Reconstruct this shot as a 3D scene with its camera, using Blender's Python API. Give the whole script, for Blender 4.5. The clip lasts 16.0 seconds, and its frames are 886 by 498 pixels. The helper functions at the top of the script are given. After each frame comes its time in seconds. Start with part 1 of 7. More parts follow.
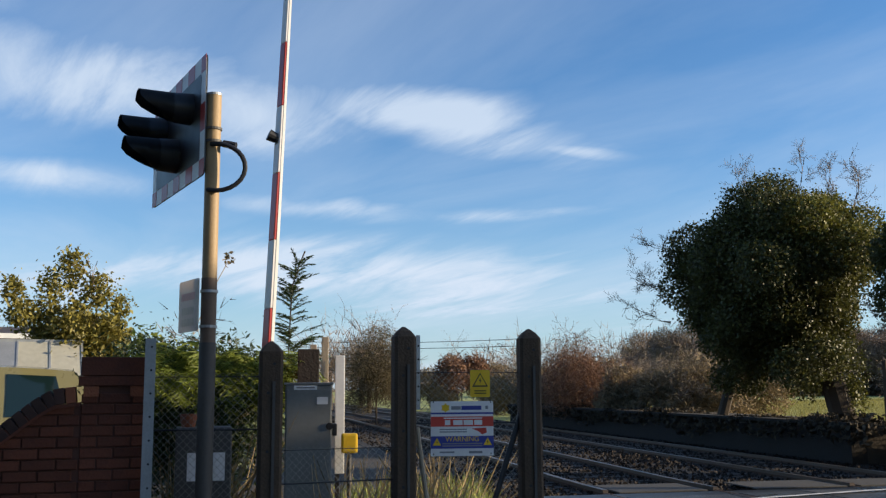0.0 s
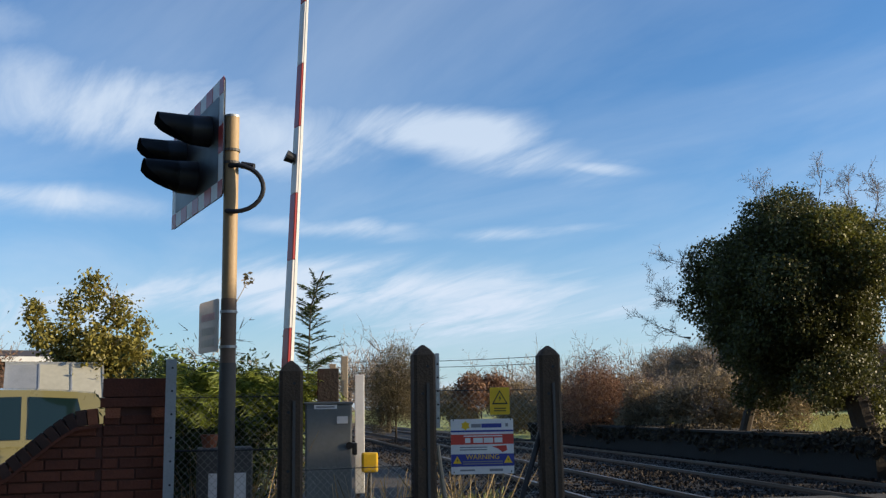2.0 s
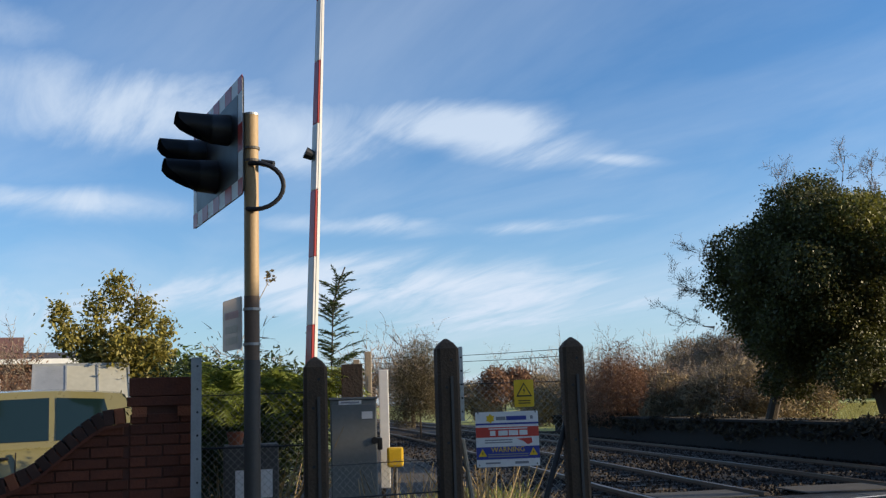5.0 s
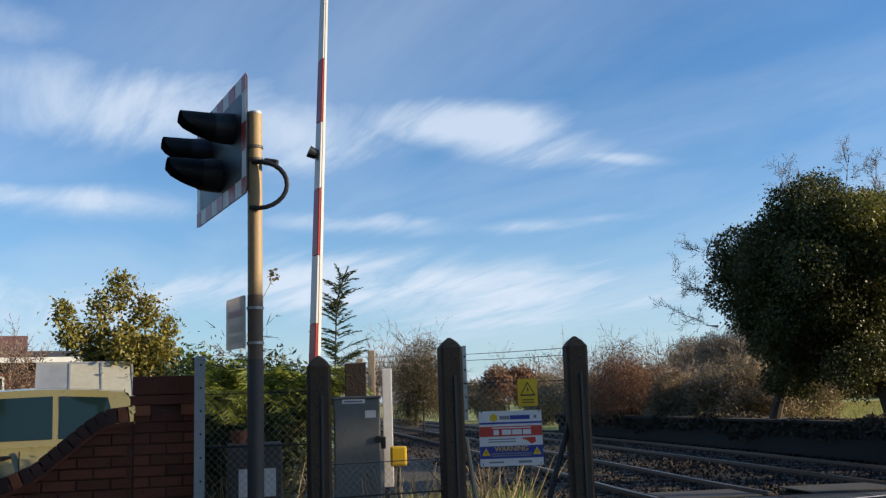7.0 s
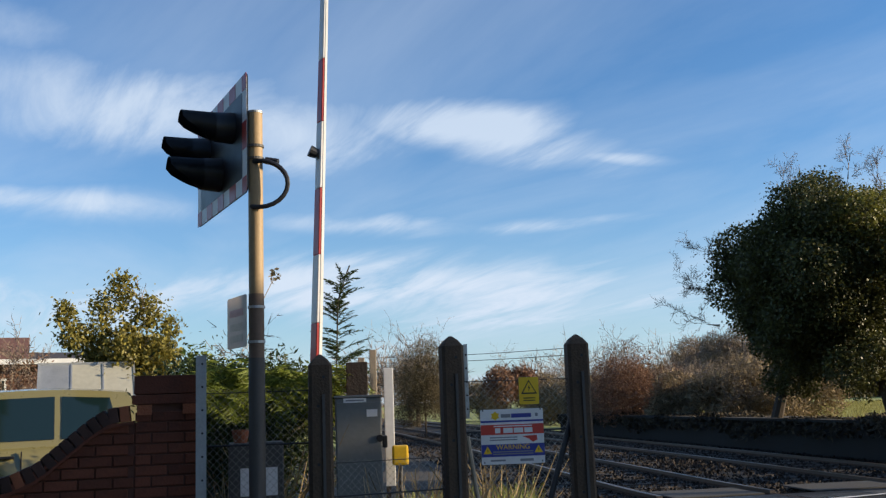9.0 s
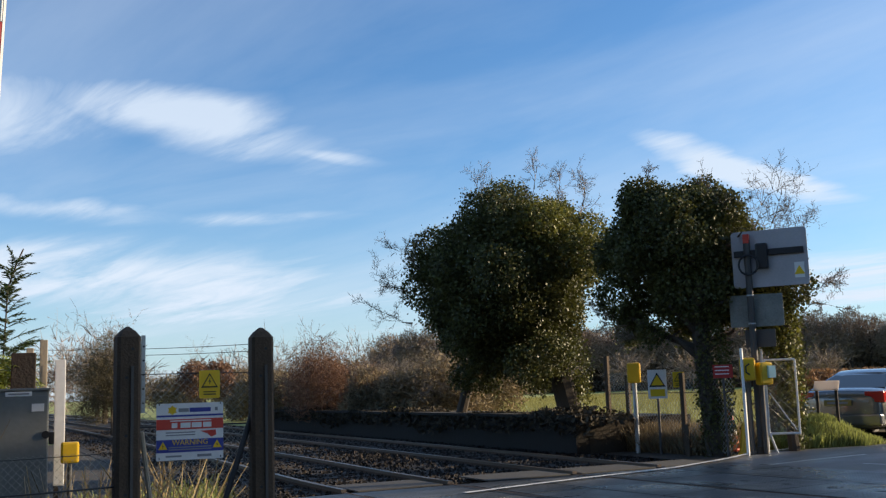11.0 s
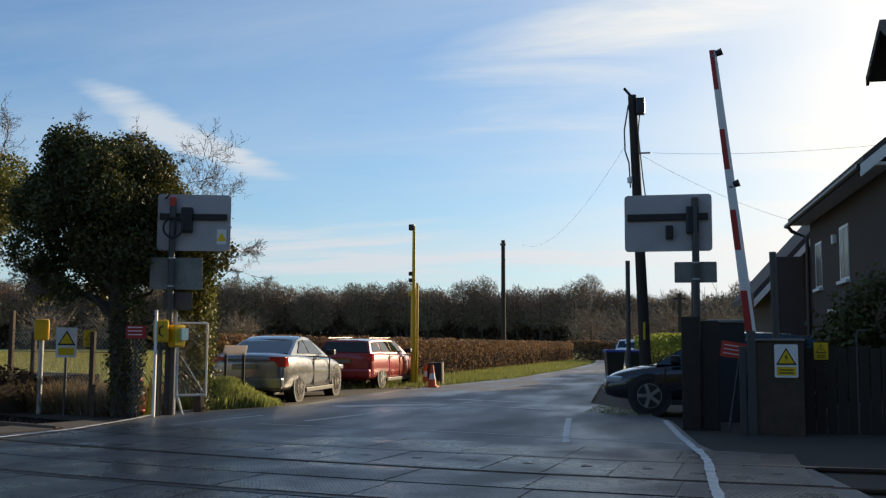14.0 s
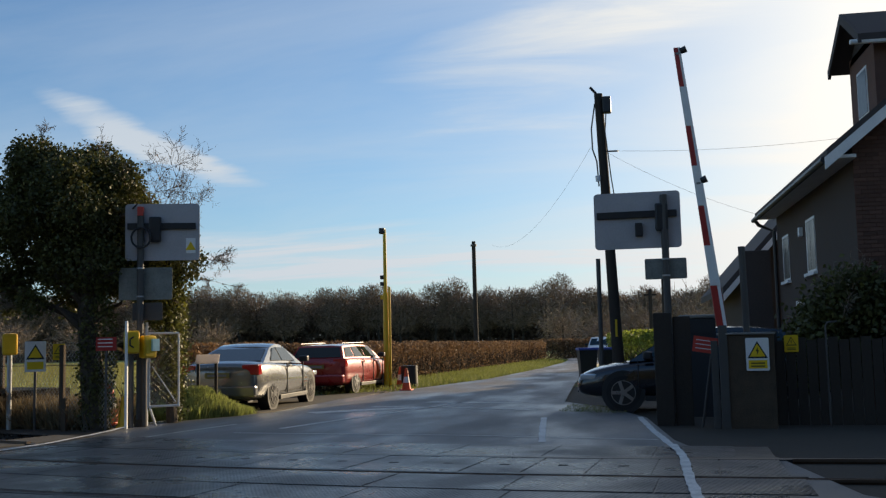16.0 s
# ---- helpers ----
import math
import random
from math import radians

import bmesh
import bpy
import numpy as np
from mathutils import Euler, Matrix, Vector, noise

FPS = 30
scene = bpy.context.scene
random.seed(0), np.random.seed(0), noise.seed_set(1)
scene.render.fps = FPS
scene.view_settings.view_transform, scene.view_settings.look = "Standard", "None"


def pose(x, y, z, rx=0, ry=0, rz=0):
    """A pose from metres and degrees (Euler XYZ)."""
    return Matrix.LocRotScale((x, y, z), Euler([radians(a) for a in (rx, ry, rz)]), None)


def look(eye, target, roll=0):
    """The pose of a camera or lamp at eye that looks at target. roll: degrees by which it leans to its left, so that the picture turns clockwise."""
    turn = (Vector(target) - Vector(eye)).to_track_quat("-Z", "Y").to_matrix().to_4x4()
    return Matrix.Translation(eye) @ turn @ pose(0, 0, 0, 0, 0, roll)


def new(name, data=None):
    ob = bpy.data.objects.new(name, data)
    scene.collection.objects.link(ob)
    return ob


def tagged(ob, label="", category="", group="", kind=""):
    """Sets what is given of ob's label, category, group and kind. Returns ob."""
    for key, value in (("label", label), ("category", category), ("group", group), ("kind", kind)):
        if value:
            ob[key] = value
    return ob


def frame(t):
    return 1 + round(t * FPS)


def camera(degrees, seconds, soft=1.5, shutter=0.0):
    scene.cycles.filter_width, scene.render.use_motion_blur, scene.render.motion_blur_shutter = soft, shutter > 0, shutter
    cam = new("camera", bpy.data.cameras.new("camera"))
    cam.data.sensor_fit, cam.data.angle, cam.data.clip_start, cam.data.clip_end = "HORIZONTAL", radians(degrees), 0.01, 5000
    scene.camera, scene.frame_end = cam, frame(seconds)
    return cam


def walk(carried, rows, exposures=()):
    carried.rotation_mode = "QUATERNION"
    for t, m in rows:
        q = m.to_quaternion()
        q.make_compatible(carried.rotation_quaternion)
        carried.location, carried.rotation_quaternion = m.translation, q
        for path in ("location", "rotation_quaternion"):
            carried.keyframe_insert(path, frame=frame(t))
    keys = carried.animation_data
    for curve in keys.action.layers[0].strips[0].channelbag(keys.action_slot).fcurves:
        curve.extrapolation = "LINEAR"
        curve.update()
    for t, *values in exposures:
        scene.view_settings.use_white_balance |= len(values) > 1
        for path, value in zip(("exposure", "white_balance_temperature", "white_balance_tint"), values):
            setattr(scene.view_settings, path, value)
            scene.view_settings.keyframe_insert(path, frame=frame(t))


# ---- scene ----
cam = camera(47.5, 16.0, soft=1.3)
PATH = [
    (0, (0.000, 0.000, 1.300), (-8.3136, 5.3837, 2.6783), -0.28),
    (0.5, (0.000, -0.002, 1.302), (-8.3363, 5.3006, 2.8481), -0.46),
    (1, (0.001, -0.013, 1.299), (-8.3398, 5.2788, 2.8554), -0.45),
    (1.5, (0.009, -0.013, 1.296), (-8.3490, 5.2536, 2.8509), -0.59),
    (2, (0.013, -0.009, 1.293), (-8.3706, 5.2136, 2.8548), -0.88),
    (2.5, (0.019, -0.008, 1.292), (-8.3836, 5.1850, 2.8489), -0.93),
    (3, (0.024, -0.014, 1.288), (-8.3902, 5.1592, 2.8512), -1.15),
    (3.5, (0.019, -0.014, 1.285), (-8.4168, 5.1254, 2.8444), -1.55),
    (4, (0.016, -0.008, 1.286), (-8.4482, 5.0900, 2.8225), -1.70),
    (6.5, (-0.006, -0.009, 1.282), (-8.5194, 5.0152, 2.7931), -2.00),
    (7, (-0.002, -0.005, 1.287), (-8.5180, 5.0164, 2.7920), -1.83),
    (7.5, (-0.005, -0.004, 1.287), (-8.5254, 5.0115, 2.7852), -1.50),
    (8, (-0.001, -0.006, 1.284), (-8.5187, 5.0125, 2.7879), -1.65),
    (8.2, (0.002, -0.007, 1.280), (-8.5150, 5.0077, 2.7875), -1.79),
    (9.85, (-0.004, 0.030, 1.258), (-8.5130, 5.0600, 2.7720), -2.20),
    (10.3, (-0.016, 0.067, 1.248), (-8.2264, 5.5725, 2.7591), -2.38),
    (10.5, (-0.014, 0.090, 1.246), (-7.8838, 6.0750, 2.7428), -2.45),
    (11, (0.043, 0.119, 1.252), (-6.6824, 7.3911, 2.6267), -1.87),
    (11.5, (0.087, 0.125, 1.253), (-5.1293, 8.5725, 2.4484), -0.81),
    (12, (0.108, 0.188, 1.243), (-3.5599, 9.4353, 2.2602), -0.71),
    (12.5, (0.115, 0.254, 1.241), (-2.5485, 9.8462, 2.1877), -0.33),
    (13, (0.126, 0.278, 1.237), (-2.0842, 9.9845, 2.1838), -0.14),
    (13.5, (0.121, 0.288, 1.239), (-1.8887, 10.0394, 2.1745), 0.29),
    (14, (0.124, 0.292, 1.237), (-1.8099, 10.0592, 2.1682), 0.35),
    (14.5, (0.122, 0.286, 1.237), (-1.7276, 10.0703, 2.1618), 0.20),
    (15, (0.122, 0.288, 1.235), (-1.6068, 10.0943, 2.1597), 0.12),
    (15.5, (0.126, 0.296, 1.237), (-1.5326, 10.1149, 2.1552), -0.16),
    (16, (0.109, 0.298, 1.248), (-1.5343, 10.1161, 2.1972), -1.30),
]
walk(cam, [(t, look(eye, target, roll)) for t, eye, target, roll in PATH],
     exposures=[(0, 0.47, 6500, 10), (8.2, 0.47, 6500, 10), (10.5, 0.50, 6550, 10), (11.5, 0.66, 6800, 10), (12.3, 0.66, 7050, 10), (13.0, 0.46, 7150, 10), (14.0, 0.33, 7150, 10), (16.0, 0.25, 7150, 10)])

# ---- light: low winter sun behind thin cloud, blue sky with streaks of cirrus ----
SUN_AZ, SUN_EL = radians(33.5), radians(14)  # clockwise from +y
sun = new("sun", bpy.data.lights.new("sun", "SUN"))
sun.data.energy, sun.data.angle, sun.data.color = 5.0, radians(0.6), (1.0, 0.82, 0.58)
sun_dir = Vector((math.sin(SUN_AZ) * math.cos(SUN_EL), math.cos(SUN_AZ) * math.cos(SUN_EL), math.sin(SUN_EL)))
sun.matrix_world = look(sun_dir * 50, (0, 0, 0))

world = bpy.data.worlds.new("sky")
scene.world = world
world.use_nodes = True
wn, wl = world.node_tree.nodes, world.node_tree.links
wn.clear()


def wnode(kind, **kw):
    n = wn.new(kind)
    for k, v in kw.items():
        if k == "op":
            n.operation = v
        else:
            n.inputs[int(k[1:])].default_value = v
    return n


def wmath(op, a, b=None):
    n = wn.new("ShaderNodeMath")
    n.operation = op
    for i, v in enumerate((a, b)):
        if v is None:
            continue
        if isinstance(v, (int, float)):
            n.inputs[i].default_value = v
        else:
            wl.new(v, n.inputs[i])
    return n.outputs[0]


w_out, w_bg = wn.new("ShaderNodeOutputWorld"), wn.new("ShaderNodeBackground")
w_sky = wn.new("ShaderNodeTexSky")
w_sky.sky_type, w_sky.sun_disc, w_sky.sun_elevation, w_sky.sun_rotation = "NISHITA", False, SUN_EL, SUN_AZ
w_sky.air_density, w_sky.dust_density, w_sky.ozone_density = 1.0, 0.4, 2.0
w_tc, w_sep = wn.new("ShaderNodeTexCoord"), wn.new("ShaderNodeSeparateXYZ")
wl.new(w_tc.outputs["Generated"], w_sep.inputs[0])
sx, sy, sz = w_sep.outputs[:3]
zc = wmath("ADD", wmath("MAXIMUM", sz, 0.0), 0.10)
w_flat = wn.new("ShaderNodeCombineXYZ")
wl.new(wmath("DIVIDE", sx, zc), w_flat.inputs[0])
wl.new(wmath("DIVIDE", sy, zc), w_flat.inputs[1])
w_map = wn.new("ShaderNodeMapping")
w_map.inputs["Rotation"].default_value = (0, 0, radians(-30))
w_map.inputs["Scale"].default_value = (0.30, 1.0, 1.0)
w_map.inputs["Location"].default_value = (3.1, 1.7, 0)
wl.new(w_flat.outputs[0], w_map.inputs[0])
w_noise = wn.new("ShaderNodeTexNoise")
w_noise.inputs["Scale"].default_value, w_noise.inputs["Detail"].default_value, w_noise.inputs["Roughness"].default_value = 0.9, 9.0, 0.58
w_noise.inputs["Distortion"].default_value = 0.6
wl.new(w_map.outputs[0], w_noise.inputs["Vector"])


def cloud_streak(yaw, el, wide, high, lean, power):
    """One streak of cirrus round a direction: soft ellipse in yaw (left of +y) and height, in degrees."""
    az = wmath("MULTIPLY", wmath("ARCTAN2", wmath("MULTIPLY", sx, -1.0), sy), 57.2958)
    elv = wmath("MULTIPLY", wmath("ARCSINE", sz), 57.2958)
    u = wmath("SUBTRACT", az, yaw)
    v = wmath("SUBTRACT", elv, el)
    v = wmath("SUBTRACT", v, wmath("MULTIPLY", u, lean))
    wob = wmath("MULTIPLY", wmath("SUBTRACT", w_noise.outputs[0], 0.5), 4.2)
    d = wmath("ADD", wmath("POWER", wmath("ABSOLUTE", wmath("DIVIDE", u, wide)), 2.0), wmath("POWER", wmath("ABSOLUTE", wmath("ADD", wmath("DIVIDE", v, high), wob)), 2.0))
    return wmath("MULTIPLY", wmath("EXPONENT", wmath("MULTIPLY", d, -1.0)), power)


streaks = [cloud_streak(57.5, 15.3, 9, 1.7, 0.22, 1.0), cloud_streak(73, 16.6, 13, 2.9, 0.05, 0.95), cloud_streak(86, 20.3, 8, 1.5, 0.0, 0.5), cloud_streak(49.5, 13.3, 3.2, 0.5, 0.16, 0.75),
           cloud_streak(80, 11.0, 7.5, 0.95, 0.05, 0.75), cloud_streak(64, 10.0, 6.5, 0.75, 0.07, 0.7), cloud_streak(53, 9.7, 6, 0.45, -0.03, 0.5), cloud_streak(66, 6.0, 26, 1.6, 0.0, 0.85),
           cloud_streak(26, 11.6, 5.2, 0.95, 0.40, 1.5), cloud_streak(12, 5.0, 22, 1.4, 0.0, 0.85), cloud_streak(0, 17, 13, 5, -0.3, 0.6)]
mask = streaks[0]
for s in streaks[1:]:
    mask = wmath("MAXIMUM", mask, s)
w_fine = wn.new("ShaderNodeTexNoise")
w_fine.inputs["Scale"].default_value, w_fine.inputs["Detail"].default_value, w_fine.inputs["Roughness"].default_value = 3.4, 8.0, 0.62
w_fine.inputs["Distortion"].default_value = 0.8
wl.new(w_map.outputs[0], w_fine.inputs["Vector"])
edge = wn.new("ShaderNodeMapRange")
edge.interpolation_type = "SMOOTHSTEP"
edge.inputs["From Min"].default_value, edge.inputs["From Max"].default_value, edge.inputs["To Max"].default_value = 0.04, 1.05, 0.80
wl.new(wmath("MULTIPLY", mask, wmath("ADD", wmath("MULTIPLY", w_fine.outputs[0], 2.6), -0.36)), edge.inputs["Value"])
mask = edge.outputs[0]
veil = wn.new("ShaderNodeMapRange")
veil.inputs["From Min"].default_value, veil.inputs["From Max"].default_value, veil.inputs["To Max"].default_value = 0.40, 0.80, 0.42
wl.new(w_noise.outputs[0], veil.inputs["Value"])
haze = wmath("MULTIPLY", wmath("POWER", wmath("SUBTRACT", 1.0, wmath("MINIMUM", wmath("MAXIMUM", sz, 0.0), 1.0)), 8.0), 0.62)
# glare of the thin cloud round the sun
dot = wn.new("ShaderNodeVectorMath")
dot.operation = "DOT_PRODUCT"
wl.new(w_tc.outputs["Generated"], dot.inputs[0])
dot.inputs[1].default_value = sun_dir
glare = wmath("POWER", wmath("MAXIMUM", dot.outputs["Value"], 0.0), 8.0)
mask = wmath("MINIMUM", wmath("ADD", wmath("ADD", wmath("MAXIMUM", mask, veil.outputs[0]), haze), wmath("MULTIPLY", glare, 1.5)), 1.0)
white = wn.new("ShaderNodeMix")
white.data_type = "RGBA"
white.inputs[6].default_value, white.inputs[7].default_value = (7.4, 8.6, 10.2, 1), (14.4, 14.4, 14.2, 1)
wl.new(wmath("MINIMUM", wmath("MULTIPLY", glare, 1.3), 1.0), white.inputs[0])
tint = wn.new("ShaderNodeMix")
tint.data_type, tint.blend_type = "RGBA", "MULTIPLY"
tint.inputs[0].default_value, tint.inputs[7].default_value = 1.0, (0.84, 1.42, 2.0, 1)
wl.new(w_sky.outputs[0], tint.inputs[6])
w_mix = wn.new("ShaderNodeMix")
w_mix.data_type = "RGBA"
wl.new(mask, w_mix.inputs[0])
wl.new(tint.outputs[2], w_mix.inputs[6])
wl.new(white.outputs[2], w_mix.inputs[7])
wl.new(w_mix.outputs[2], w_bg.inputs[0])
w_bg.inputs[1].default_value = 0.066
wl.new(w_bg.outputs[0], w_out.inputs[0])


# ---- materials ----
def mat(name, color, rough=0.7, metal=0.0, var=0.25, scale=8.0, grain=60.0, bump=0.15, spec=0.5, rand=0.0, island=0.0, clear=0.0, trans=0.0):
    """Paint, stone, leaf and so on: base colour varied at two scales, with fine relief."""
    m = bpy.data.materials.new(name)
    m.use_nodes = True
    n, l = m.node_tree.nodes, m.node_tree.links
    b = n["Principled BSDF"]
    tc = n.new("ShaderNodeTexCoord")
    n1, n2 = n.new("ShaderNodeTexNoise"), n.new("ShaderNodeTexNoise")
    n1.inputs["Scale"].default_value, n1.inputs["Detail"].default_value = scale, 4
    n2.inputs["Scale"].default_value, n2.inputs["Detail"].default_value = grain, 3
    l.new(tc.outputs["Object"], n1.inputs["Vector"])
    l.new(tc.outputs["Object"], n2.inputs["Vector"])
    mul = n.new("ShaderNodeMath")
    mul.operation = "MULTIPLY_ADD"
    mul.inputs[1].default_value = var
    l.new(n1.outputs[0], mul.inputs[0])
    add = n.new("ShaderNodeMath")
    add.operation = "MULTIPLY_ADD"
    add.inputs[1].default_value, add.inputs[2].default_value = var * 0.8, 1.0 - var * 0.9
    l.new(n2.outputs[0], add.inputs[0])
    l.new(add.outputs[0], mul.inputs[2])
    value = mul.outputs[0]
    if rand or island:
        src = n.new("ShaderNodeObjectInfo").outputs["Random"] if rand else n.new("ShaderNodeNewGeometry").outputs["Random Per Island"]
        r = n.new("ShaderNodeMath")
        r.operation = "MULTIPLY_ADD"
        r.inputs[1].default_value, r.inputs[2].default_value = (rand or island), 1 - (rand or island) / 2
        l.new(src, r.inputs[0])
        v = n.new("ShaderNodeMath")
        v.operation = "MULTIPLY"
        l.new(r.outputs[0], v.inputs[0])
        l.new(value, v.inputs[1])
        value = v.outputs[0]
    mix = n.new("ShaderNodeMix")
    mix.data_type, mix.blend_type = "RGBA", "MULTIPLY"
    mix.inputs[0].default_value, mix.inputs[6].default_value = 1.0, (*color, 1)
    l.new(value, mix.inputs[7])
    l.new(mix.outputs[2], b.inputs["Base Color"])
    rr = n.new("ShaderNodeMath")
    rr.operation = "MULTIPLY_ADD"
    rr.inputs[1].default_value, rr.inputs[2].default_value = 0.2 if var else 0, max(rough - 0.1, 0.02) if var else rough
    l.new(n1.outputs[0], rr.inputs[0])
    l.new(rr.outputs[0], b.inputs["Roughness"])
    b.inputs["Metallic"].default_value, b.inputs["Specular IOR Level"].default_value = metal, spec
    b.inputs["Coat Weight"].default_value, b.inputs["Coat Roughness"].default_value = clear, 0.05
    if bump:
        bp = n.new("ShaderNodeBump")
        bp.inputs["Strength"].default_value, bp.inputs["Distance"].default_value = bump, 0.01
        l.new(n2.outputs[0], bp.inputs["Height"])
        l.new(bp.outputs[0], b.inputs["Normal"])
    if trans:
        t = n.new("ShaderNodeBsdfTranslucent")
        l.new(mix.outputs[2], t.inputs[0])
        ms = n.new("ShaderNodeMixShader")
        ms.inputs[0].default_value = trans
        l.new(b.outputs[0], ms.inputs[1])
        l.new(t.outputs[0], ms.inputs[2])
        l.new(ms.outputs[0], n["Material Output"].inputs[0])
    return m


def wet_asphalt():
    m = mat("wet_asphalt", (0.165, 0.157, 0.148), 0.42, var=0.7, scale=0.55, grain=90, bump=0.5, spec=0.4)
    n, l = m.node_tree.nodes, m.node_tree.links
    b = n["Principled BSDF"]
    tc, nz = n.new("ShaderNodeTexCoord"), n.new("ShaderNodeTexNoise")
    mp = n.new("ShaderNodeMapping")
    mp.inputs["Scale"].default_value = (0.9, 0.25, 1)
    l.new(tc.outputs["Object"], mp.inputs[0])
    l.new(mp.outputs[0], nz.inputs["Vector"])
    nz.inputs["Scale"].default_value, nz.inputs["Detail"].default_value = 0.9, 6
    ramp = n.new("ShaderNodeMapRange")
    for i, v in (("From Min", 0.36), ("From Max", 0.62), ("To Min", 0.30), ("To Max", 0.70)):
        ramp.inputs[i].default_value = v
    l.new(nz.outputs[0], ramp.inputs["Value"])
    l.new(ramp.outputs[0], b.inputs["Roughness"])
    return m


ASPHALT = wet_asphalt()


def treaded_rubber():
    """Wet rubber crossing panels with a pressed diamond tread, puddled in places."""
    m = mat("wet_rubber_panel", (0.075, 0.074, 0.072), 0.38, var=0.7, scale=0.9, grain=22, bump=0.0, spec=0.5, rand=0.5)
    n, l = m.node_tree.nodes, m.node_tree.links
    b = n["Principled BSDF"]
    tc = n.new("ShaderNodeTexCoord")
    heights = []
    for turn in (20, -65):
        mp, wv = n.new("ShaderNodeMapping"), n.new("ShaderNodeTexWave")
        mp.inputs["Rotation"].default_value = (0, 0, radians(turn))
        wv.inputs["Scale"].default_value, wv.inputs["Distortion"].default_value = 6.5, 0.0
        l.new(tc.outputs["Object"], mp.inputs[0])
        l.new(mp.outputs[0], wv.inputs["Vector"])
        heights.append(wv.outputs["Fac"])
    tread = n.new("ShaderNodeMath")
    tread.operation = "MULTIPLY"
    l.new(heights[0], tread.inputs[0])
    l.new(heights[1], tread.inputs[1])
    bp = n.new("ShaderNodeBump")
    bp.inputs["Strength"].default_value, bp.inputs["Distance"].default_value = 1.0, 0.010
    l.new(tread.outputs[0], bp.inputs["Height"])
    l.new(bp.outputs[0], b.inputs["Normal"])
    nz, ramp = n.new("ShaderNodeTexNoise"), n.new("ShaderNodeMapRange")
    nz.inputs["Scale"].default_value, nz.inputs["Detail"].default_value = 0.8, 6
    l.new(tc.outputs["Object"], nz.inputs["Vector"])
    for i, v in (("From Min", 0.36), ("From Max", 0.64), ("To Min", 0.16), ("To Max", 0.55)):
        ramp.inputs[i].default_value = v
    l.new(nz.outputs[0], ramp.inputs["Value"])
    l.new(ramp.outputs[0], b.inputs["Roughness"])
    return m


RUBBER_PANEL = treaded_rubber()
LINE_WHITE = mat("worn_white_line", (0.66, 0.64, 0.60), 0.75, var=1.0, scale=6, grain=40)
GRASS_GROUND = mat("winter_grass", (0.10, 0.12, 0.035), 0.9, var=0.9, scale=0.08, grain=2.5, bump=0.5)
FIELD = mat("pasture", (0.30, 0.32, 0.085), 0.9, var=0.6, scale=0.06, grain=3, bump=0.4)
SOIL = mat("dark_soil", (0.05, 0.038, 0.026), 0.95, var=0.8, scale=1.5, grain=25, bump=0.6)
BALLAST = mat("dark_ballast", (0.022, 0.018, 0.014), 0.9, var=0.8, scale=2.5, grain=18, bump=1.0)
STONE = mat("ballast_stone", (0.028, 0.020, 0.015), 0.9, var=0.4, scale=6, grain=30, island=0.9)
RAIL_STEEL = mat("rail_steel", (0.15, 0.115, 0.09), 0.42, 0.7, var=0.3, scale=3, grain=30, bump=0.1)
RAIL_RUST = mat("rail_rust", (0.09, 0.05, 0.03), 0.85, var=0.5)
SLEEPER = mat("dark_timber_sleeper", (0.034, 0.026, 0.02), 0.85, var=0.5, scale=3, grain=25, rand=0.3)
CONCRETE_DARK = mat("weathered_dark_concrete", (0.080, 0.055, 0.035), 0.9, var=0.9, scale=5, grain=50, bump=0.6)
CONCRETE = mat("pale_concrete", (0.32, 0.31, 0.28), 0.85, var=0.4, scale=4, grain=50, bump=0.4)
BRICK = mat("red_brick", (0.125, 0.038, 0.020), 0.85, var=0.8, scale=10, grain=70, bump=0.3, rand=0.5)
BRICK_PALE = mat("orange_brick", (0.26, 0.085, 0.04), 0.85, var=0.4, scale=10, grain=70, bump=0.5, rand=0.3)
BRICK_DARK = mat("dark_coping_brick", (0.05, 0.024, 0.018), 0.8, var=0.6, scale=10, grain=70, bump=0.3, rand=0.6)
MORTAR = mat("mortar", (0.095, 0.042, 0.030), 0.95, var=0.4, scale=10, grain=80)
BRICK_HOUSE = mat("house_brick", (0.12, 0.06, 0.042), 0.88, var=0.5, scale=6, grain=60, bump=0.5, rand=0.5, island=0)
RENDER_WALL = mat("brown_house_wall", (0.075, 0.052, 0.04), 0.9, var=0.4, scale=1.5, grain=40)
ROOF_TILE = mat("dark_roof_tile", (0.07, 0.055, 0.05), 0.8, var=0.5, scale=2, grain=20, island=0.5)
ROOF_RED = mat("red_roof_tile", (0.20, 0.09, 0.06), 0.8, var=0.5, scale=2, grain=20, island=0.5)
PAINT_WHITE = mat("white_paint", (0.80, 0.79, 0.77), 0.5, var=0.25, scale=3, grain=30, bump=0.05)
PAINT_RED = mat("red_reflective", (0.42, 0.035, 0.03), 0.4, var=0.3, scale=4, grain=40, bump=0.05)
PAINT_BLACK = mat("black_paint", (0.018, 0.018, 0.02), 0.45, var=0.4, scale=6, grain=40, bump=0.1)
PAINT_YELLOW = mat("yellow_paint", (0.72, 0.45, 0.02), 0.45, var=0.25, scale=5, grain=40, bump=0.05)
PAINT_BLUE = mat("blue_print", (0.04, 0.055, 0.30), 0.4, var=0.15, bump=0.0)
PRINT_RED = mat("red_print", (0.60, 0.06, 0.04), 0.4, var=0.15, bump=0.0)
PRINT_YELLOW = mat("yellow_print", (0.85, 0.55, 0.02), 0.4, var=0.15, bump=0.0)
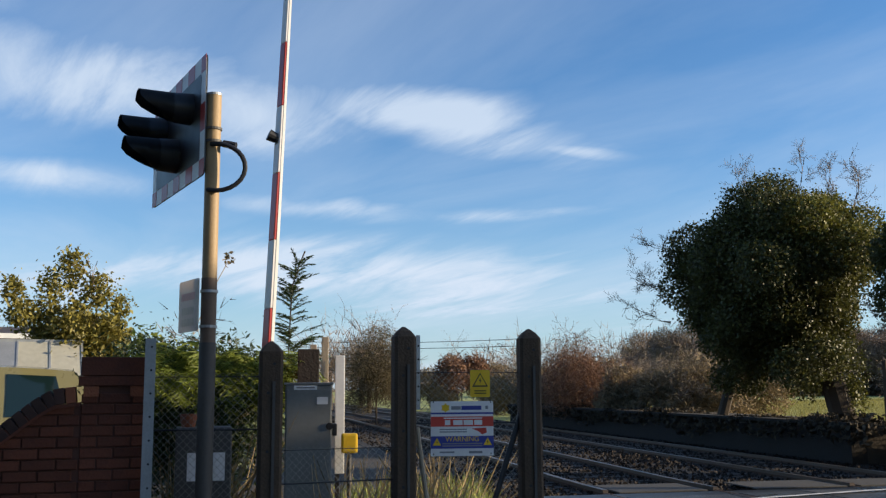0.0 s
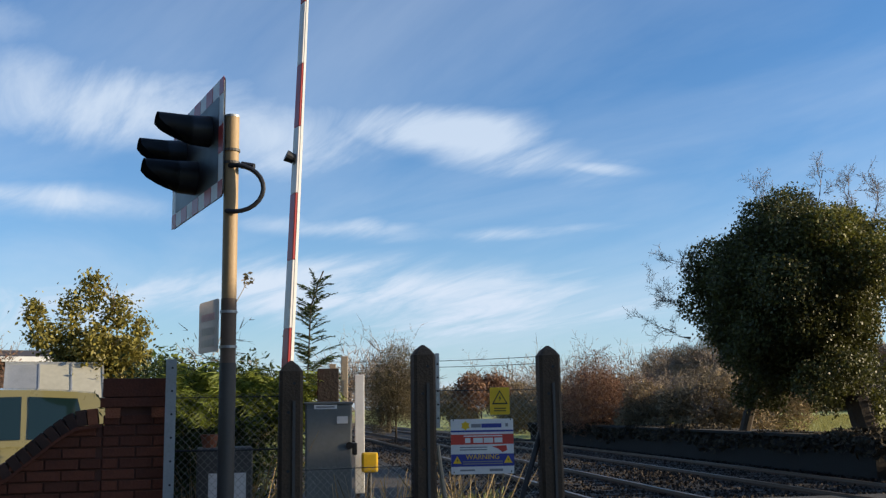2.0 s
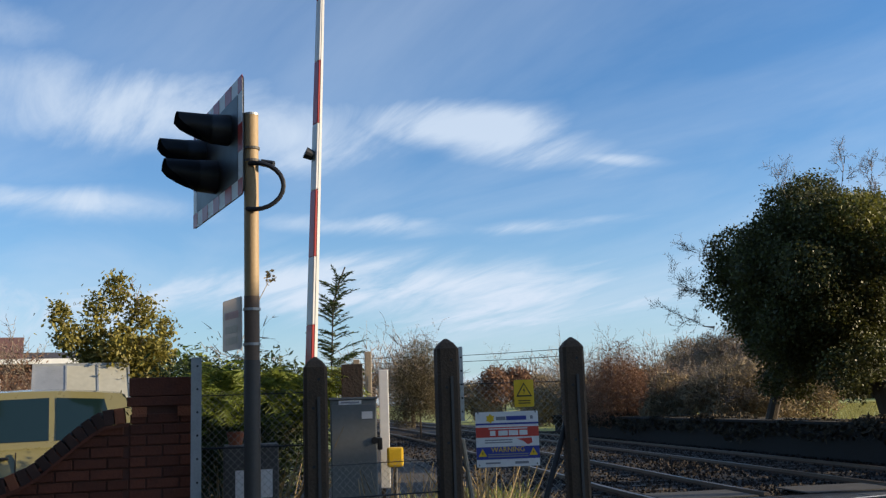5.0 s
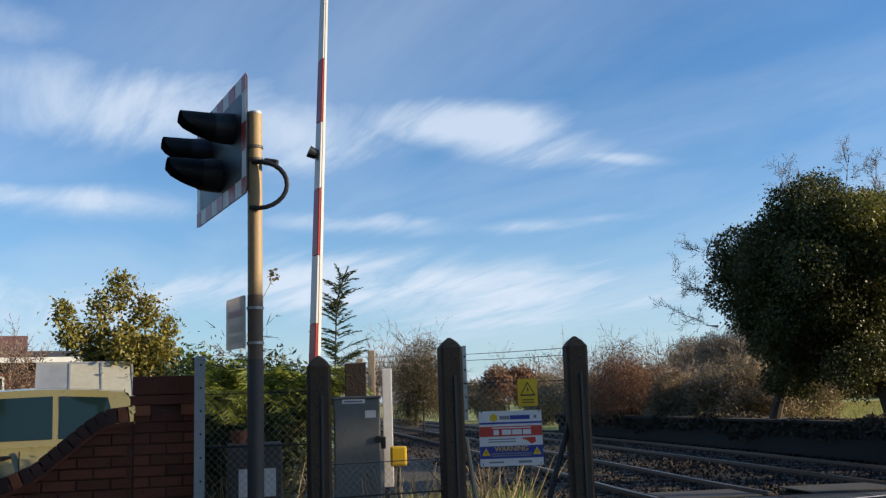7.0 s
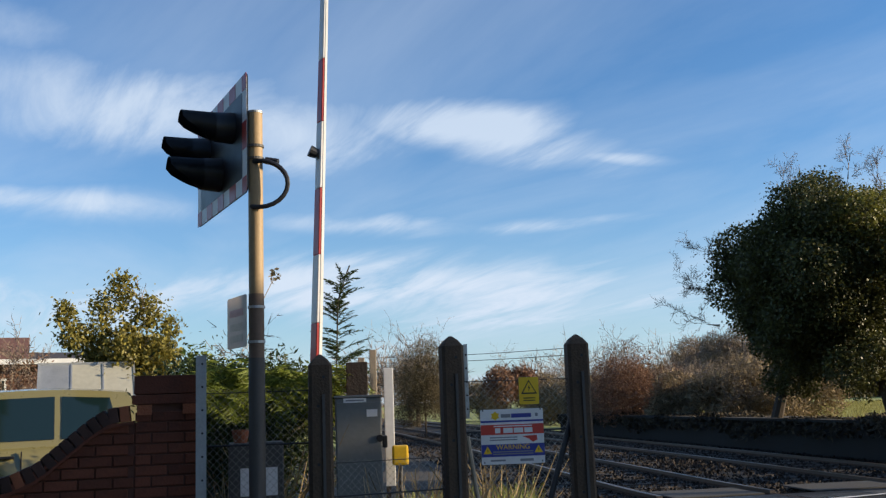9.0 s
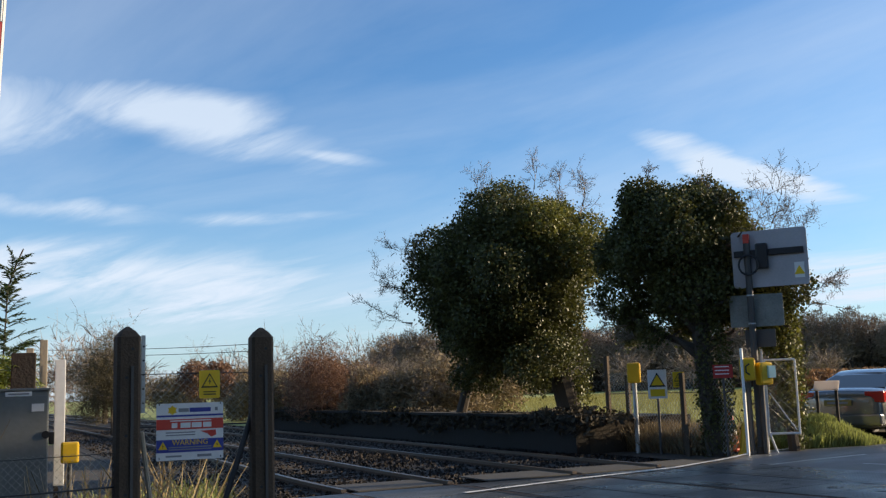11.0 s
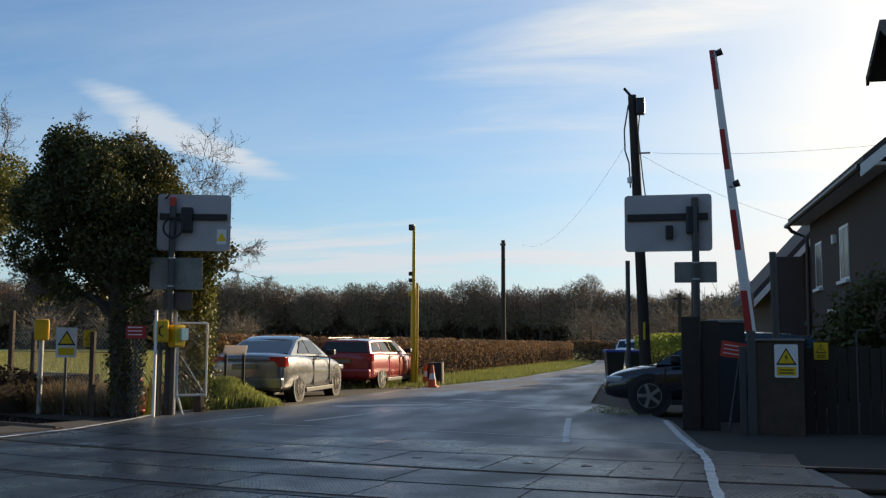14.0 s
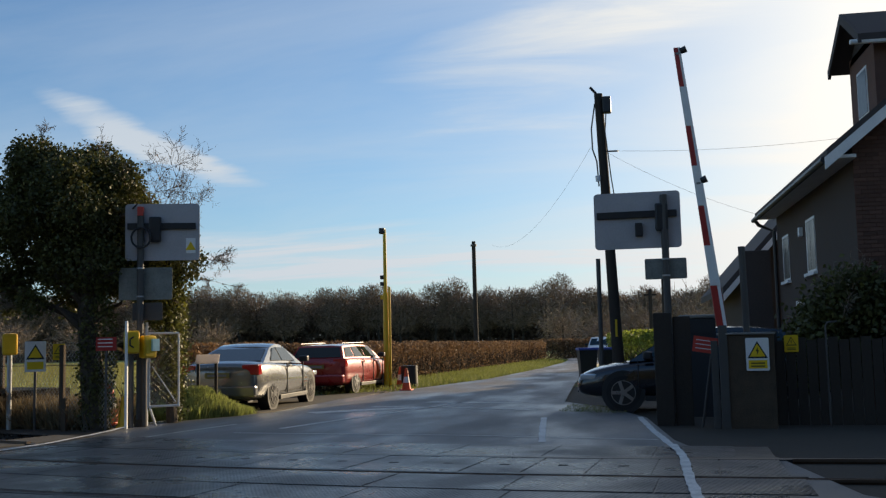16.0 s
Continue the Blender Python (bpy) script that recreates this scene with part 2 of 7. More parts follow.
PRINT_GREY = mat("grey_print", (0.25, 0.25, 0.27), 0.5, var=0.15, bump=0.0)
SIGN_BACK = mat("grey_sign_back", (0.43, 0.41, 0.42), 0.5, 0.1, var=0.3, scale=3, grain=30, bump=0.05)
# darker mottled copy of the sign back, with shade put into its colour
SIGN_SHADED = mat("shaded_sign_back", (0.20, 0.21, 0.19), 0.6, 0.1, var=0.9, scale=5, grain=30, bump=0.05)
SCREEN_DARK = mat("dark_sky_screen", (0.022, 0.026, 0.011), 0.9, var=0.7, scale=0.8, grain=6, bump=0.6)
ALLOY_DARK = mat("dark_alloy_rim", (0.10, 0.10, 0.105), 0.35, 0.8, var=0.2, bump=0)
GALV = mat("galvanised_steel", (0.42, 0.44, 0.45), 0.5, 0.55, var=0.4, scale=8, grain=60, bump=0.15)
GREY_STEEL = mat("grey_painted_steel", (0.22, 0.225, 0.215), 0.4, 0.2, var=0.3, scale=3, grain=30, bump=0.1)
TAN_POLE = mat("sunlit_tan_pole", (0.36, 0.25, 0.13), 0.6, var=0.4, scale=6, grain=40, bump=0.15)
GREY_POLE = mat("grey_pole", (0.075, 0.07, 0.065), 0.6, var=0.3, scale=6, grain=40)
WIRE = mat("wire_mesh", (0.34, 0.33, 0.29), 0.5, 0.4, var=0.2)
TIMBER = mat("dark_weathered_timber", (0.038, 0.029, 0.022), 0.85, var=0.6, scale=3, grain=45, bump=0.5)
TIMBER_PALE = mat("pale_timber", (0.40, 0.33, 0.24), 0.8, var=0.4, scale=3, grain=45, bump=0.3)
BARK = mat("bark", (0.07, 0.055, 0.042), 0.95, var=0.7, scale=5, grain=40, bump=0.9)
TWIG = mat("bare_twigs", (0.23, 0.18, 0.135), 0.9, var=0.4, island=0.5)
TWIG_FAR = mat("far_twigs", (0.28, 0.21, 0.155), 0.95, var=0.3, island=0.6)
TWIG_WOOD = mat("wood_twigs", (0.25, 0.175, 0.12), 0.95, var=0.3, island=0.6)
PLASTIC_PALE = mat("translucent_white_plastic", (0.82, 0.74, 0.66), 0.5, var=0.2, scale=5, bump=0.02, trans=0.55)
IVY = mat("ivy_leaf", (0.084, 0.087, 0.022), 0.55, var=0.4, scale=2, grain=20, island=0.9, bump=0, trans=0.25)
# lighter copy of the ivy leaf, sunlight put into its colour
IVY_LIT = mat("sunlit_ivy_leaf", (0.15, 0.15, 0.03), 0.55, var=0.4, scale=2, grain=20, island=0.8, bump=0, trans=0.3)
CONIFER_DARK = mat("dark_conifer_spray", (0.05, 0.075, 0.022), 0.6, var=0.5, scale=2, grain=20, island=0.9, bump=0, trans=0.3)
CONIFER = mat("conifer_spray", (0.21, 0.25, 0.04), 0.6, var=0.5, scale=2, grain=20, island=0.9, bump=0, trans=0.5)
HOLLY = mat("variegated_leaf", (0.24, 0.21, 0.045), 0.5, var=0.4, scale=2, grain=20, island=0.9, bump=0, trans=0.3)
HEDGE_BROWN = mat("winter_hedge_leaf", (0.26, 0.155, 0.08), 0.85, var=0.5, scale=1, grain=20, island=0.9, bump=0, trans=0.2)
RUST_BUSH = mat("rust_twig", (0.21, 0.115, 0.07), 0.9, var=0.4, scale=1, grain=10, island=0.8, bump=0, trans=0.2)
TAN_BUSH = mat("tan_twig", (0.25, 0.19, 0.11), 0.9, var=0.4, scale=1, grain=10, island=0.8, bump=0, trans=0.2)
SHRUB_BROWN = mat("brown_olive_shrub", (0.13, 0.105, 0.055), 0.85, var=0.4, scale=2, grain=20, island=0.8, bump=0, trans=0.2)
TUSSOCK = mat("tussock_grass", (0.30, 0.33, 0.10), 0.7, var=0.5, scale=4, grain=14, island=0.9, bump=0, trans=0.4)
PLATFORM_LITTER = mat("leaf_litter", (0.055, 0.042, 0.024), 0.9, var=0.5, scale=2, grain=20, island=0.9, bump=0, trans=0.1)
VERGE_MUD = mat("verge_mud", (0.075, 0.064, 0.046), 0.85, var=0.8, scale=1.2, grain=20, bump=0.6)
GRASS_BLADE = mat("green_grass", (0.25, 0.27, 0.07), 0.7, var=0.4, scale=2, grain=10, island=0.8, bump=0, trans=0.3)
STRAW = mat("dry_grass", (0.34, 0.25, 0.12), 0.85, var=0.4, scale=2, grain=10, island=0.7, bump=0, trans=0.3)
TYRE = mat("tyre_rubber", (0.018, 0.018, 0.018), 0.8, var=0.3)
ALLOY = mat("alloy_rim", (0.34, 0.34, 0.35), 0.3, 0.8, var=0.2, bump=0)
DARK_TRIM = mat("dark_plastic", (0.02, 0.02, 0.022), 0.5, var=0.2, bump=0)
GLASS_DARK = mat("tinted_car_glass", (0.008, 0.02, 0.022), 0.04, 0.0, var=0, bump=0, spec=0.5)
LAMP_RED = mat("red_lamp_lens", (0.45, 0.02, 0.02), 0.12, var=0.1, bump=0, clear=0.6)
LAMP_CLEAR = mat("clear_lamp_lens", (0.6, 0.62, 0.64), 0.1, 0.3, var=0.1, bump=0, clear=0.8)
PLATE_YELLOW = mat("yellow_plate", (0.26, 0.20, 0.05), 0.5, var=0.1, bump=0)
CAR_SILVER = mat("pale_gold_metallic", (0.22, 0.218, 0.21), 0.24, 0.6, var=0.03, bump=0, clear=0.9)
CAR_RED = mat("red_car_paint", (0.34, 0.016, 0.02), 0.3, 0.2, var=0.03, bump=0, clear=0.8)
CAR_DARK = mat("dark_blue_car_paint", (0.012, 0.012, 0.017), 0.25, 0.3, var=0.03, bump=0, clear=0.9)
CAR_CREAM = mat("pale_yellow_car_paint", (0.22, 0.195, 0.075), 0.3, 0.1, var=0.1, bump=0, clear=0.8)
CAR_BLUE = mat("blue_car_paint", (0.02, 0.03, 0.12), 0.35, 0.2, var=0.1, bump=0, clear=0.8)
MEADOW = mat("olive_meadow_grass", (0.26, 0.24, 0.075), 0.8, var=0.4, scale=1, grain=8, island=0.7, bump=0, trans=0.4)
RAMP = mat("dull_concrete_ramp", (0.06, 0.056, 0.05), 0.8, var=0.5, scale=3, grain=40, bump=0.4)
CONE_ORANGE = mat("orange_cone", (0.70, 0.10, 0.03), 0.5, var=0.2, bump=0.05)
SHED_PANEL = mat("translucent_shed_panel", (0.42, 0.41, 0.34), 0.6, var=0.4, scale=1.5, grain=15, bump=0.1)
# near-black brick: the trees' shade on the platform is put into the colour
PLATFORM_DARK = mat("shaded_platform_brick", (0.020, 0.016, 0.012), 0.95, var=0.7, scale=4, grain=30, bump=0.8)


# ---- building helpers ----
def part(name, bm, material, parent=None, label="", smooth=False):
    """Links a bmesh as one mesh object, under a thing or a part."""
    me = bpy.data.meshes.new(name)
    bm.normal_update()
    bm.to_mesh(me)
    bm.free()
    return mesh_part(name, me, material, parent, label, smooth)


def mesh_part(name, me, material, parent=None, label="", smooth=False):
    me.materials.append(material)
    if smooth:
        me.shade_smooth()
        me.set_sharp_from_angle(angle=radians(40))
    ob = new(name, me)
    if parent is not None:
        ob.parent = parent
    return tagged(ob, label)


def thing(name, x, y, z, label, category, turn=0.0, group="", kind=""):
    e = new(name)
    e.empty_display_size = 0.1
    e.matrix_world = pose(x, y, z, 0, 0, turn)
    return tagged(e, label, category, group, kind)


def box(bm, x0, x1, y0, y1, z0, z1, bev=0.0, m=None):
    mm = Matrix.LocRotScale(((x0 + x1) / 2, (y0 + y1) / 2, (z0 + z1) / 2), None, (abs(x1 - x0), abs(y1 - y0), abs(z1 - z0)))
    r = bmesh.ops.create_cube(bm, size=1, matrix=(m @ mm) if m else mm)
    if bev:
        edges = {e for v in r["verts"] for e in v.link_edges}
        bmesh.ops.bevel(bm, geom=list(edges), offset=bev, segments=2, affect="EDGES", profile=0.6)
    return bm


def abox(*a, **k):
    return box(bmesh.new(), *a, **k)


def rod(bm, a, b, r0, r1=None, n=10, caps=True):
    a, b = Vector(a), Vector(b)
    d = b - a
    m = Matrix.Translation((a + b) / 2) @ d.to_track_quat("Z", "Y").to_matrix().to_4x4()
    bmesh.ops.create_cone(bm, cap_ends=caps, segments=n, radius1=r0, radius2=r0 if r1 is None else r1, depth=d.length, matrix=m)
    return bm


def arod(*a, **k):
    return rod(bmesh.new(), *a, **k)


def pipe(bm, pts, r, n=8):
    """One closed tube swept along the points."""
    pts = [Vector(p) for p in pts]
    side, rings = None, []
    for i, p in enumerate(pts):
        d = (pts[min(i + 1, len(pts) - 1)] - pts[max(i - 1, 0)]).normalized()
        if side is None:
            side = d.orthogonal().normalized()
        side = (side - d * side.dot(d)).normalized()
        up = d.cross(side)
        rings.append([bm.verts.new(p + (side * math.cos(2 * math.pi * k / n) + up * math.sin(2 * math.pi * k / n)) * r) for k in range(n)])
    for a, b in zip(rings[:-1], rings[1:]):
        for k in range(n):
            bm.faces.new((a[k], a[(k + 1) % n], b[(k + 1) % n], b[k]))
    bm.faces.new(rings[0][::-1])
    bm.faces.new(rings[-1])
    return bm


def prism(bm, pts, axis, lo, hi, bev=0.0):
    """Extrudes a 2D outline along an axis ('x': pts are y, z; 'y': x, z; 'z': x, y)."""
    def at(p, c):
        return {"x": (c, p[0], p[1]), "y": (p[0], c, p[1]), "z": (p[0], p[1], c)}[axis]
    va, vb = [bm.verts.new(at(p, lo)) for p in pts], [bm.verts.new(at(p, hi)) for p in pts]
    fs = [bm.faces.new(va), bm.faces.new(vb[::-1])]
    for i in range(len(pts)):
        j = (i + 1) % len(pts)
        fs.append(bm.faces.new((va[j], va[i], vb[i], vb[j])))
    bmesh.ops.recalc_face_normals(bm, faces=fs)
    if bev:
        bmesh.ops.bevel(bm, geom=list({e for f in fs for e in f.edges}), offset=bev, segments=2, affect="EDGES", profile=0.6)
    return bm


def leaves(rng, points, size, aspect=0.6, up=0.3):
    """A mesh of small four-cornered leaves, each folded along its middle, at the given places."""
    n = len(points)
    a = rng.normal(size=(n, 3))
    a /= np.linalg.norm(a, axis=1)[:, None]
    b = rng.normal(size=(n, 3)) + [0, 0, up]
    b -= (a * b).sum(1)[:, None] * a
    b /= np.linalg.norm(b, axis=1)[:, None] + 1e-9
    s = size * rng.uniform(0.6, 1.35, n)[:, None]
    c = np.cross(a, b)
    v = np.stack([points - a * s, points + b * s * aspect + c * s * 0.15, points + a * s, points - b * s * aspect + c * s * 0.15], 1).reshape(-1, 3)
    return quads(v)


def quads(v):
    n = len(v) // 4
    me = bpy.data.meshes.new("leaves")
    me.vertices.add(len(v))
    me.vertices.foreach_set("co", np.ascontiguousarray(v, dtype=np.float32).ravel())
    me.loops.add(4 * n)
    me.loops.foreach_set("vertex_index", np.arange(4 * n, dtype=np.int32))
    me.polygons.add(n)
    me.polygons.foreach_set("loop_start", np.arange(0, 4 * n, 4, dtype=np.int32))
    me.update(calc_edges=True)
    return me


def twigs(rng, starts, ends, r):
    """Thin three-sided spikes from starts to ends, as crossed slivers."""
    n = len(starts)
    d = ends - starts
    s = rng.normal(size=(n, 3))
    s -= d * ((s * d).sum(1) / ((d * d).sum(1) + 1e-9))[:, None]
    s /= np.linalg.norm(s, axis=1)[:, None] + 1e-9
    w = (r * rng.uniform(0.7, 1.3, n))[:, None]
    return quads(np.stack([starts - s * w, starts + s * w, ends + s * w * 0.25, ends - s * w * 0.25], 1).reshape(-1, 3))


def blob_points(rng, lumps, n, inner=0.75):
    """Places in the outer layer of overlapping ellipsoids (cx, cy, cz, rx, ry, rz)."""
    lumps = np.array(lumps, float)
    vol = lumps[:, 3] * lumps[:, 4] + lumps[:, 4] * lumps[:, 5]
    k = rng.choice(len(lumps), n, p=vol / vol.sum())
    d = rng.normal(size=(n, 3))
    d /= np.linalg.norm(d, axis=1)[:, None]
    r = inner + (1.04 - inner) * rng.uniform(0, 1, n) ** 0.6
    p = lumps[k, :3] + d * lumps[k, 3:] * r[:, None]
    p = p + rng.normal(size=p.shape) * 0.05 + rng.normal(size=p.shape) * (rng.uniform(0, 1, len(p)) > 0.9)[:, None] * 0.10
    return p[p[:, 2] > 0.02]


def branching(rng, root, d, length, depth=4, r=0.022, per=5):
    """A bare branch that forks again and again: starts, ends and radii of its pieces."""
    out = []

    def grow(p, d, ln, lev, r):
        seg = ln / per
        for k in range(per):
            q = p + d * seg
            out.append((p, q, r * (1 - 0.6 * k / per)))
            if lev > 1:
                for _ in range(1 if rng.uniform() < 0.55 else 2):
                    e = (d + Vector(rng.normal(size=3)) * 0.62).normalized()
                    grow(q, e, ln * rng.uniform(0.35, 0.6), lev - 1, r * 0.5)
            p = q
            d = (d + Vector(rng.normal(size=3)) * 0.2 + Vector((0, 0, 0.05))).normalized()

    grow(Vector(root), Vector(d).normalized(), length, depth, r)
    a, b, c = zip(*out)
    return np.array([tuple(v) for v in a]), np.array([tuple(v) for v in b]), np.maximum(np.array(c), 0.005)


def spray(rng, root, n, length, spread, up=0.6):
    """Bare branching twigs out of one point: starts and ends."""
    st, en = [], []
    for _ in range(n):
        d = Vector((rng.normal() * spread, rng.normal() * spread, up + 0.4 * rng.normal())).normalized()
        p = Vector(root)
        seg = length * rng.uniform(0.4, 1.0) / 4
        for k in range(4):
            q = p + d * seg
            st.append(p), en.append(q)
            for _ in range(2):
                e = (d + Vector(rng.normal(size=3)) * 0.6).normalized()
                st.append(q), en.append(q + e * seg * rng.uniform(0.5, 1.2))
            p = q
            d = (d + Vector(rng.normal(size=3)) * 0.22).normalized()
    return np.array(st), np.array(en)


# ---- ground, road and railway ----
GZ = -0.10


def sheet(name, pts, z, material, label, depth=0.0):
    bm = bmesh.new()
    if depth:
        prism(bm, pts, "z", z - depth, z)
    else:
        bm.faces.new([bm.verts.new((x, y, z)) for x, y in pts])
    ob = part(name, bm, material)
    return tagged(ob, label, name.split("_")[0], kind="structure")


sheet("ground", [(-2500, -2500), (2500, -2500), (2500, 2500), (-2500, 2500)], GZ, FIELD, "flat winter pasture reaching to the horizon")
road_left = [(-7.5, -60), (-6.0, -6), (-5.5, 2.5), (-5.6, 5.2), (-8.15, 9.0), (-8.1, 10.4), (-7.75, 13.4), (-8.1, 16.5), (-7.4, 18.2), (-6.6, 19.6), (-6.5, 24.0), (-5.85, 28.5), (-4.4, 36.7), (-3.5, 50), (-3.0, 66), (-3.4, 80), (-6, 110)]
road_right = [(-2.5, 110), (-0.6, 80), (-0.7, 66), (-1.0, 50), (-1.15, 38), (-1.1, 30), (-0.97, 21.9), (0.0, 19.6), (0.58, 17.2), (0.80, 13.4), (0.98, 12.3), (1.75, 11.4), (2.0, 8.8), (3.6, 6.0), (4.2, -6), (5.0, -60)]
sheet("road", road_left + road_right, 0.0, ASPHALT, "wet dark asphalt country road over a level crossing", 0.3)
sheet("ground_soil_left", [(-30, -12), (-5.4, -12), (-5.4, 2.6), (-5.7, 5.4), (-9.2, 7.6), (-30, 15.5)], -0.06, SOIL, "dark soil and gravel beside the crossing fence")
sheet("ground_soil_far", [(-8.0, 14.6), (-8.15, 16.8), (-8.6, 18.4), (-14, 19.2), (-30, 24.2), (-30, 22.6), (-13, 15.9)], -0.05, SOIL, "dark leaf litter under the ivy-clad trees")
sheet("ground_soil_right", [(0.4, 17.4), (0.6, 13.2), (0.9, 12.0), (1.7, 11.0), (2.1, 5.5), (16, 4.0), (16, 20), (4.5, 30), (-1.4, 30), (-1.3, 22), (-0.3, 19.5)], -0.04, SOIL, "dark shaded soil by the crossing keeper's garden")

sheet("ground_drive", [(-14.5, -4), (-9.4, -4), (-9.4, 3.2), (-14.5, 3.2)], 0.05, CONCRETE_DARK, "concrete drive behind the garden wall", 0.16)

XS = np.arange(-170, 46, 0.25)
SL = np.interp(XS, [-60, -15, -11, 2], [-0.36, -0.41, -0.44, -0.06])
YS = np.concatenate([[0], np.cumsum((SL[1:] + SL[:-1]) / 2 * 0.25)])
YS += 10.34 - np.interp(-2.92, XS, YS)


def track(x, off=0.0, z=0.0):
    """A place on the railway: off metres beyond the middle rail line, square to the track."""
    y, s = float(np.interp(x, XS, YS)), float(np.interp(x, XS, SL))
    k = 1 / math.hypot(1, s)
    return Vector((x - s * k * off, y + k * off, z))


def band(name, o0, o1, z0, z1, x0, x1, step, material, parent=None, label="", rough=0.0):
    bm = bmesh.new()
    rng = np.random.default_rng(5)
    rows = []
    for x in np.arange(x0, x1 + 1e-6, step):
        row = [bm.verts.new(track(x, o, z)) for o, z in ((o0, z0), (o0, z1), (o1, z1), (o1, z0))]
        rows.append(row)
    for a, b in zip(rows[:-1], rows[1:]):
        for i in range(3):
            bm.faces.new((a[i], b[i], b[i + 1], a[i + 1]))
    bm.faces.new(rows[0])
    bm.faces.new(rows[-1][::-1])
    bmesh.ops.recalc_face_normals(bm, faces=bm.faces[:])
    return part(name, bm, material, parent, label)


for nm, xa, xb in (("ground_ballast_west", -165, -8.4), ("ground_ballast_east", 2.1, 44)):
    ob = band(nm, -5.2, 3.0, -0.3, -0.05, xa, xb, 1.0, BALLAST)
    tagged(ob, "dark stone ballast bed of a double railway track", "ballast", kind="structure")

RAILS = (1.5, 0.0, -1.97, -3.47)
for off in RAILS:
    rail = thing("railway_rail", 0, 0, 0, "steel running rail with a worn bright head", "rail", group="running rails")
    band("foot", off - 0.07, off + 0.07, -0.07, -0.045, -160, 42, 1.0, RAIL_RUST, rail)
    band("web", off - 0.012, off + 0.012, -0.05, 0.01, -160, 42, 1.0, RAIL_RUST, rail)
    band("head", off - 0.036, off + 0.036, -0.02, 0.012 if off > 0 else 0.005, -8.5, 42, 0.5, RAIL_STEEL, rail)
    band("open_head", off - 0.036, off + 0.036, 0.0, 0.045, -160, -8.5, 0.5, RAIL_STEEL, rail, "bright worn rail head")
    band("open_web", off - 0.03, off + 0.03, -0.05, 0.0, -60, -8.5, 0.5, RAIL_RUST, rail)
    # the dark groove for the wheel flange, on the inner side
    side = -1 if off in (1.5, -1.97) else 1
    band("flangeway", off + side * 0.037, off + side * 0.115, -0.02, 0.0135, -8.0, 1.85, 0.25, PAINT_BLACK, rail, "black flangeway groove")

rng = np.random.default_rng(7)
bm = bmesh.new()
for pair in (0.75, -2.72):
    for x in np.arange(-46, -8.6, 0.65):
        p, q = track(x, pair - 1.25), track(x, pair + 1.25)
        d = (q - p).normalized()
        s = Vector((-d.y, d.x, 0)) * -0.125
        lo, hi = Vector((0, 0, -0.06)), Vector((0, 0, -0.038))
        vs = [bm.verts.new(v + w) for w in (lo, hi) for v in (p - s, p + s, q + s, q - s)]
        for f in ((4, 5, 6, 7), (0, 1, 5, 4), (1, 2, 6, 5), (2, 3, 7, 6), (3, 0, 4, 7)):
            bm.faces.new([vs[i] for i in f])
tagged(part("sleepers", bm, SLEEPER), "dark timber sleepers under the rails", "sleeper", kind="stuff")

# loose ballast stones between and beside the rails
n = 22000
xs = -8.6 - 30 * rng.uniform(0, 1, n) ** 1.6
base = np.array([track(x, o) for x, o in zip(xs, rng.uniform(-5.0, 2.8, n))])
pile = np.array([track(x, o) for x, o in zip(rng.normal(-13.2, 0.9, 500), rng.normal(-1.0, 0.22, 500))])
pile[:, 2] = 0.03 + rng.uniform(0, 0.05, 500)
base[:, 2] = -0.045 + rng.uniform(0, 0.02, n)
tagged(mesh_part("ballast_stones", leaves(rng, np.concatenate([base, pile]), 0.026, 0.9, 1.5), STONE), "loose grey-brown ballast stones along the track", "stones", kind="stuff")

# crossing deck panels
deck = thing("crossing_deck", -3, 10, 0, "wet dark rubber crossing deck laid between the rails", "deck")
deck_inv = Matrix.Translation((3, -10, 0))
PANEL_ROWS = ((1.57, 2.75, -8.4, 1.2, 1.24), (0.11, 1.44, -8.3, 1.8, 0.62), (-0.98, -0.06, -8.2, 1.8, 1.24), (-1.90, -1.04, -8.1, 1.5, 1.24), (-3.36, -2.08, -8.0, 1.5, 0.62), (-4.5, -3.54, -8.0, 1.5, 1.24))


def deck_panel(xa, xb, o0, o1, z):
    bm = bmesh.new()
    g = 0.008
    low = [bm.verts.new(deck_inv @ track(x, o, 0.001)) for x, o in ((xa + g, o0), (xb - g, o0), (xb - g, o1), (xa + g, o1))]
    c = sum((v.co for v in low), Vector()) / 4
    top = [bm.verts.new(v.co + (c - v.co) * 0.003 + Vector((0, 0, z))) for v in low]
    bm.faces.new(top)
    for i in range(4):
        j = (i + 1) % 4
        bm.faces.new((low[i], low[j], top[j], top[i]))
    return bm


for o0, o1, xa, xb, w in PANEL_ROWS:
    x = xa
    while x < xb - 0.3:
        if w == 0.62 and x > -6.5 and o0 > 0:
            p = deck_inv @ track(x + w / 2, (o0 + o1) / 2, 0.0)
            part("lifting_socket", abox(p.x - 0.05, p.x + 0.05, p.y - 0.03, p.y + 0.03, 0.006, 0.0135), RAMP, deck, "pale lifting socket")
        part("panel", deck_panel(x, min(x + w, xb), o0, o1, 0.007 + 0.004 * rng.random()), RUBBER_PANEL, deck)
        x += w
band("deck_base", -4.5, 2.75, 0.001, 0.003, -8.4, 1.8, 0.25, PAINT_BLACK, deck, "black joints below the panels").matrix_basis = deck_inv
for o0, o1 in ((1.57, 2.6), (0.1, 1.4), (-1.4, -0.1), (-3.3, -2.1)):
    part("end_ramp", deck_panel(-9.3, -8.45, o0, o1, 0.016), RAMP, deck, "pale concrete end ramp")


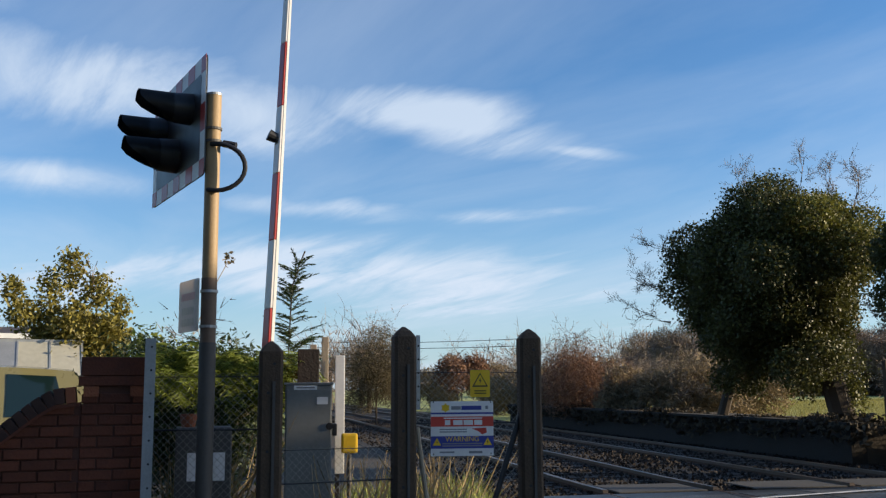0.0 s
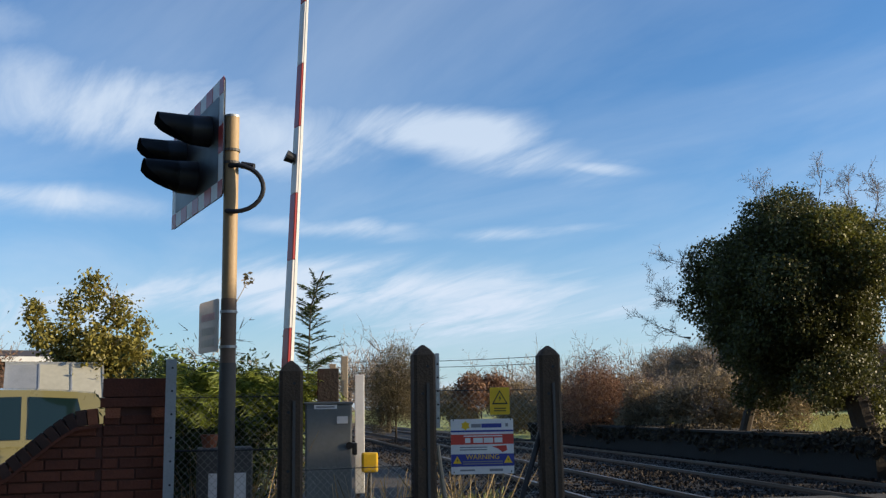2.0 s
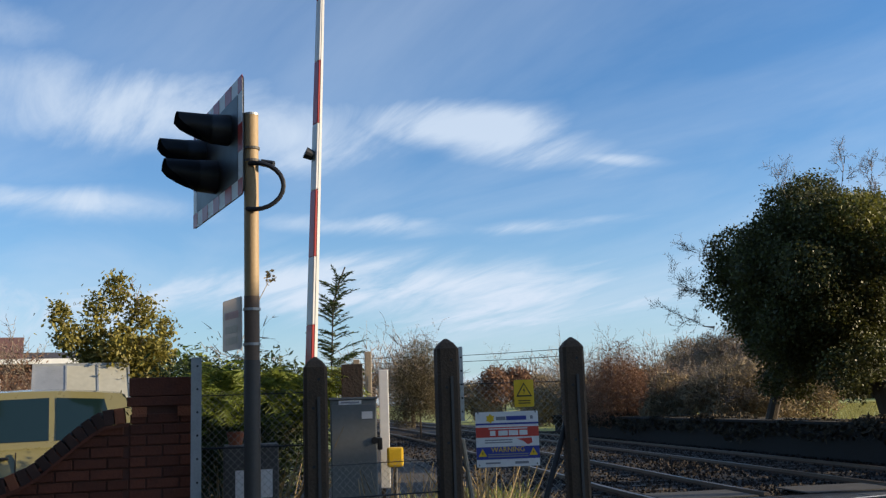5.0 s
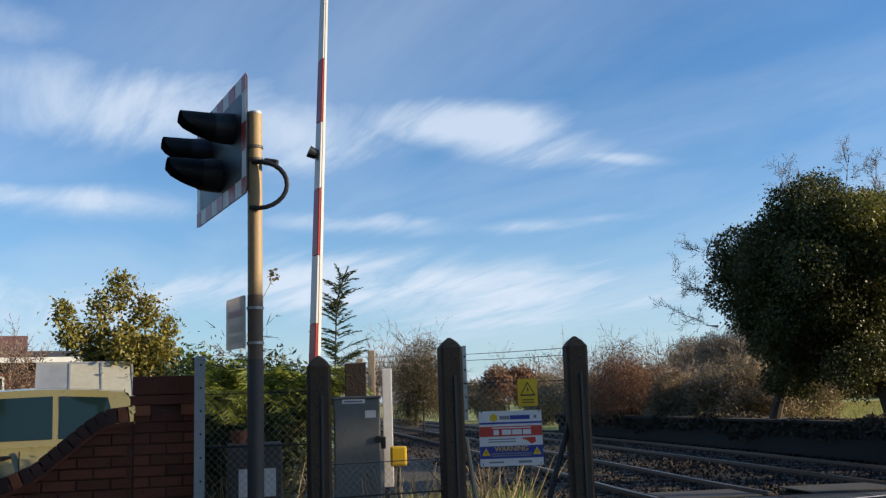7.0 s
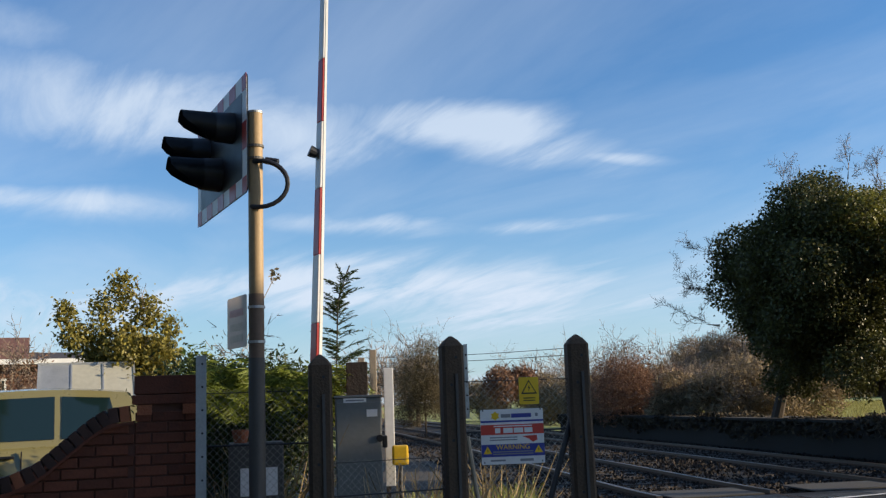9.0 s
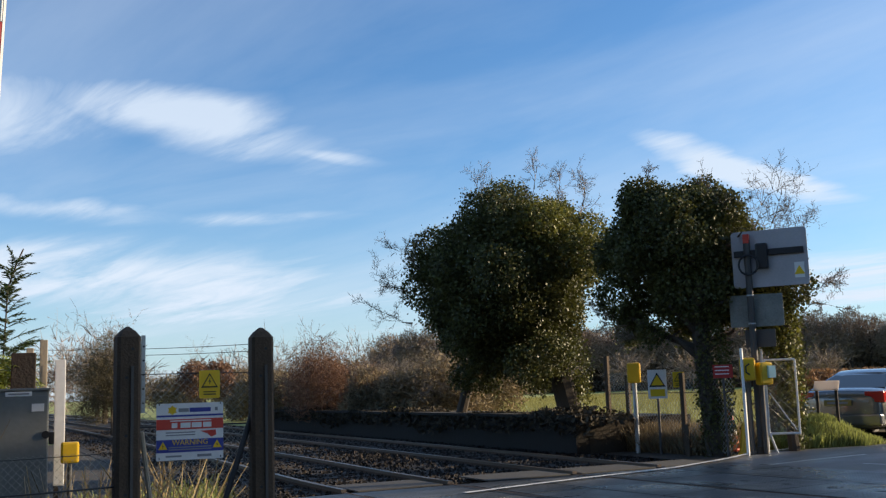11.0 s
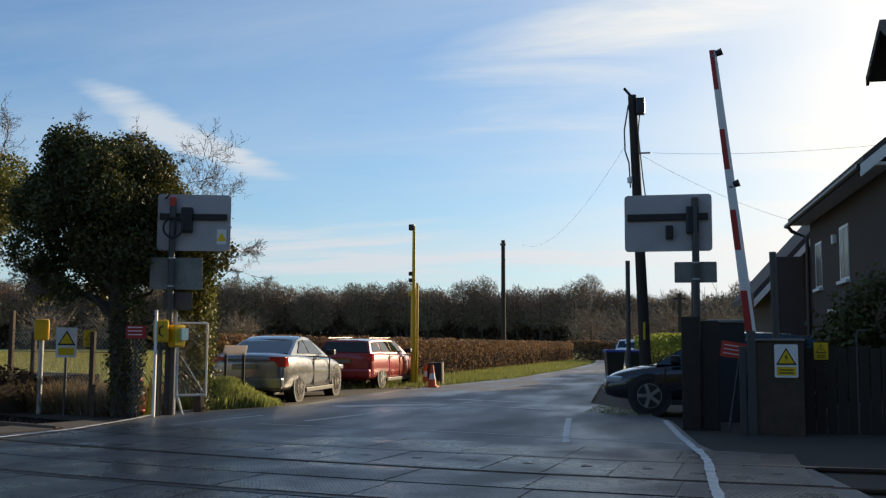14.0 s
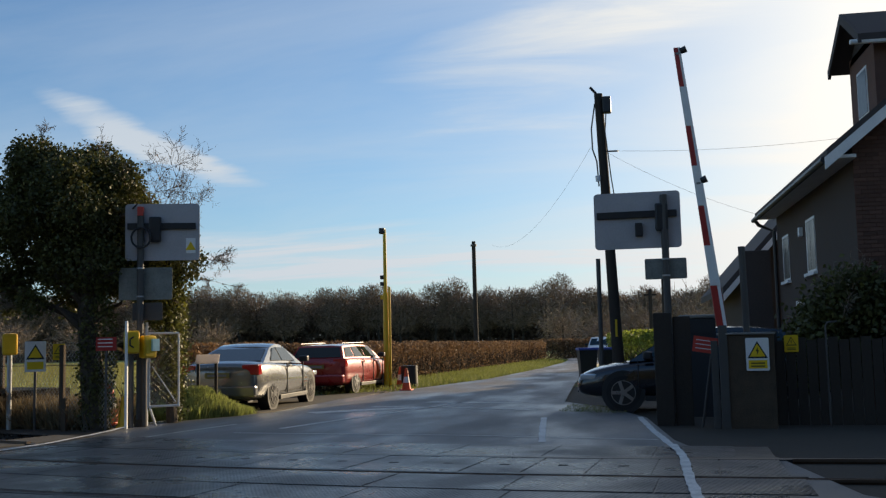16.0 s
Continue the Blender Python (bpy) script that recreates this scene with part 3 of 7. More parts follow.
def stripe(pts, w, label, z=0.005):
    """A painted line with a worn, uneven edge."""
    rng = np.random.default_rng(len(label) + int(abs(pts[0][1]) * 10))
    fine = []
    for a, b in zip(pts[:-1], pts[1:]):
        a, b = Vector(a), Vector(b)
        k = max(2, int((b - a).length / 0.12))
        fine += [a.lerp(b, i / k) for i in range(k)]
    fine.append(Vector(pts[-1]))
    bm = bmesh.new()
    prev = None
    for i, p in enumerate(fine):
        d = (fine[min(i + 1, len(fine) - 1)] - fine[max(i - 1, 0)]).normalized()
        side = Vector((-d.y, d.x)) * w / 2
        q, r = p + side * rng.uniform(0.72, 1.12), p - side * rng.uniform(0.72, 1.12)
        row = [bm.verts.new((q.x, q.y, z)), bm.verts.new((r.x, r.y, z))]
        if prev:
            bm.faces.new((prev[0], prev[1], row[1], row[0]))
        prev = row
    bmesh.ops.recalc_face_normals(bm, faces=bm.faces[:])
    return tagged(part("road_line", bm, LINE_WHITE), label, "road marking", kind="structure")


stripe([(-5.7, 19.2), (-4.7, 20.0), (-3.7, 20.4)], 0.55, "broad worn white patch on the road")
stripe([(-5.1, 15.6), (-4.7, 17.0), (-4.4, 18.1)], 0.12, "faded white line on the road")
stripe([(-1.10, 17.4), (-0.96, 15.0), (-0.84, 13.2)], 0.10, "worn white centre dash on the road")
stripe([(0.47, 17.3), (0.60, 14.6), (0.74, 12.6)], 0.10, "worn white edge line on the road")
stripe([(0.74, 12.6), (0.78, 11.4), (0.72, 9.6), (0.7, 8.0)], 0.10, "worn white edge line on the road", 0.026)
stripe([(-8.12, 9.2), (-7.95, 11.0), (-7.62, 13.2), (-7.72, 15.0), (-7.95, 16.4), (-7.6, 17.6)], 0.10, "thin white edge line on the road", 0.028)
stripe([(-6.75, 14.0), (-6.55, 15.2), (-6.2, 16.6)], 0.08, "faded white line on the road")
stripe([(-4.9, 21.0), (-3.2, 20.4), (-1.4, 19.3)], 0.16, "faded white stop line on the road")
stripe([(-4.3, 18.2), (-3.6, 20.6), (-3.2, 22.2)], 0.10, "faded white line on the road")
stripe([(-4.0, 22.4), (-2.6, 21.8), (-1.9, 21.6)], 0.3, "faded white line on the road")
stripe([(-5.6, 14.9), (-2.0, 14.2), (0.6, 13.4)], 0.05, "pale asphalt joint across the road")

# disused platform wall beyond the far rail
plat = thing("platform", 0, 0, 0, "low disused platform with a brick face darkened as shade and soil on top", "platform")
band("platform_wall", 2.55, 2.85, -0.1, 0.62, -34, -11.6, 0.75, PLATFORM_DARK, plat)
band("platform_top", 2.85, 5.2, -0.1, 0.60, -34, -11.6, 0.75, SOIL, plat, "soil and dead leaves on the platform")
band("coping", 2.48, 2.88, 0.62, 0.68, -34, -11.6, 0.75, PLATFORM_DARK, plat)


# litter, ivy and dead stems over the platform's edge
rng_p = np.random.default_rng(19)
ex, eo = rng_p.uniform(-34, -11.6, 9000), 2.42 + 1.3 * rng_p.uniform(0, 1, 9000) ** 1.6
ep = np.array([tuple(track(a, o))[:2] for a, o in zip(ex, eo)])
ez = 0.62 + 0.22 * np.sin(ex * 1.3) * np.sin(ex * 0.47 + 1) * rng_p.uniform(0, 1, 9000) - 0.30 * rng_p.uniform(0, 1, 9000) * (eo < 2.50)
tagged(mesh_part("ground_cover", leaves(rng_p, np.column_stack([ep, ez]), 0.07, 0.5), PLATFORM_LITTER), "dead leaves and low ivy along the platform edge", "undergrowth", kind="stuff")
sheet("verge", [(-9.2, 20.0), (-6.9, 19.6), (-6.5, 23), (-6.3, 27), (-5.9, 31), (-9.0, 31)], -0.006, VERGE_MUD, "muddy worn verge below the parked cars", 0.1)

# unseen tall screen, added behind the camera to close the place and block skylight
rng_b = np.random.default_rng(9)
bm = bmesh.new()
ring = []
for k in range(61):
    a = radians(203 + 160 * k / 60)
    d = 15 + 1.2 * math.sin(k * 0.9)
    ring.append([bm.verts.new((d * math.cos(a) + 2 + rng_b.normal() * 0.3, d * math.sin(a) - 2 + rng_b.normal() * 0.3, z)) for z in (GZ, 4.0, 8.5, 13.0 + rng_b.normal() * 0.8)])
for a, b in zip(ring[:-1], ring[1:]):
    for i in range(3):
        bm.faces.new((a[i], b[i], b[i + 1], a[i + 1]))
bmesh.ops.recalc_face_normals(bm, faces=bm.faces[:])
bmesh.ops.solidify(bm, geom=bm.faces[:], thickness=0.8)
tagged(part("backdrop", bm, SCREEN_DARK), "unseen tall dark screen added behind the camera to block sky light", "hedge", kind="structure")


# ---- trees and hedges ----
def tree_limbs(bm, rng, base, top, r, n, spread, length):
    base, top = Vector(base), Vector(top)
    mid = base.lerp(top, 0.5) + Vector((rng.normal() * 0.08, rng.normal() * 0.08, 0))
    rod(bm, base, mid, r, r * 0.8, 9)
    rod(bm, mid, top, r * 0.8, r * 0.5, 9)
    for _ in range(n):
        p = mid.lerp(top, rng.uniform(-0.3, 1.0))
        q = p + Vector((rng.normal() * spread, rng.normal() * spread, rng.uniform(0.3, 1.0))).normalized() * length * rng.uniform(0.6, 1.1)
        rod(bm, p, q, r * 0.35, r * 0.12, 6)
        e = q + Vector((rng.normal(), rng.normal(), rng.uniform(0, 1))).normalized() * length * 0.5
        rod(bm, q, e, r * 0.12, r * 0.04, 5)


def crown_lumps(rng, c, r, n, size):
    out = []
    for _ in range(n):
        d = rng.normal(size=3)
        d /= np.linalg.norm(d)
        p = np.array(c) + d * np.array(r) * rng.uniform(0.45, 0.85)
        s = size * rng.uniform(0.75, 1.25)
        out.append((*p, s, s, s * 0.9))
    return out


def ivy_tree(seed, x, y, lumps, lit, trunks, twig_roots, label, n_leaves, leaf=0.062, grow=1.0):
    rng = np.random.default_rng(seed)
    t = thing("tree", x, y, GZ, label, "tree", group="ivy-clad trees")
    t.matrix_world = t.matrix_world @ Matrix.Diagonal((grow, grow, grow * 0.97 if grow > 1 else 1, 1))
    bm = bmesh.new()
    for b, e, r in trunks:
        tree_limbs(bm, rng, b, e, r, 9 if r > 0.15 else 2, 1.0, 0.75 if r > 0.15 else 0.4)
    part("trunk", bm, BARK, t)
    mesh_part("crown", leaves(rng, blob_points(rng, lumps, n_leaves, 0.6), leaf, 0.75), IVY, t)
    mesh_part("sunlit_ivy", leaves(rng, blob_points(rng, lit, n_leaves // 5, 0.75), leaf, 0.75), IVY_LIT, t, "ivy leaves coloured a lighter olive-green as sunlit")
    grown = [branching(rng, p, d, ln, 4) for p, d, ln in twig_roots]
    mesh_part("twig_growth", twigs(rng, *[np.concatenate(q) for q in zip(*grown)]), TWIG, t, "leafless grey-brown twigs")["kind"] = "stuff"
    return t


rng = np.random.default_rng(21)
L1 = crown_lumps(rng, (-0.10, -0.05, 3.72), (2.25, 2.1, 1.6), 70, 0.46) + crown_lumps(rng, (-0.2, -0.2, 2.5), (1.9, 1.8, 1.0), 36, 0.45) + [(0, 0, 3.65, 1.75, 1.6, 1.45), (-0.2, -0.2, 2.6, 1.4, 1.3, 0.8), *crown_lumps(rng, (0.0, -0.1, 1.75), (1.7, 1.5, 0.7), 16, 0.36), (0.9, 0.7, 1.6, 0.35, 0.35, 0.7), (0.9, 0.7, 0.6, 0.25, 0.25, 0.7)]
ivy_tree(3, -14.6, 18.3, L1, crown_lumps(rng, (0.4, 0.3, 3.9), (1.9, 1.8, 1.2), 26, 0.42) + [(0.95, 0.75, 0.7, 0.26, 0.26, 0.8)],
         [((0.9, 0.75, 0), (0.3, 0.3, 3.4), 0.26), ((-1.7, -0.1, 0), (-0.8, 0.0, 3.0), 0.13)],
         [((-0.6, -0.2, 4.7), (0.0, 0, 1), 0.8), ((0.3, 0.2, 4.8), (0.3, 0.1, 1), 0.9), ((1.1, 0.6, 4.4), (0.5, 0.3, 1), 0.9), ((-1.6, -1.1, 3.2), (-1, -0.6, 0.4), 0.9), ((-1.7, -1.2, 2.6), (-1, -0.6, 0.2), 0.9), ((-1.5, -1.1, 3.7), (-0.8, -0.5, 0.8), 0.8), ((-1.6, -1.1, 2.1), (-1, -0.7, 0.0), 0.8), ((0.8, 0.5, 4.7), (0.1, 0.3, 1), 0.9)],
         "ivy-smothered tree with a rounded dark green crown and bare twigs", 200000, 0.029, 1.145)
L2 = crown_lumps(rng, (-0.42, 0.22, 3.88), (1.45, 1.3, 1.3), 60, 0.36) + crown_lumps(rng, (0.55, 1.0, 3.1), (0.9, 0.3, 0.9), 26, 0.32) + [(-0.4, 0.25, 3.8, 1.15, 1.1, 1.15), (0.1, 0, 2.9, 0.8, 0.7, 0.6), (0.45, -0.05, 1.4, 0.30, 0.30, 1.2), (0.45, -0.05, 0.5, 0.26, 0.26, 0.6), (1.15, 1.1, 2.5, 0.45, 0.35, 0.8), (1.42, 0.95, 1.4, 0.2, 0.2, 1.4), (0.6, 1.0, 3.2, 0.7, 0.4, 0.7), (-1.2, -0.3, 2.9, 0.5, 0.5, 0.4), (0.8, 0.6, 3.5, 0.5, 0.4, 0.55), (1.15, 0.8, 3.25, 0.5, 0.4, 0.45), (1.5, 0.95, 2.95, 0.4, 0.35, 0.4)] + crown_lumps(rng, (-0.5, 0.0, 2.45), (1.4, 0.9, 0.5), 9, 0.26)
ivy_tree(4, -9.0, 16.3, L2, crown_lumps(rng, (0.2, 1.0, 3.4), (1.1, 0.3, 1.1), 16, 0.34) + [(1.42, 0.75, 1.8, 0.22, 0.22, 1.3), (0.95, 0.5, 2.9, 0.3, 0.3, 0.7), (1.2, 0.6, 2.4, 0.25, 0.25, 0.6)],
         [((0.45, -0.05, 0), (0.2, 0, 3.6), 0.22), ((1.42, 0.8, 0), (1.35, 0.75, 3.0), 0.10), ((0.4, 0, 1.8), (-1.1, -0.4, 2.6), 0.07)],
         [((0.7, 0.4, 3.7), (0.2, 0.1, 1), 1.0), ((0.9, 0.5, 3.6), (0.4, 0.2, 1), 1.1), ((1.1, 0.6, 3.5), (0.6, 0.3, 1), 1.05), ((1.2, 0.65, 3.5), (0.9, 0.5, 0.7), 0.8), ((1.3, 0.7, 3.4), (0.9, 0.5, 0.9), 0.7), ((1.8, 1.0, 2.8), (1, 0.5, 0.6), 0.6), ((1.8, 1.0, 2.6), (1, 0.5, 0.2), 0.55), ((-0.5, -0.2, 4.9), (-0.2, 0, 1), 0.35), ((-0.9, -0.4, 2.4), (-0.8, -0.4, -0.1), 0.6), ((-0.5, -0.3, 2.3), (-0.4, -0.2, -0.5), 0.5)],
         "ivy-clad tree with a ragged crown above an ivy-covered trunk", 165000, 0.030)


def bush(seed, name, x, y, lumps, n, leaf, material, label, twig_n=0, aspect=0.6, tl=0.8, twig_mat=None, group="", z=GZ):
    rng = np.random.default_rng(seed)
    t = thing(name, x, y, z, label, "shrub" if name == "bush" else name.split("_")[-1], group=group)
    mesh_part("foliage", leaves(rng, blob_points(rng, lumps, n, 0.35), leaf, aspect), material, t)
    part("stem", arod((0, 0, 0), (0, 0, float(np.mean(np.array(lumps)[:, 2]))), 0.05, 0.02, 6), BARK, t)
    if twig_n:
        c = np.array(lumps)[:, :3]
        st, en = [], []
        for k in range(twig_n):
            a, b, w = branching(rng, c[rng.integers(len(c))], (rng.normal() * 0.6, rng.normal() * 0.6, 1.0), tl * rng.uniform(0.5, 1.0), 3, 0.009, 4)
            st.append(a), en.append(b)
        mesh_part("twig_growth", twigs(rng, np.concatenate(st), np.concatenate(en), 0.007 if tl < 2 else 0.03), twig_mat or TWIG, t)["kind"] = "stuff"
    return t


def bare_tree(seed, x, y, height, width, label, r=0.02):
    rng = np.random.default_rng(seed)
    t = thing("bare_tree", x, y, GZ, label, "tree", group="leafless trees along the railway")
    part("trunk", arod((0, 0, 0), (0, 0, height * 0.5), height * 0.03, height * 0.015, 7), BARK, t)
    st, en = [], []
    for k in range(40):
        a, b = spray(rng, (rng.normal() * 0.05 * width, rng.normal() * 0.05 * width, height * rng.uniform(0.2, 0.5)), 4, height * 0.62, 0.55 * width / height * 1.3)
        st.append(a), en.append(b)
    mesh_part("branchwork", twigs(rng, np.concatenate(st), np.concatenate(en), r), TWIG_FAR, t)["kind"] = "stuff"
    return t


# bushes and trees along the railway, going away
bush(31, "bush", -26.3, 22.6, crown_lumps(np.random.default_rng(1), (0, 0, 1.5), (2.0, 1.5, 1.0), 16, 0.8), 26000, 0.075, RUST_BUSH, "rust-brown leafless winter shrub by the railway", 50, 0.12, 1.2)
for k, (x, y, h, w) in enumerate([(-23, 22.2, 1.9, 2.0), (-21.5, 23.4, 2.2, 1.7), (-29.5, 26.5, 2.4, 2.4), (-33, 27, 2.2, 2.6), (-38, 31, 2.6, 3.0), (-44, 33, 2.4, 3.2), (-52, 38, 2.8, 4), (-60, 40, 3.0, 5), (-25, 28, 3.0, 2.5)]):
    r2 = np.random.default_rng(50 + k)
    bush(60 + k, "bush", x, y, crown_lumps(r2, (0, 0, h * 0.5), (w, w * 0.6, h * 0.45), 14, h * 0.3), 11000, 0.065 + 0.0015 * abs(x), TAN_BUSH, "tan-brown leafless scrub beside the railway", 24, 0.2, 1.4, group="lineside scrub")
for k, (x, y, h, w) in enumerate([(-30, 10.5, 1.4, 2.2), (-36, 12, 1.8, 2.6), (-44, 17, 2.2, 3), (-55, 22, 2.6, 4), (-68, 28, 2.8, 5), (-26, 9.0, 1.2, 1.8)]):
    r2 = np.random.default_rng(80 + k)
    bush(90 + k, "bush", x, y, crown_lumps(r2, (0, 0, h * 0.5), (w, w * 0.6, h * 0.45), 12, h * 0.32), 8000, 0.07 + 0.0012 * abs(x), TAN_BUSH, "brown leafless scrub beside the railway", 20, 0.25, 1.4, group="lineside scrub")
bush(101, "bush", -34.8, 19.4, crown_lumps(np.random.default_rng(2), (0, 0, 2.0), (1.5, 1.4, 1.9), 26, 0.62), 34000, 0.05, SHRUB_BROWN, "dense olive-brown shrub beside the railway", 40, 0.16, 1.6)
bush(102, "bush", -52.0, 35.0, crown_lumps(np.random.default_rng(3), (0, 0, 2.4), (1.8, 1.8, 1.2), 10, 0.8), 5000, 0.14, RUST_BUSH, "low russet shrub beyond the railway", 8, 0.3, 1.6)
for k, (x, y, h, w) in enumerate([(-66, 60, 6.6, 7), (-70, 53.5, 6.4, 6.5), (-62, 66, 5.5, 6), (-60.5, 43, 5.3, 6), (-78, 42, 6.4, 6), (-52, 28.5, 5.4, 6), (-60, 30, 6.0, 7), (-58, 70, 5.2, 7), (-85, 60, 5.5, 8), (-100, 58, 6.5, 8), (-90, 75, 6.0, 8), (-70, 80, 6.0, 8), (-110, 50, 7.0, 8)]):
    bare_tree(200 + k, x, y, h, w, "leafless round-crowned tree on the skyline", 0.022)


UNDERGROWTH = mat("wood_undergrowth", (0.12, 0.086, 0.062), 0.95, var=0.4, scale=0.3, grain=3, island=0.7, bump=0)


def far_wood():
    """A leafless wood along the field's far edge."""
    rng = np.random.default_rng(77)
    st, en, tk = [], [], []
    for k in range(330):
        yaw = radians(rng.uniform(-8, 46))
        d = rng.uniform(174, 215)
        big = k < 60
        if big:
            yaw, d = radians(-7 + 53 * k / 59 + rng.normal() * 0.3), rng.uniform(168, 174)
        h = ((11.8 if big else 10.9) + (0.9 if big else 0.5) * rng.normal()) * (d / 180) * (1.0 - 0.16 * max(0, 10 - math.degrees(yaw)) / 18)
        x, y = -math.sin(yaw) * d, math.cos(yaw) * d
        tk.append((x, y, h))
        m = 3600 if big else 900
        cr = rng.uniform(2.4, 3.9) if big else 3.6
        v = rng.normal(size=(m, 3))
        v /= np.linalg.norm(v, axis=1)[:, None]
        rad = rng.uniform(0.15, 1.0, m)[:, None] ** 0.5
        s = np.array((x, y, h * 0.64)) + v * rad * np.array((cr, cr, h * 0.33))
        g = v * np.array((0.7, 0.7, 0.7)) + rng.normal(size=(m, 3)) * 0.7 + np.array((0, 0, 0.25))
        g /= np.linalg.norm(g, axis=1)[:, None]
        st.append(s), en.append(s + g * rng.uniform(0.25, 0.7, m)[:, None])
    s, e = np.concatenate(st), np.concatenate(en)
    wood = thing("far_wood", -40, 170, GZ, "leafless brown woodland along the far side of the field", "woodland", kind="stuff")
    off = np.array((-40, 170, GZ))
    mesh_part("branchwork", twigs(rng, s - off, e - off, 0.05), TWIG_WOOD, wood)
    bm = bmesh.new()
    for x, y, h in tk:
        rod(bm, (x + 40, y - 170, 0), (x + 40, y - 170, h * 0.75), 0.20, 0.10, 5, False)
    part("trunks", bm, BARK, wood)
    n = 120000
    yaw, d = np.radians(rng.uniform(-9, 47, n)), rng.uniform(172, 200, n)
    p = np.stack([-np.sin(yaw) * d + 40, np.cos(yaw) * d - 170, rng.uniform(0, 1, n) * 8.2], 1)
    mesh_part("undergrowth", leaves(rng, p, 0.42, 0.45), UNDERGROWTH, wood, "dark undergrowth")


far_wood()
for k, (x, y, h, w) in enumerate([(-1.0, 88, 5.2, 7), (2.5, 80, 5.6, 7), (5.5, 74, 5.4, 7), (8, 66, 5.2, 7), (-5, 104, 6.5, 8), (10, 58, 4.6, 6)]):
    bare_tree(240 + k, x, y, h, w, "leafless tree beside the lane", 0.022)
for k, (x, y) in enumerate([(-70, 95), (-64, 100), (-58, 104), (-52, 108), (-46, 112), (-76, 88), (-82, 80)]):
    bare_tree(260 + k, x, y, 6.0, 8, "leafless hedgerow tree across the field", 0.03)


def clipped_hedge(seed, name, pts, h0, h1, w, n, leaf, material, label):
    rng = np.random.default_rng(seed)
    t = thing(name, pts[0][0], pts[0][1], GZ, label, "hedge")
    o = np.array((pts[0][0], pts[0][1], 0))
    pts = np.array(pts, float)
    seg = np.linalg.norm(np.diff(pts, axis=0), axis=1)
    u = rng.uniform(0, seg.sum(), n)
    cum = np.concatenate([[0], np.cumsum(seg)])
    x, y = np.interp(u, cum, pts[:, 0]), np.interp(u, cum, pts[:, 1])
    h = np.interp(u, [0, cum[-1]], [h0, h1]) * (1 + 0.05 * np.sin(u * 1.3) + 0.04 * np.sin(u * 3.7))
    z = h * (1 - rng.uniform(0, 1, n) ** 2.2)
    p = np.stack([x + rng.uniform(-w, w, n), y + rng.uniform(-w, w, n), z], 1) - o
    mesh_part("foliage", leaves(rng, p, leaf, 0.5), material, t)
    k = n // 5
    a = np.stack([x[:k] + rng.uniform(-w, w, k), y[:k] + rng.uniform(-w, w, k), h[:k] * rng.uniform(0, 0.5, k)], 1) - o
    b = a + rng.normal(size=(k, 3)) * 0.15 + np.array((0, 0, 0.45))
    mesh_part("stem_growth", twigs(rng, a, b, 0.012), BARK, t)["kind"] = "stuff"
    return t


clipped_hedge(41, "hedge", [(-9.4, 20.2), (-9.3, 25), (-8.7, 31), (-7.9, 40), (-6.9, 55), (-5.5, 77)], 1.42, 1.38, 0.55, 60000, 0.06, HEDGE_BROWN, "clipped brown leafless field hedge beside the lane")
clipped_hedge(42, "hedge", [(0.7, 47), (0.4, 40), (1.6, 33)], 1.5, 1.6, 0.6, 14000, 0.06, CONIFER, "yellow-green clipped garden hedge beside the lane")
clipped_hedge(43, "hedge", [(-5.2, 80), (-1, 84), (4, 84)], 1.5, 1.6, 0.8, 9000, 0.1, HEDGE_BROWN, "brown hedge at the bend of the lane")


def grass_patch(seed, name, outline, n, h, material, label, mound=0.0):
    rng = np.random.default_rng(seed)
    o = np.array(outline, float)
    lo, hi = o.min(0), o.max(0)
    p = rng.uniform(lo, hi, (n * 3, 2))
    inside = np.zeros(len(p), bool)
    for i in range(len(o)):
        a, b = o[i], o[(i + 1) % len(o)]
        with np.errstate(divide="ignore", invalid="ignore"):
            cross = ((a[1] > p[:, 1]) != (b[1] > p[:, 1])) & (p[:, 0] < (b[0] - a[0]) * (p[:, 1] - a[1]) / (b[1] - a[1]) + a[0])
        inside ^= cross
    p = p[inside][:n]
    c, s = p.mean(0), p.std(0)
    z = GZ + 0.05 + mound * np.exp(-(((p - c) / s) ** 2).sum(1) * 0.45)
    st = np.column_stack([p, z])
    en = st + np.column_stack([rng.normal(0, 0.4, len(p)) * h, rng.normal(0, 0.4, len(p)) * h, h * rng.uniform(0.5, 1.2, len(p))])
    st[:, 2] -= 0.05 + mound * 0.3
    return tagged(mesh_part(name, twigs(rng, st, en, 0.012), material), label, "grass", kind="stuff")


grass_patch(11, "grass", [(-8.4, 17.8), (-7.7, 17.4), (-7.0, 18.6), (-6.9, 19.3), (-7.9, 19.6), (-8.6, 18.9)], 26000, 0.13, TUSSOCK, "bright yellow-green tussocky grass mound beside the road", 0.50)
grass_patch(12, "grass", [(-7.8, 26), (-5.9, 28.4), (-4.5, 36.6), (-3.6, 50), (-3.1, 70), (-5.4, 76), (-6.6, 55), (-7.5, 40), (-8.3, 31)], 26000, 0.16, GRASS_BLADE, "sunlit green grass verge below the hedge", 0.0)
grass_patch(13, "grass", [(-8.9, 4.6), (-7.3, 4.3), (-7.1, 5.0), (-9.0, 6.4), (-10.5, 7.2), (-10.2, 5.2)], 2600, 0.32, GRASS_BLADE, "rough green grass behind the fence", 0.0)
grass_patch(14, "dry_grass", [(-8.8, 3.9), (-6.9, 3.5), (-7.0, 4.6), (-9.4, 6.6)], 240, 0.7, STRAW, "dry straw-coloured grass stems behind the fence", 0.0)
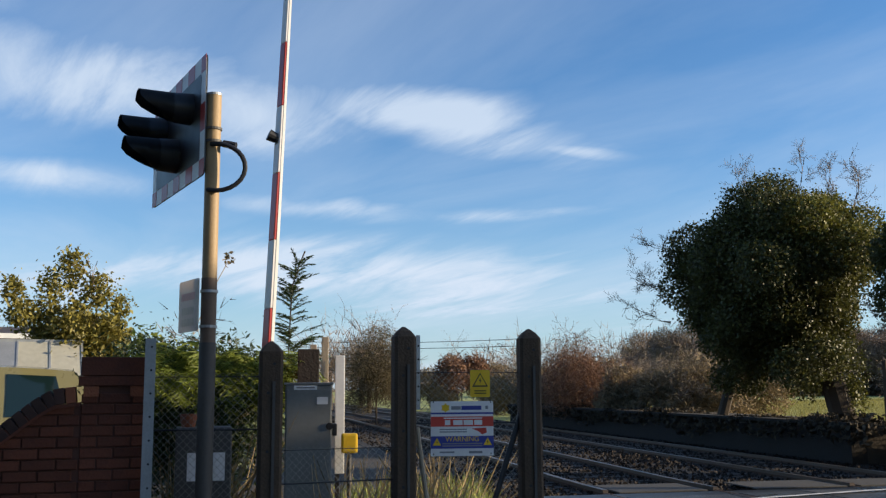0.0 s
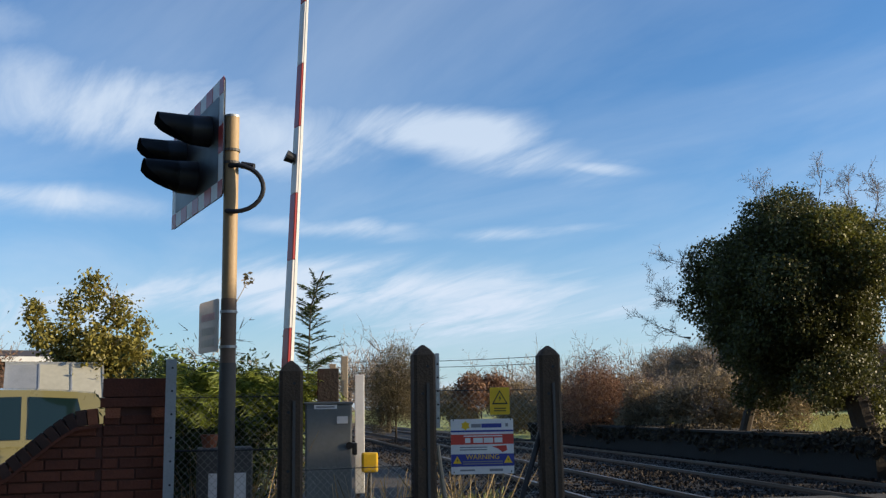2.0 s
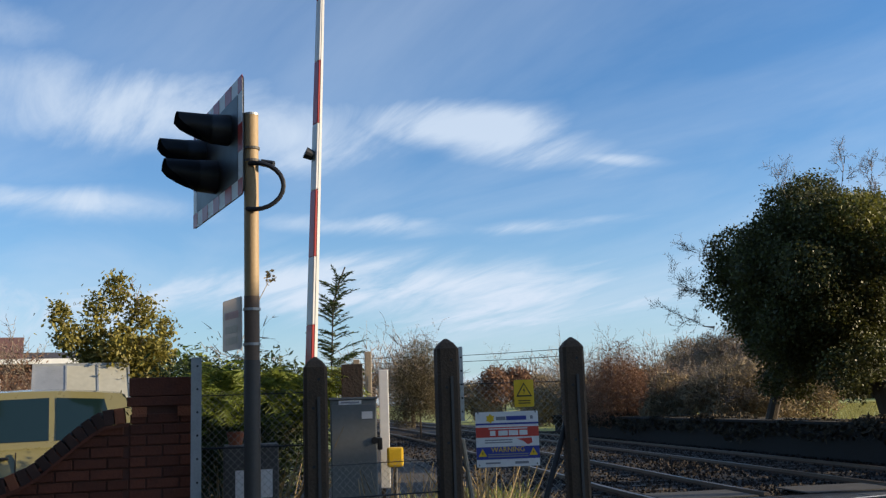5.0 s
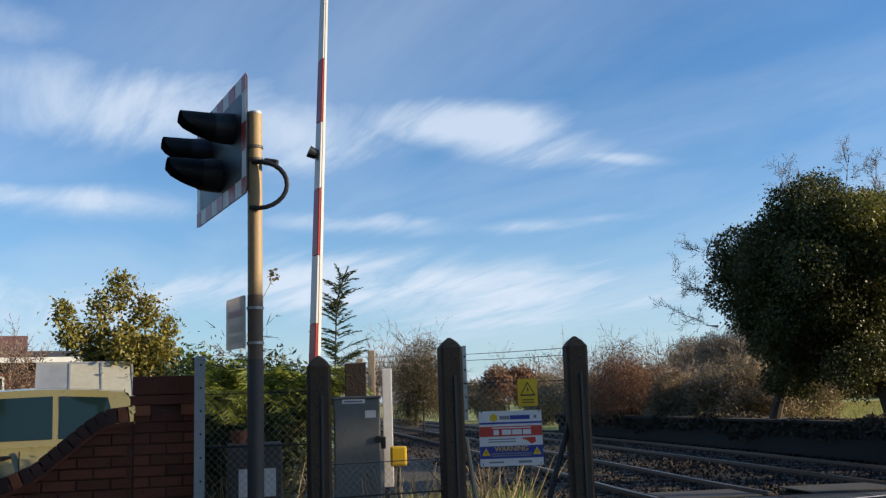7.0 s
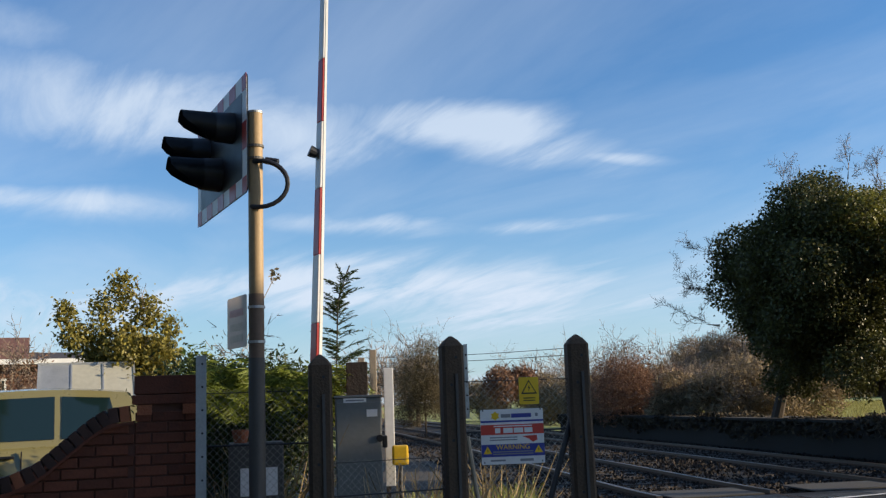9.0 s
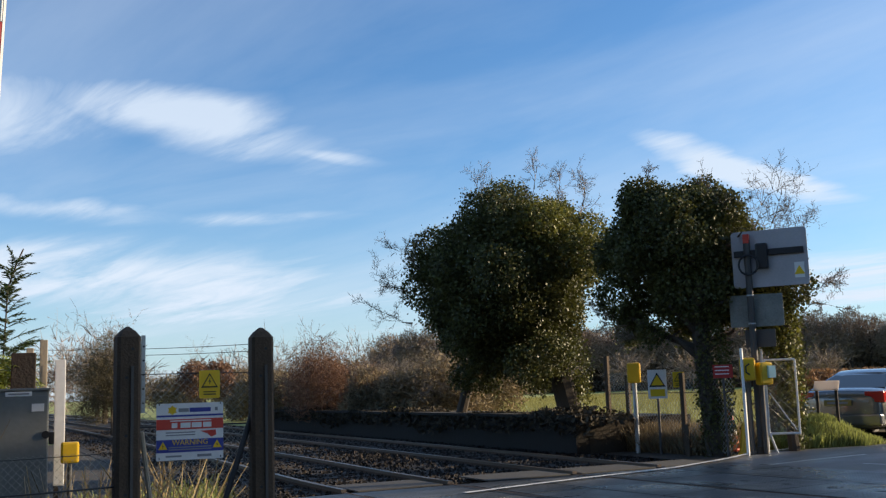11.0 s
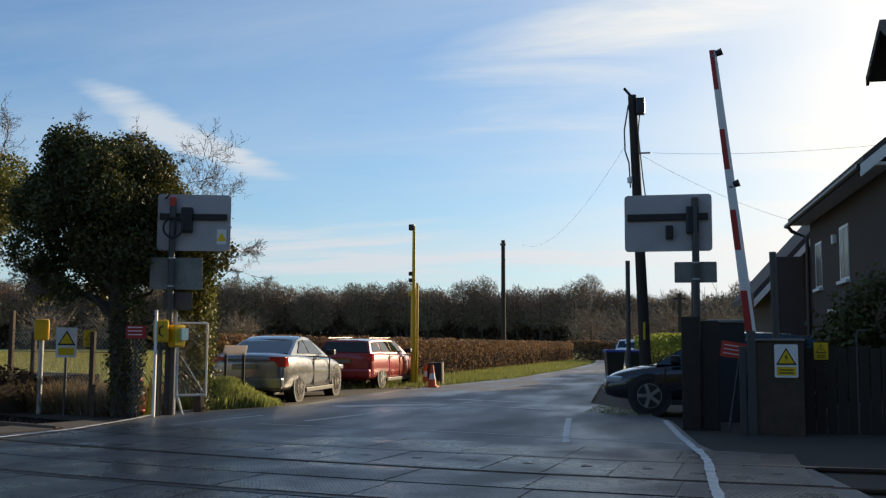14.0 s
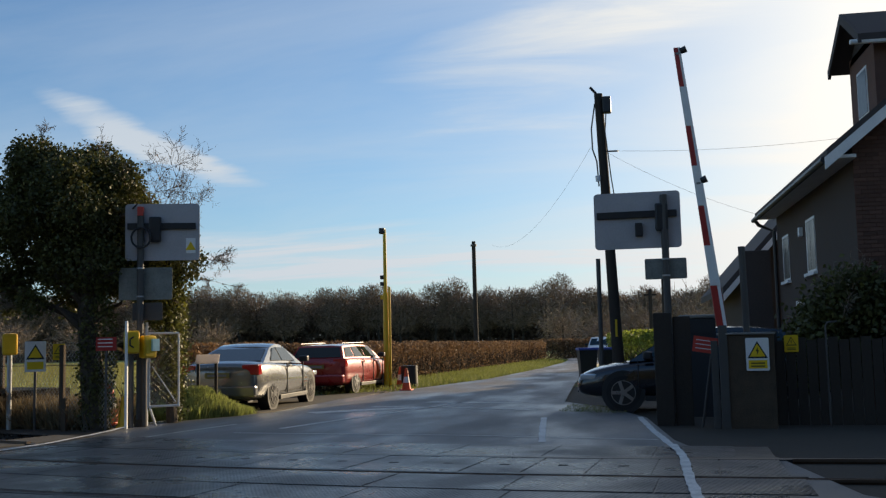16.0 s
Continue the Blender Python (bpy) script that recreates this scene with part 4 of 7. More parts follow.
grass_patch(15, "dry_grass", [(-18, 20.6), (-14, 19.6), (-14, 21), (-30, 28), (-60, 44), (-60, 42)], 9000, 0.55, STRAW, "dry grass below the lineside scrub", 0.0)
grass_patch(16, "dry_grass", [(-9.0, 2.9), (-8.4, 2.7), (-8.3, 3.3), (-9.0, 3.5)], 160, 1.0, STRAW, "dry grass clump against the fence", 0.0)
grass_patch(17, "grass", [(-0.9, 18.8), (0.2, 18.2), (0.4, 19.5), (-0.8, 21)], 1500, 0.07, GRASS_BLADE, "short grass at the edge of the drive", 0.0)
grass_patch(18, "undergrowth", [(-12, 17.2), (-8.6, 16.2), (-8.4, 17.6), (-11.5, 19.0)], 7000, 0.45, TAN_BUSH, "tangled brambles and dead stems below the trees", 0.05)
grass_patch(19, "grass", [(-11, 21.5), (-30, 27), (-62, 60), (-70, 110), (-30, 110), (-12, 45)], 60000, 0.24, MEADOW, "rough sunlit pasture grass behind the trees", 0.0)


# ---- signs and small fittings ----
def word(text, size, material, parent, x, z, y=-0.006, label=""):
    cu = bpy.data.curves.new("lettering", "FONT")
    cu.body, cu.size, cu.align_x, cu.align_y, cu.extrude = text, size, "CENTER", "CENTER", 0.0008
    tmp = new("tmp_text", cu)
    me = bpy.data.meshes.new_from_object(tmp)
    bpy.data.objects.remove(tmp)
    ob = mesh_part("lettering", me, material, parent, label)
    ob.matrix_basis = pose(x, y, z, 90, 0, 0)
    return ob


def plate(bm, x0, x1, z0, z1, y0=-0.003, y1=0.003, r=0.0, n=4):
    """An upright sheet with rounded corners, seen from -y."""
    if not r:
        return box(bm, x0, x1, y0, y1, z0, z1)
    pts = []
    for cx, cz, a in ((x1 - r, z1 - r, 0), (x0 + r, z1 - r, 90), (x0 + r, z0 + r, 180), (x1 - r, z0 + r, 270)):
        for k in range(n + 1):
            t = radians(a + 90 * k / n)
            pts.append((cx + r * math.cos(t), cz + r * math.sin(t)))
    return prism(bm, pts, "y", y0, y1)


def tri(bm, cx, cz, h, y0, y1):
    w = h / 0.87 / 2
    return prism(bm, [(cx - w, cz - h / 2), (cx + w, cz - h / 2), (cx, cz + h / 2)], "y", y0, y1)


def bolt_flash(cx, cz, s, y0, y1):
    return prism(bmesh.new(), [(cx + 0.05 * s, cz + 0.3 * s), (cx - 0.12 * s, cz - 0.02 * s), (cx, cz), (cx - 0.06 * s, cz - 0.3 * s), (cx + 0.12 * s, cz + 0.06 * s), (cx + 0.01 * s, cz + 0.04 * s)], "y", y0, y1)


def danger_sign(x, y, z, turn, w, h, ground, label, on_white=False, group=""):
    """A warning plate with a triangle and flash, base at its lower edge."""
    s = thing("warning_sign", x, y, z, label, "sign", turn, group)
    part("board", plate(bmesh.new(), -w / 2, w / 2, 0, h, r=w * 0.07), ground, s)
    part("triangle", tri(bmesh.new(), 0, h * 0.64, h * 0.52, -0.006, -0.003), PAINT_BLACK, s)
    part("triangle_field", tri(bmesh.new(), 0, h * 0.63, h * 0.40, -0.009, -0.006), PRINT_YELLOW, s)
    part("flash", bolt_flash(0, h * 0.60, h * 0.42, -0.012, -0.009), PAINT_BLACK, s)
    if on_white:
        part("caption_field", plate(bmesh.new(), -w * 0.4, w * 0.4, h * 0.07, h * 0.32, -0.006, -0.003), PRINT_YELLOW, s)
    for k in range(2):
        part("caption_bar", plate(bmesh.new(), -w * 0.3, w * 0.3, h * (0.12 + 0.09 * k), h * (0.16 + 0.09 * k), -0.009, -0.0065), mat_bar, s)
    return s


mat_bar = mat("print_bar", (0.10, 0.08, 0.02), 0.6, var=0.2, bump=0)


def concrete_post(x, y, top, w, turn, label):
    p = thing("fence_post", x, y, GZ, label, "fence post", turn, "concrete fence posts")
    h, r = top - GZ, w / 2
    bm = bmesh.new()
    vs = []
    for s, z in ((r * 1.04, 0), (r, h * 0.5), (r * 0.98, h - 0.075), (r * 0.6, h - 0.032), (r * 0.12, h)):
        vs.append([bm.verts.new((a * s, b * s, z)) for a, b in ((-1, -0.75), (-0.75, -1), (0.75, -1), (1, -0.75), (1, 0.75), (0.75, 1), (-0.75, 1), (-1, 0.75))])
    for a, b in zip(vs[:-1], vs[1:]):
        for i in range(8):
            j = (i + 1) % 8
            bm.faces.new((a[i], a[j], b[j], b[i]))
    bm.faces.new(vs[-1])
    bm.faces.new(vs[0][::-1])
    part("shaft", bm, CONCRETE_DARK, p)
    for k in range(6):
        part("bolt_hole", arod((0.02 * (-1) ** k, -r - 0.002, h - 0.16 - 0.2 * k), (0.02 * (-1) ** k, -r + 0.01, h - 0.16 - 0.2 * k), 0.011, n=8), PAINT_BLACK, p)
    part("strainer_bar", abox(-0.012 + w * 0.12, 0.008 + w * 0.12, -r - 0.012, -r, 0.3, h - 0.28), GREY_POLE, p, "thin grey steel straining bar")
    return p


concrete_post(-6.63, 2.85, 1.64, 0.165, 70, "stained dark concrete fence post with a pointed top")
concrete_post(-6.46, 3.83, 1.76, 0.165, 72, "stained dark concrete fence post with a pointed top")
concrete_post(-6.10, 4.72, 1.75, 0.165, 66, "stained dark concrete fence post with a raking strut")


def chain_link(name, a, b, z0, z1, label, pitch=0.052, r=0.0011):
    """Diamond wire netting from a to b, with straining wires."""
    a, b = Vector((a[0], a[1], 0)), Vector((b[0], b[1], 0))
    ln = (b - a).length
    t = thing(name, a.x, a.y, GZ, label, "fence", math.degrees(math.atan2(b.y - a.y, b.x - a.x)))
    H = z1 - z0
    st, en = [], []
    k = -H
    while k < ln:
        for sgn in (1, -1):
            x0, x1, za, zb = k, k + H, (0, H) if sgn > 0 else (H, 0), None
            u0, u1 = max(0, -k) / H, min(1, (ln - k) / H)
            if u1 <= u0:
                continue
            zz = lambda u: za[0] + (za[1] - za[0]) * u
            st.append((k + u0 * H, 0, zz(u0) + z0 - GZ)), en.append((k + u1 * H, 0, zz(u1) + z0 - GZ))
        k += pitch
    st, en = np.array(st), np.array(en)
    w = np.array((0.0, 0.0, 1.0)) * r
    d = en - st
    n = np.cross(d, (0, 1, 0))
    n = n / np.linalg.norm(n, axis=1)[:, None] * r
    netting = mesh_part("netting", quads(np.stack([st - n, st + n, en + n, en - n], 1).reshape(-1, 3)), WIRE, t)
    tagged(netting, kind="stuff")
    for f in (0.02, 0.72, 0.98):
        part("straining_wire", arod((0, 0, z0 - GZ + H * f), (ln, 0, z0 - GZ + H * f), 0.006 if f == 0.72 else 0.003, n=6), PAINT_BLACK, t)
    return t


chain_link("chain_link_fence", (-6.46, 3.85), (-6.12, 4.70), 0.02, 1.45, "rusty chain-link netting strained between concrete posts")
chain_link("chain_link_fence", (-6.60, 2.90), (-6.48, 3.78), 0.02, 0.9, "sagging chain-link netting between concrete posts")
chain_link("chain_link_fence", (-7.0, 2.14), (-6.66, 2.80), 0.02, 1.42, "weathered chain-link netting beside a brick pier")

strut = thing("fence_strut", -6.14, 4.68, GZ, "dark raking steel strut bracing the fence post", "strut")
part("bar", arod((0, 0, 1.25), (-0.05, -0.42, 0.1), 0.022, n=8), PAINT_BLACK, strut)
stick = thing("dead_stem", -6.42, 3.92, GZ, "pale dead creeper stem climbing the fence", "stem")
part("stem", pipe(bmesh.new(), [(0.05, 0.16, 0), (0.02, 0.1, 0.45), (0.0, 0.06, 0.75), (-0.01, 0.01, 1.12)], 0.018), TIMBER_PALE, stick)
lath = thing("angle_lath", -6.45, 3.95, GZ, "short pierced steel angle bolted to the post", "bracket", 72)
part("angle", abox(-0.013, 0.013, -0.012, 0.012, 1.25, 1.80), GALV, lath)
for k in range(5):
    part("hole", arod((0, -0.0135, 1.32 + 0.1 * k), (0, -0.011, 1.32 + 0.1 * k), 0.008, n=8), PAINT_BLACK, lath)

# notice on the netting
notice = thing("security_notice", -6.29, 4.235, 0.81, "white red and blue printed security notice tied to the fence", "sign", 65)
bm = plate(bmesh.new(), -0.235, 0.235, 0.0, 0.40, r=0.008)
part("board", bm, PAINT_WHITE, notice)
part("red_band", plate(bmesh.new(), -0.235, 0.235, 0.215, 0.288, -0.005, -0.0032), PRINT_RED, notice)
part("blue_band", plate(bmesh.new(), -0.235, 0.235, 0.055, 0.145, -0.005, -0.0032), PAINT_BLUE, notice)
part("blue_line", plate(bmesh.new(), -0.235, 0.235, 0.305, 0.318, -0.005, -0.0032), PAINT_BLUE, notice)
part("emblem", arod((-0.125, -0.0032, 0.352), (-0.125, -0.005, 0.352), 0.026, n=12), PRINT_YELLOW, notice)
for k in range(6):
    t = radians(60 * k + 30)
    part("emblem_point", prism(bmesh.new(), [(-0.125 + 0.024 * math.cos(t - 0.4), 0.352 + 0.024 * math.sin(t - 0.4)), (-0.125 + 0.024 * math.cos(t + 0.4), 0.352 + 0.024 * math.sin(t + 0.4)), (-0.125 + 0.036 * math.cos(t), 0.352 + 0.036 * math.sin(t))], "y", -0.005, -0.0032), PRINT_YELLOW, notice)
part("name_bar", plate(bmesh.new(), -0.082, -0.01, 0.338, 0.364, -0.005, -0.0032), PRINT_GREY, notice)
part("name_bar", plate(bmesh.new(), -0.005, 0.145, 0.336, 0.366, -0.005, -0.0032), PAINT_BLUE, notice)
part("corner_mark", plate(bmesh.new(), 0.175, 0.195, 0.342, 0.366, -0.005, -0.0032), PRINT_GREY, notice)
for k, w in enumerate((0.04, 0.05, 0.05)):
    x = (-0.13, -0.068, 0.01)[k] + 0.0
    part("number_bar", plate(bmesh.new(), x, x + w + 0.02 * (k > 0), 0.226, 0.262, -0.0068, -0.0052), PAINT_WHITE, notice)
part("number_bar", plate(bmesh.new(), 0.09, 0.15, 0.226, 0.262, -0.0068, -0.0052), PAINT_WHITE, notice)
part("caption_bar", plate(bmesh.new(), -0.14, 0.15, 0.272, 0.280, -0.0068, -0.0052), PAINT_WHITE, notice)
for z in (0.19, 0.172):
    part("caption_bar", plate(bmesh.new(), -0.17, 0.035, z, z + 0.008, -0.005, -0.0032), PRINT_GREY, notice)
part("map_patch", prism(bmesh.new(), [(0.07, 0.20), (0.18, 0.205), (0.185, 0.17), (0.15, 0.155), (0.12, 0.18)], "y", -0.005, -0.0032), PRINT_RED, notice)
word("WARNING", 0.052, PRINT_YELLOW, notice, 0.0, 0.122, -0.0055)
for z in (0.086, 0.070):
    part("caption_bar", plate(bmesh.new(), -0.15, 0.15, z, z + 0.008, -0.0068, -0.0052), PRINT_GREY, notice)
for x in (-0.19, 0.19):
    part("triangle", tri(bmesh.new(), x, 0.105, 0.055, -0.0068, -0.0052), PRINT_YELLOW, notice)
    part("flash", bolt_flash(x, 0.100, 0.05, -0.0082, -0.0070), PAINT_BLACK, notice)
part("caption_bar", plate(bmesh.new(), 0.05, 0.15, 0.018, 0.036, -0.005, -0.0032), PRINT_GREY, notice)
part("caption_bar", plate(bmesh.new(), -0.17, -0.06, 0.022, 0.034, -0.005, -0.0032), PRINT_GREY, notice)
for x, z in ((-0.215, 0.39), (0.215, 0.39), (-0.215, 0.012), (0.215, 0.012)):
    part("cable_tie", arod((x, -0.008, z), (x, 0.012, z + 0.02), 0.004, n=6), PAINT_BLACK, notice)
danger_sign(-6.225, 4.355, 1.24, 65, 0.148, 0.20, PRINT_YELLOW, "yellow electric-shock warning plate on the fence")

# road signal with two hooded lamps over one, seen along its backboard
sig = thing("crossing_signal", -6.63, 2.385, GZ, "hooded level-crossing signal on a steel pole coloured tan as sunlit, grey as shaded", "traffic signal")
# pole colours hold a shadow edge: shaded grey below, brown between, sunlit tan above
part("lower_pole", arod((0, 0, 0), (0, 0, 1.72), 0.056, n=18), GREY_POLE, sig, "lower pole coloured grey as shaded", True)
part("middle_pole", arod((0, 0, 1.72), (0, 0, 2.16), 0.053, n=18), mat("shade_edge_brown_pole", (0.15, 0.10, 0.07), 0.6, var=0.4), sig, "brown pole band between the shaded and sunlit colours", True)
part("upper_pole", arod((0, 0, 2.16), (0, 0, 3.45), 0.051, n=18), TAN_POLE, sig, "upper pole coloured tan as sunlit", True)
part("cap", arod((0, 0, 3.45), (0, 0, 3.465), 0.053, n=18), GALV, sig)
for z in (3.20, 3.11, 2.06, 1.82):
    part("pole_clamp", arod((0, 0, z), (0, 0, z + 0.018), 0.06, n=18), GALV if z < 2.5 else GREY_POLE, sig)
head = part("bracket", abox(-0.7, 0.0, -0.075, -0.045, 3.12, 3.20), PAINT_BLACK, sig)
head.matrix_basis = pose(0.0, 0.03, 0.03, 0, 0, -4.0)
board = part("backboard", plate(bmesh.new(), -1.50, 0.02, 2.85, 3.72, -0.095, -0.085, r=0.05), PAINT_BLACK, head, "matt black backboard")
part("face", plate(bmesh.new(), -1.38, -0.10, 2.97, 3.60, -0.099, -0.096, r=0.02), PAINT_BLACK, head)
part("white_border", plate(bmesh.new(), -1.50, 0.02, 2.85, 3.72, -0.0965, -0.0955, r=0.05), PAINT_WHITE, head)
for x0, x1 in ((-1.498, -1.36), (-1.18, -1.0), (-0.82, -0.64), (-0.46, -0.28), (-0.10, 0.018)):
    for z0, z1 in ((2.852, 2.968), (3.602, 3.718)):
        part("red_stripe", plate(bmesh.new(), x0, x1, z0, z1, -0.099, -0.0968), PAINT_RED, head)
for x0, x1 in ((-1.498, -1.382), (-0.098, 0.018)):
    part("red_stripe", plate(bmesh.new(), x0, x1, 3.17, 3.37, -0.099, -0.0968), PAINT_RED, head)


def hood(parent, x, z, r=0.112, ln=0.35):
    """A lamp with its long hood, open below and at the front."""
    lamp = part("lamp_housing", arod((x, -0.10, z), (x, -0.24, z), r * 1.08, r * 1.0, 20), PAINT_BLACK, parent, "black lamp housing", True)
    bm = bmesh.new()
    rows = []
    for k in range(6):
        u = k / 5
        row = []
        for j in range(15):
            a = radians(-80 + 340 * j / 14)
            cut = 0.78 * max(0.0, 0.12 - math.sin(a)) / 1.12
            y = -0.24 - (ln - 0.14) * u * (1 - cut)
            k_r = 1.0 - 0.12 * u
            row.append(bm.verts.new((x + r * k_r * math.cos(a), y, z + r * k_r * math.sin(a) + 0.012 * u)))
        rows.append(row)
    for a, b in zip(rows[:-1], rows[1:]):
        for j in range(14):
            bm.faces.new((a[j], a[j + 1], b[j + 1], b[j]))
    bmesh.ops.solidify(bm, geom=bm.faces[:], thickness=0.006)
    part("hood", bm, PAINT_BLACK, parent, "long black sun hood", True)
    part("lens", arod((x, -0.241, z), (x, -0.252, z), r * 0.86, r * 0.7, 20), LAMP_RED if z > 3.2 else mat_amber, parent)
    return lamp


mat_amber = mat("amber_lens", (0.35, 0.14, 0.02), 0.15, var=0.1, bump=0, clear=0.6)
hood(head, -0.36, 3.40, 0.108, 0.38)
hood(head, -1.14, 3.40)
hood(head, -0.74, 3.13, 0.122, 0.39)
loop = []
for k in range(15):
    t = radians(100 - 205 * k / 14)
    loop.append((0.075 + 0.155 * 0.48 * math.cos(t) * 1.25, 0.155 * 0.9 * math.cos(t) * 1.25, 2.925 + 0.165 * math.sin(t)))
part("cable_loop", pipe(bmesh.new(), [(0.03, 0.03, 3.10)] + loop + [(0.02, 0.02, 2.76)], 0.017), PAINT_BLACK, sig, "black flexible cable loop", True)
part("cable_gland", arod((0.04, 0.06, 3.105), (0.10, 0.13, 3.085), 0.026, n=10), PAINT_BLACK, sig)
nota = part("notice_plate", plate(bmesh.new(), -0.40, 0.0, 1.80, 2.16, -0.075, -0.068, r=0.02), PLASTIC_PALE, sig, "faded pale notice plate on the pole")
part("red_rule", plate(bmesh.new(), -0.34, -0.06, 2.02, 2.07, -0.078, -0.0755), mat("faded_red_print", (0.82, 0.58, 0.53), 0.5, var=0.3, trans=0.5, bump=0), nota)
for k in range(2):
    part("caption_bar", plate(bmesh.new(), -0.33, -0.07, 1.84 + 0.08 * k, 1.89 + 0.08 * k, -0.078, -0.0755), mat("faded_print", (0.74, 0.68, 0.58), 0.5, var=0.3, trans=0.5, bump=0), nota)

# raised barrier on this side
def barrier_arm(name, x, y, z0, bounds, red_first, lean_x, lean_y, wx, wy, label, lamps, mount):
    b = thing(name, x, y, GZ, label, "barrier")
    top = bounds[-1]
    pedestal = part("pivot_arm", abox(-0.06, 0.06, -0.05, 0.05, 0.0, z0 - GZ + 0.02, 0.012), GREY_POLE, b, "dark grey steel pivot arm")
    red = red_first
    for a, c in zip(bounds[:-1], bounds[1:]):
        bm = bmesh.new()
        vs = []
        for z in (a, c):
            f = (z - z0)
            k = 1 - 0.35 * f / (top - z0)
            vs.append([bm.verts.new((f * lean_x + sx_ * wx * k, f * lean_y + sy_ * wy * k, z - GZ)) for sx_, sy_ in ((-1, -1), (1, -1), (1, 1), (-1, 1))])
        bm.faces.new(vs[0][::-1])
        bm.faces.new(vs[1])
        for i in range(4):
            j = (i + 1) % 4
            bm.faces.new((vs[0][i], vs[0][j], vs[1][j], vs[1][i]))
        bmesh.ops.bevel(bm, geom=bm.edges[:], offset=0.006, segments=1, affect="EDGES")
        part("boom_section", bm, PAINT_RED if red else PAINT_WHITE, b, "red reflective boom section" if red else "white boom section")
        bm = bmesh.new()
        rows = []
        for z in (a, c):
            f = (z - z0)
            k = 1 - 0.35 * f / (top - z0)
            rows.append([bm.verts.new((f * lean_x + wx * k + dx, f * lean_y + sy_ * wy * k * 0.93, z - GZ)) for dx, sy_ in ((0.001, 0.0), (0.004, 0.0), (0.004, 1), (0.001, 1))])
        for i in range(4):
            bm.faces.new((rows[0][i], rows[0][(i + 1) % 4], rows[1][(i + 1) % 4], rows[1][i]))
        if x > -5:
            bm.clear()
            rows = []
            for z in (a, c):
                f = z - z0
                k = 1 - 0.35 * f / (top - z0)
                rows.append([bm.verts.new((f * lean_x + wx * k * u, f * lean_y - wy * k - dy, z - GZ)) for u, dy in ((0.30, 0.001), (0.30, 0.004), (0.92, 0.004), (0.92, 0.001))])
            for i in range(4):
                bm.faces.new((rows[0][i], rows[0][(i + 1) % 4], rows[1][(i + 1) % 4], rows[1][i]))
            bmesh.ops.recalc_face_normals(bm, faces=bm.faces[:])
        part("edge_strip", bm, PAINT_WHITE, b, "white edge of the boom")
        red = not red
    for z, dx, dy in lamps:
        f = z - z0
        lamp = part("boom_lamp", arod((f * lean_x + dx * 0.3, f * lean_y + dy * 0.3, z - GZ), (f * lean_x + dx, f * lean_y + dy, z - GZ + 0.03), 0.045, 0.055, 12), PAINT_BLACK, b, "small dark boom lamp")
        part("bracket", abox(f * lean_x - 0.03, f * lean_x + 0.03, f * lean_y - 0.03, f * lean_y + 0.03, z - GZ - 0.05, z - GZ - 0.02), GREY_STEEL, lamp)
    return b


barrier_arm("barrier_boom", -8.29, 3.515, 1.35, [1.35, 2.01, 2.62, 3.23, 3.85, 4.45, 5.05, 5.66], True, 0.015, 0.035, 0.07, 0.030, "raised red and white striped barrier boom behind the fence", [(3.55, -0.02, -0.10), (5.6, -0.02, -0.10)], 0)

cabinet = thing("barrier_cabinet", -7.70, 3.66, GZ, "grey steel barrier machine cabinet behind the fence", "cabinet", 66)
part("body", abox(-0.20, 0.185, 0.0, 0.42, 0.0, 1.44, 0.012), GREY_STEEL, cabinet)
part("door", abox(-0.19, 0.175, -0.008, 0.0, 0.25, 1.40, 0.003), GREY_STEEL, cabinet)
part("lid", abox(-0.21, 0.195, -0.015, 0.43, 1.44, 1.46, 0.004), GREY_STEEL, cabinet)
part("name_label", plate(bmesh.new(), -0.13, 0.06, 1.40, 1.435, -0.0125, -0.0085), PAINT_WHITE, cabinet, "white label with dark bar")
part("label_bar", plate(bmesh.new(), -0.11, 0.04, 1.412, 1.424, -0.014, -0.0128), PRINT_GREY, cabinet)
part("data_label", plate(bmesh.new(), 0.06, 0.15, 1.28, 1.34, -0.0125, -0.0085), PAINT_WHITE, cabinet)
part("lock", arod((0.165, -0.02, 1.10), (0.165, 0.0, 1.10), 0.03, n=12), PAINT_BLACK, cabinet)
part("handle", abox(0.19, 0.23, 0.02, 0.10, 1.02, 1.12, 0.01), PAINT_BLACK, cabinet)

for nm, x, y, w, d, top, m, lb in (("timber_post", -8.30, 3.93, 0.19, 0.19, 1.66, TIMBER, "thick dark timber post behind the cabinet"), ("timber_stake", -8.62, 4.13, 0.06, 0.06, 1.72, TIMBER_PALE, "pale sawn timber stake"), ("timber_stake", -8.72, 4.30, 0.065, 0.05, 1.80, TIMBER_PALE, "pale sawn timber stake"), ("notice_board", -8.6, 4.40, 0.09, 0.03, 1.62, PAINT_WHITE, "white board seen almost edge on")):
    p = thing(nm, x, y, GZ, lb, nm.replace("_", " "), 64)
    lo = 0.0 if nm != "notice_board" else 0.62
    part("shaft", abox(-w / 2, w / 2, -d / 2, d / 2, lo, top - GZ, 0.006), m, p)
    if lo:
        part("leg", abox(-0.04, 0.0, 0.0, 0.05, 0.0, 1.2), TIMBER, p)
ybox = thing("yellow_cover", -8.40, 4.40, GZ, "small yellow plastic cover on a stake", "cover", 64)
part("shell", abox(-0.075, 0.075, -0.05, 0.05, 0.82, 1.0, 0.02), PAINT_YELLOW, ybox)
part("stake", arod((0, 0, 0), (0, 0, 0.84), 0.02), GREY_POLE, ybox)

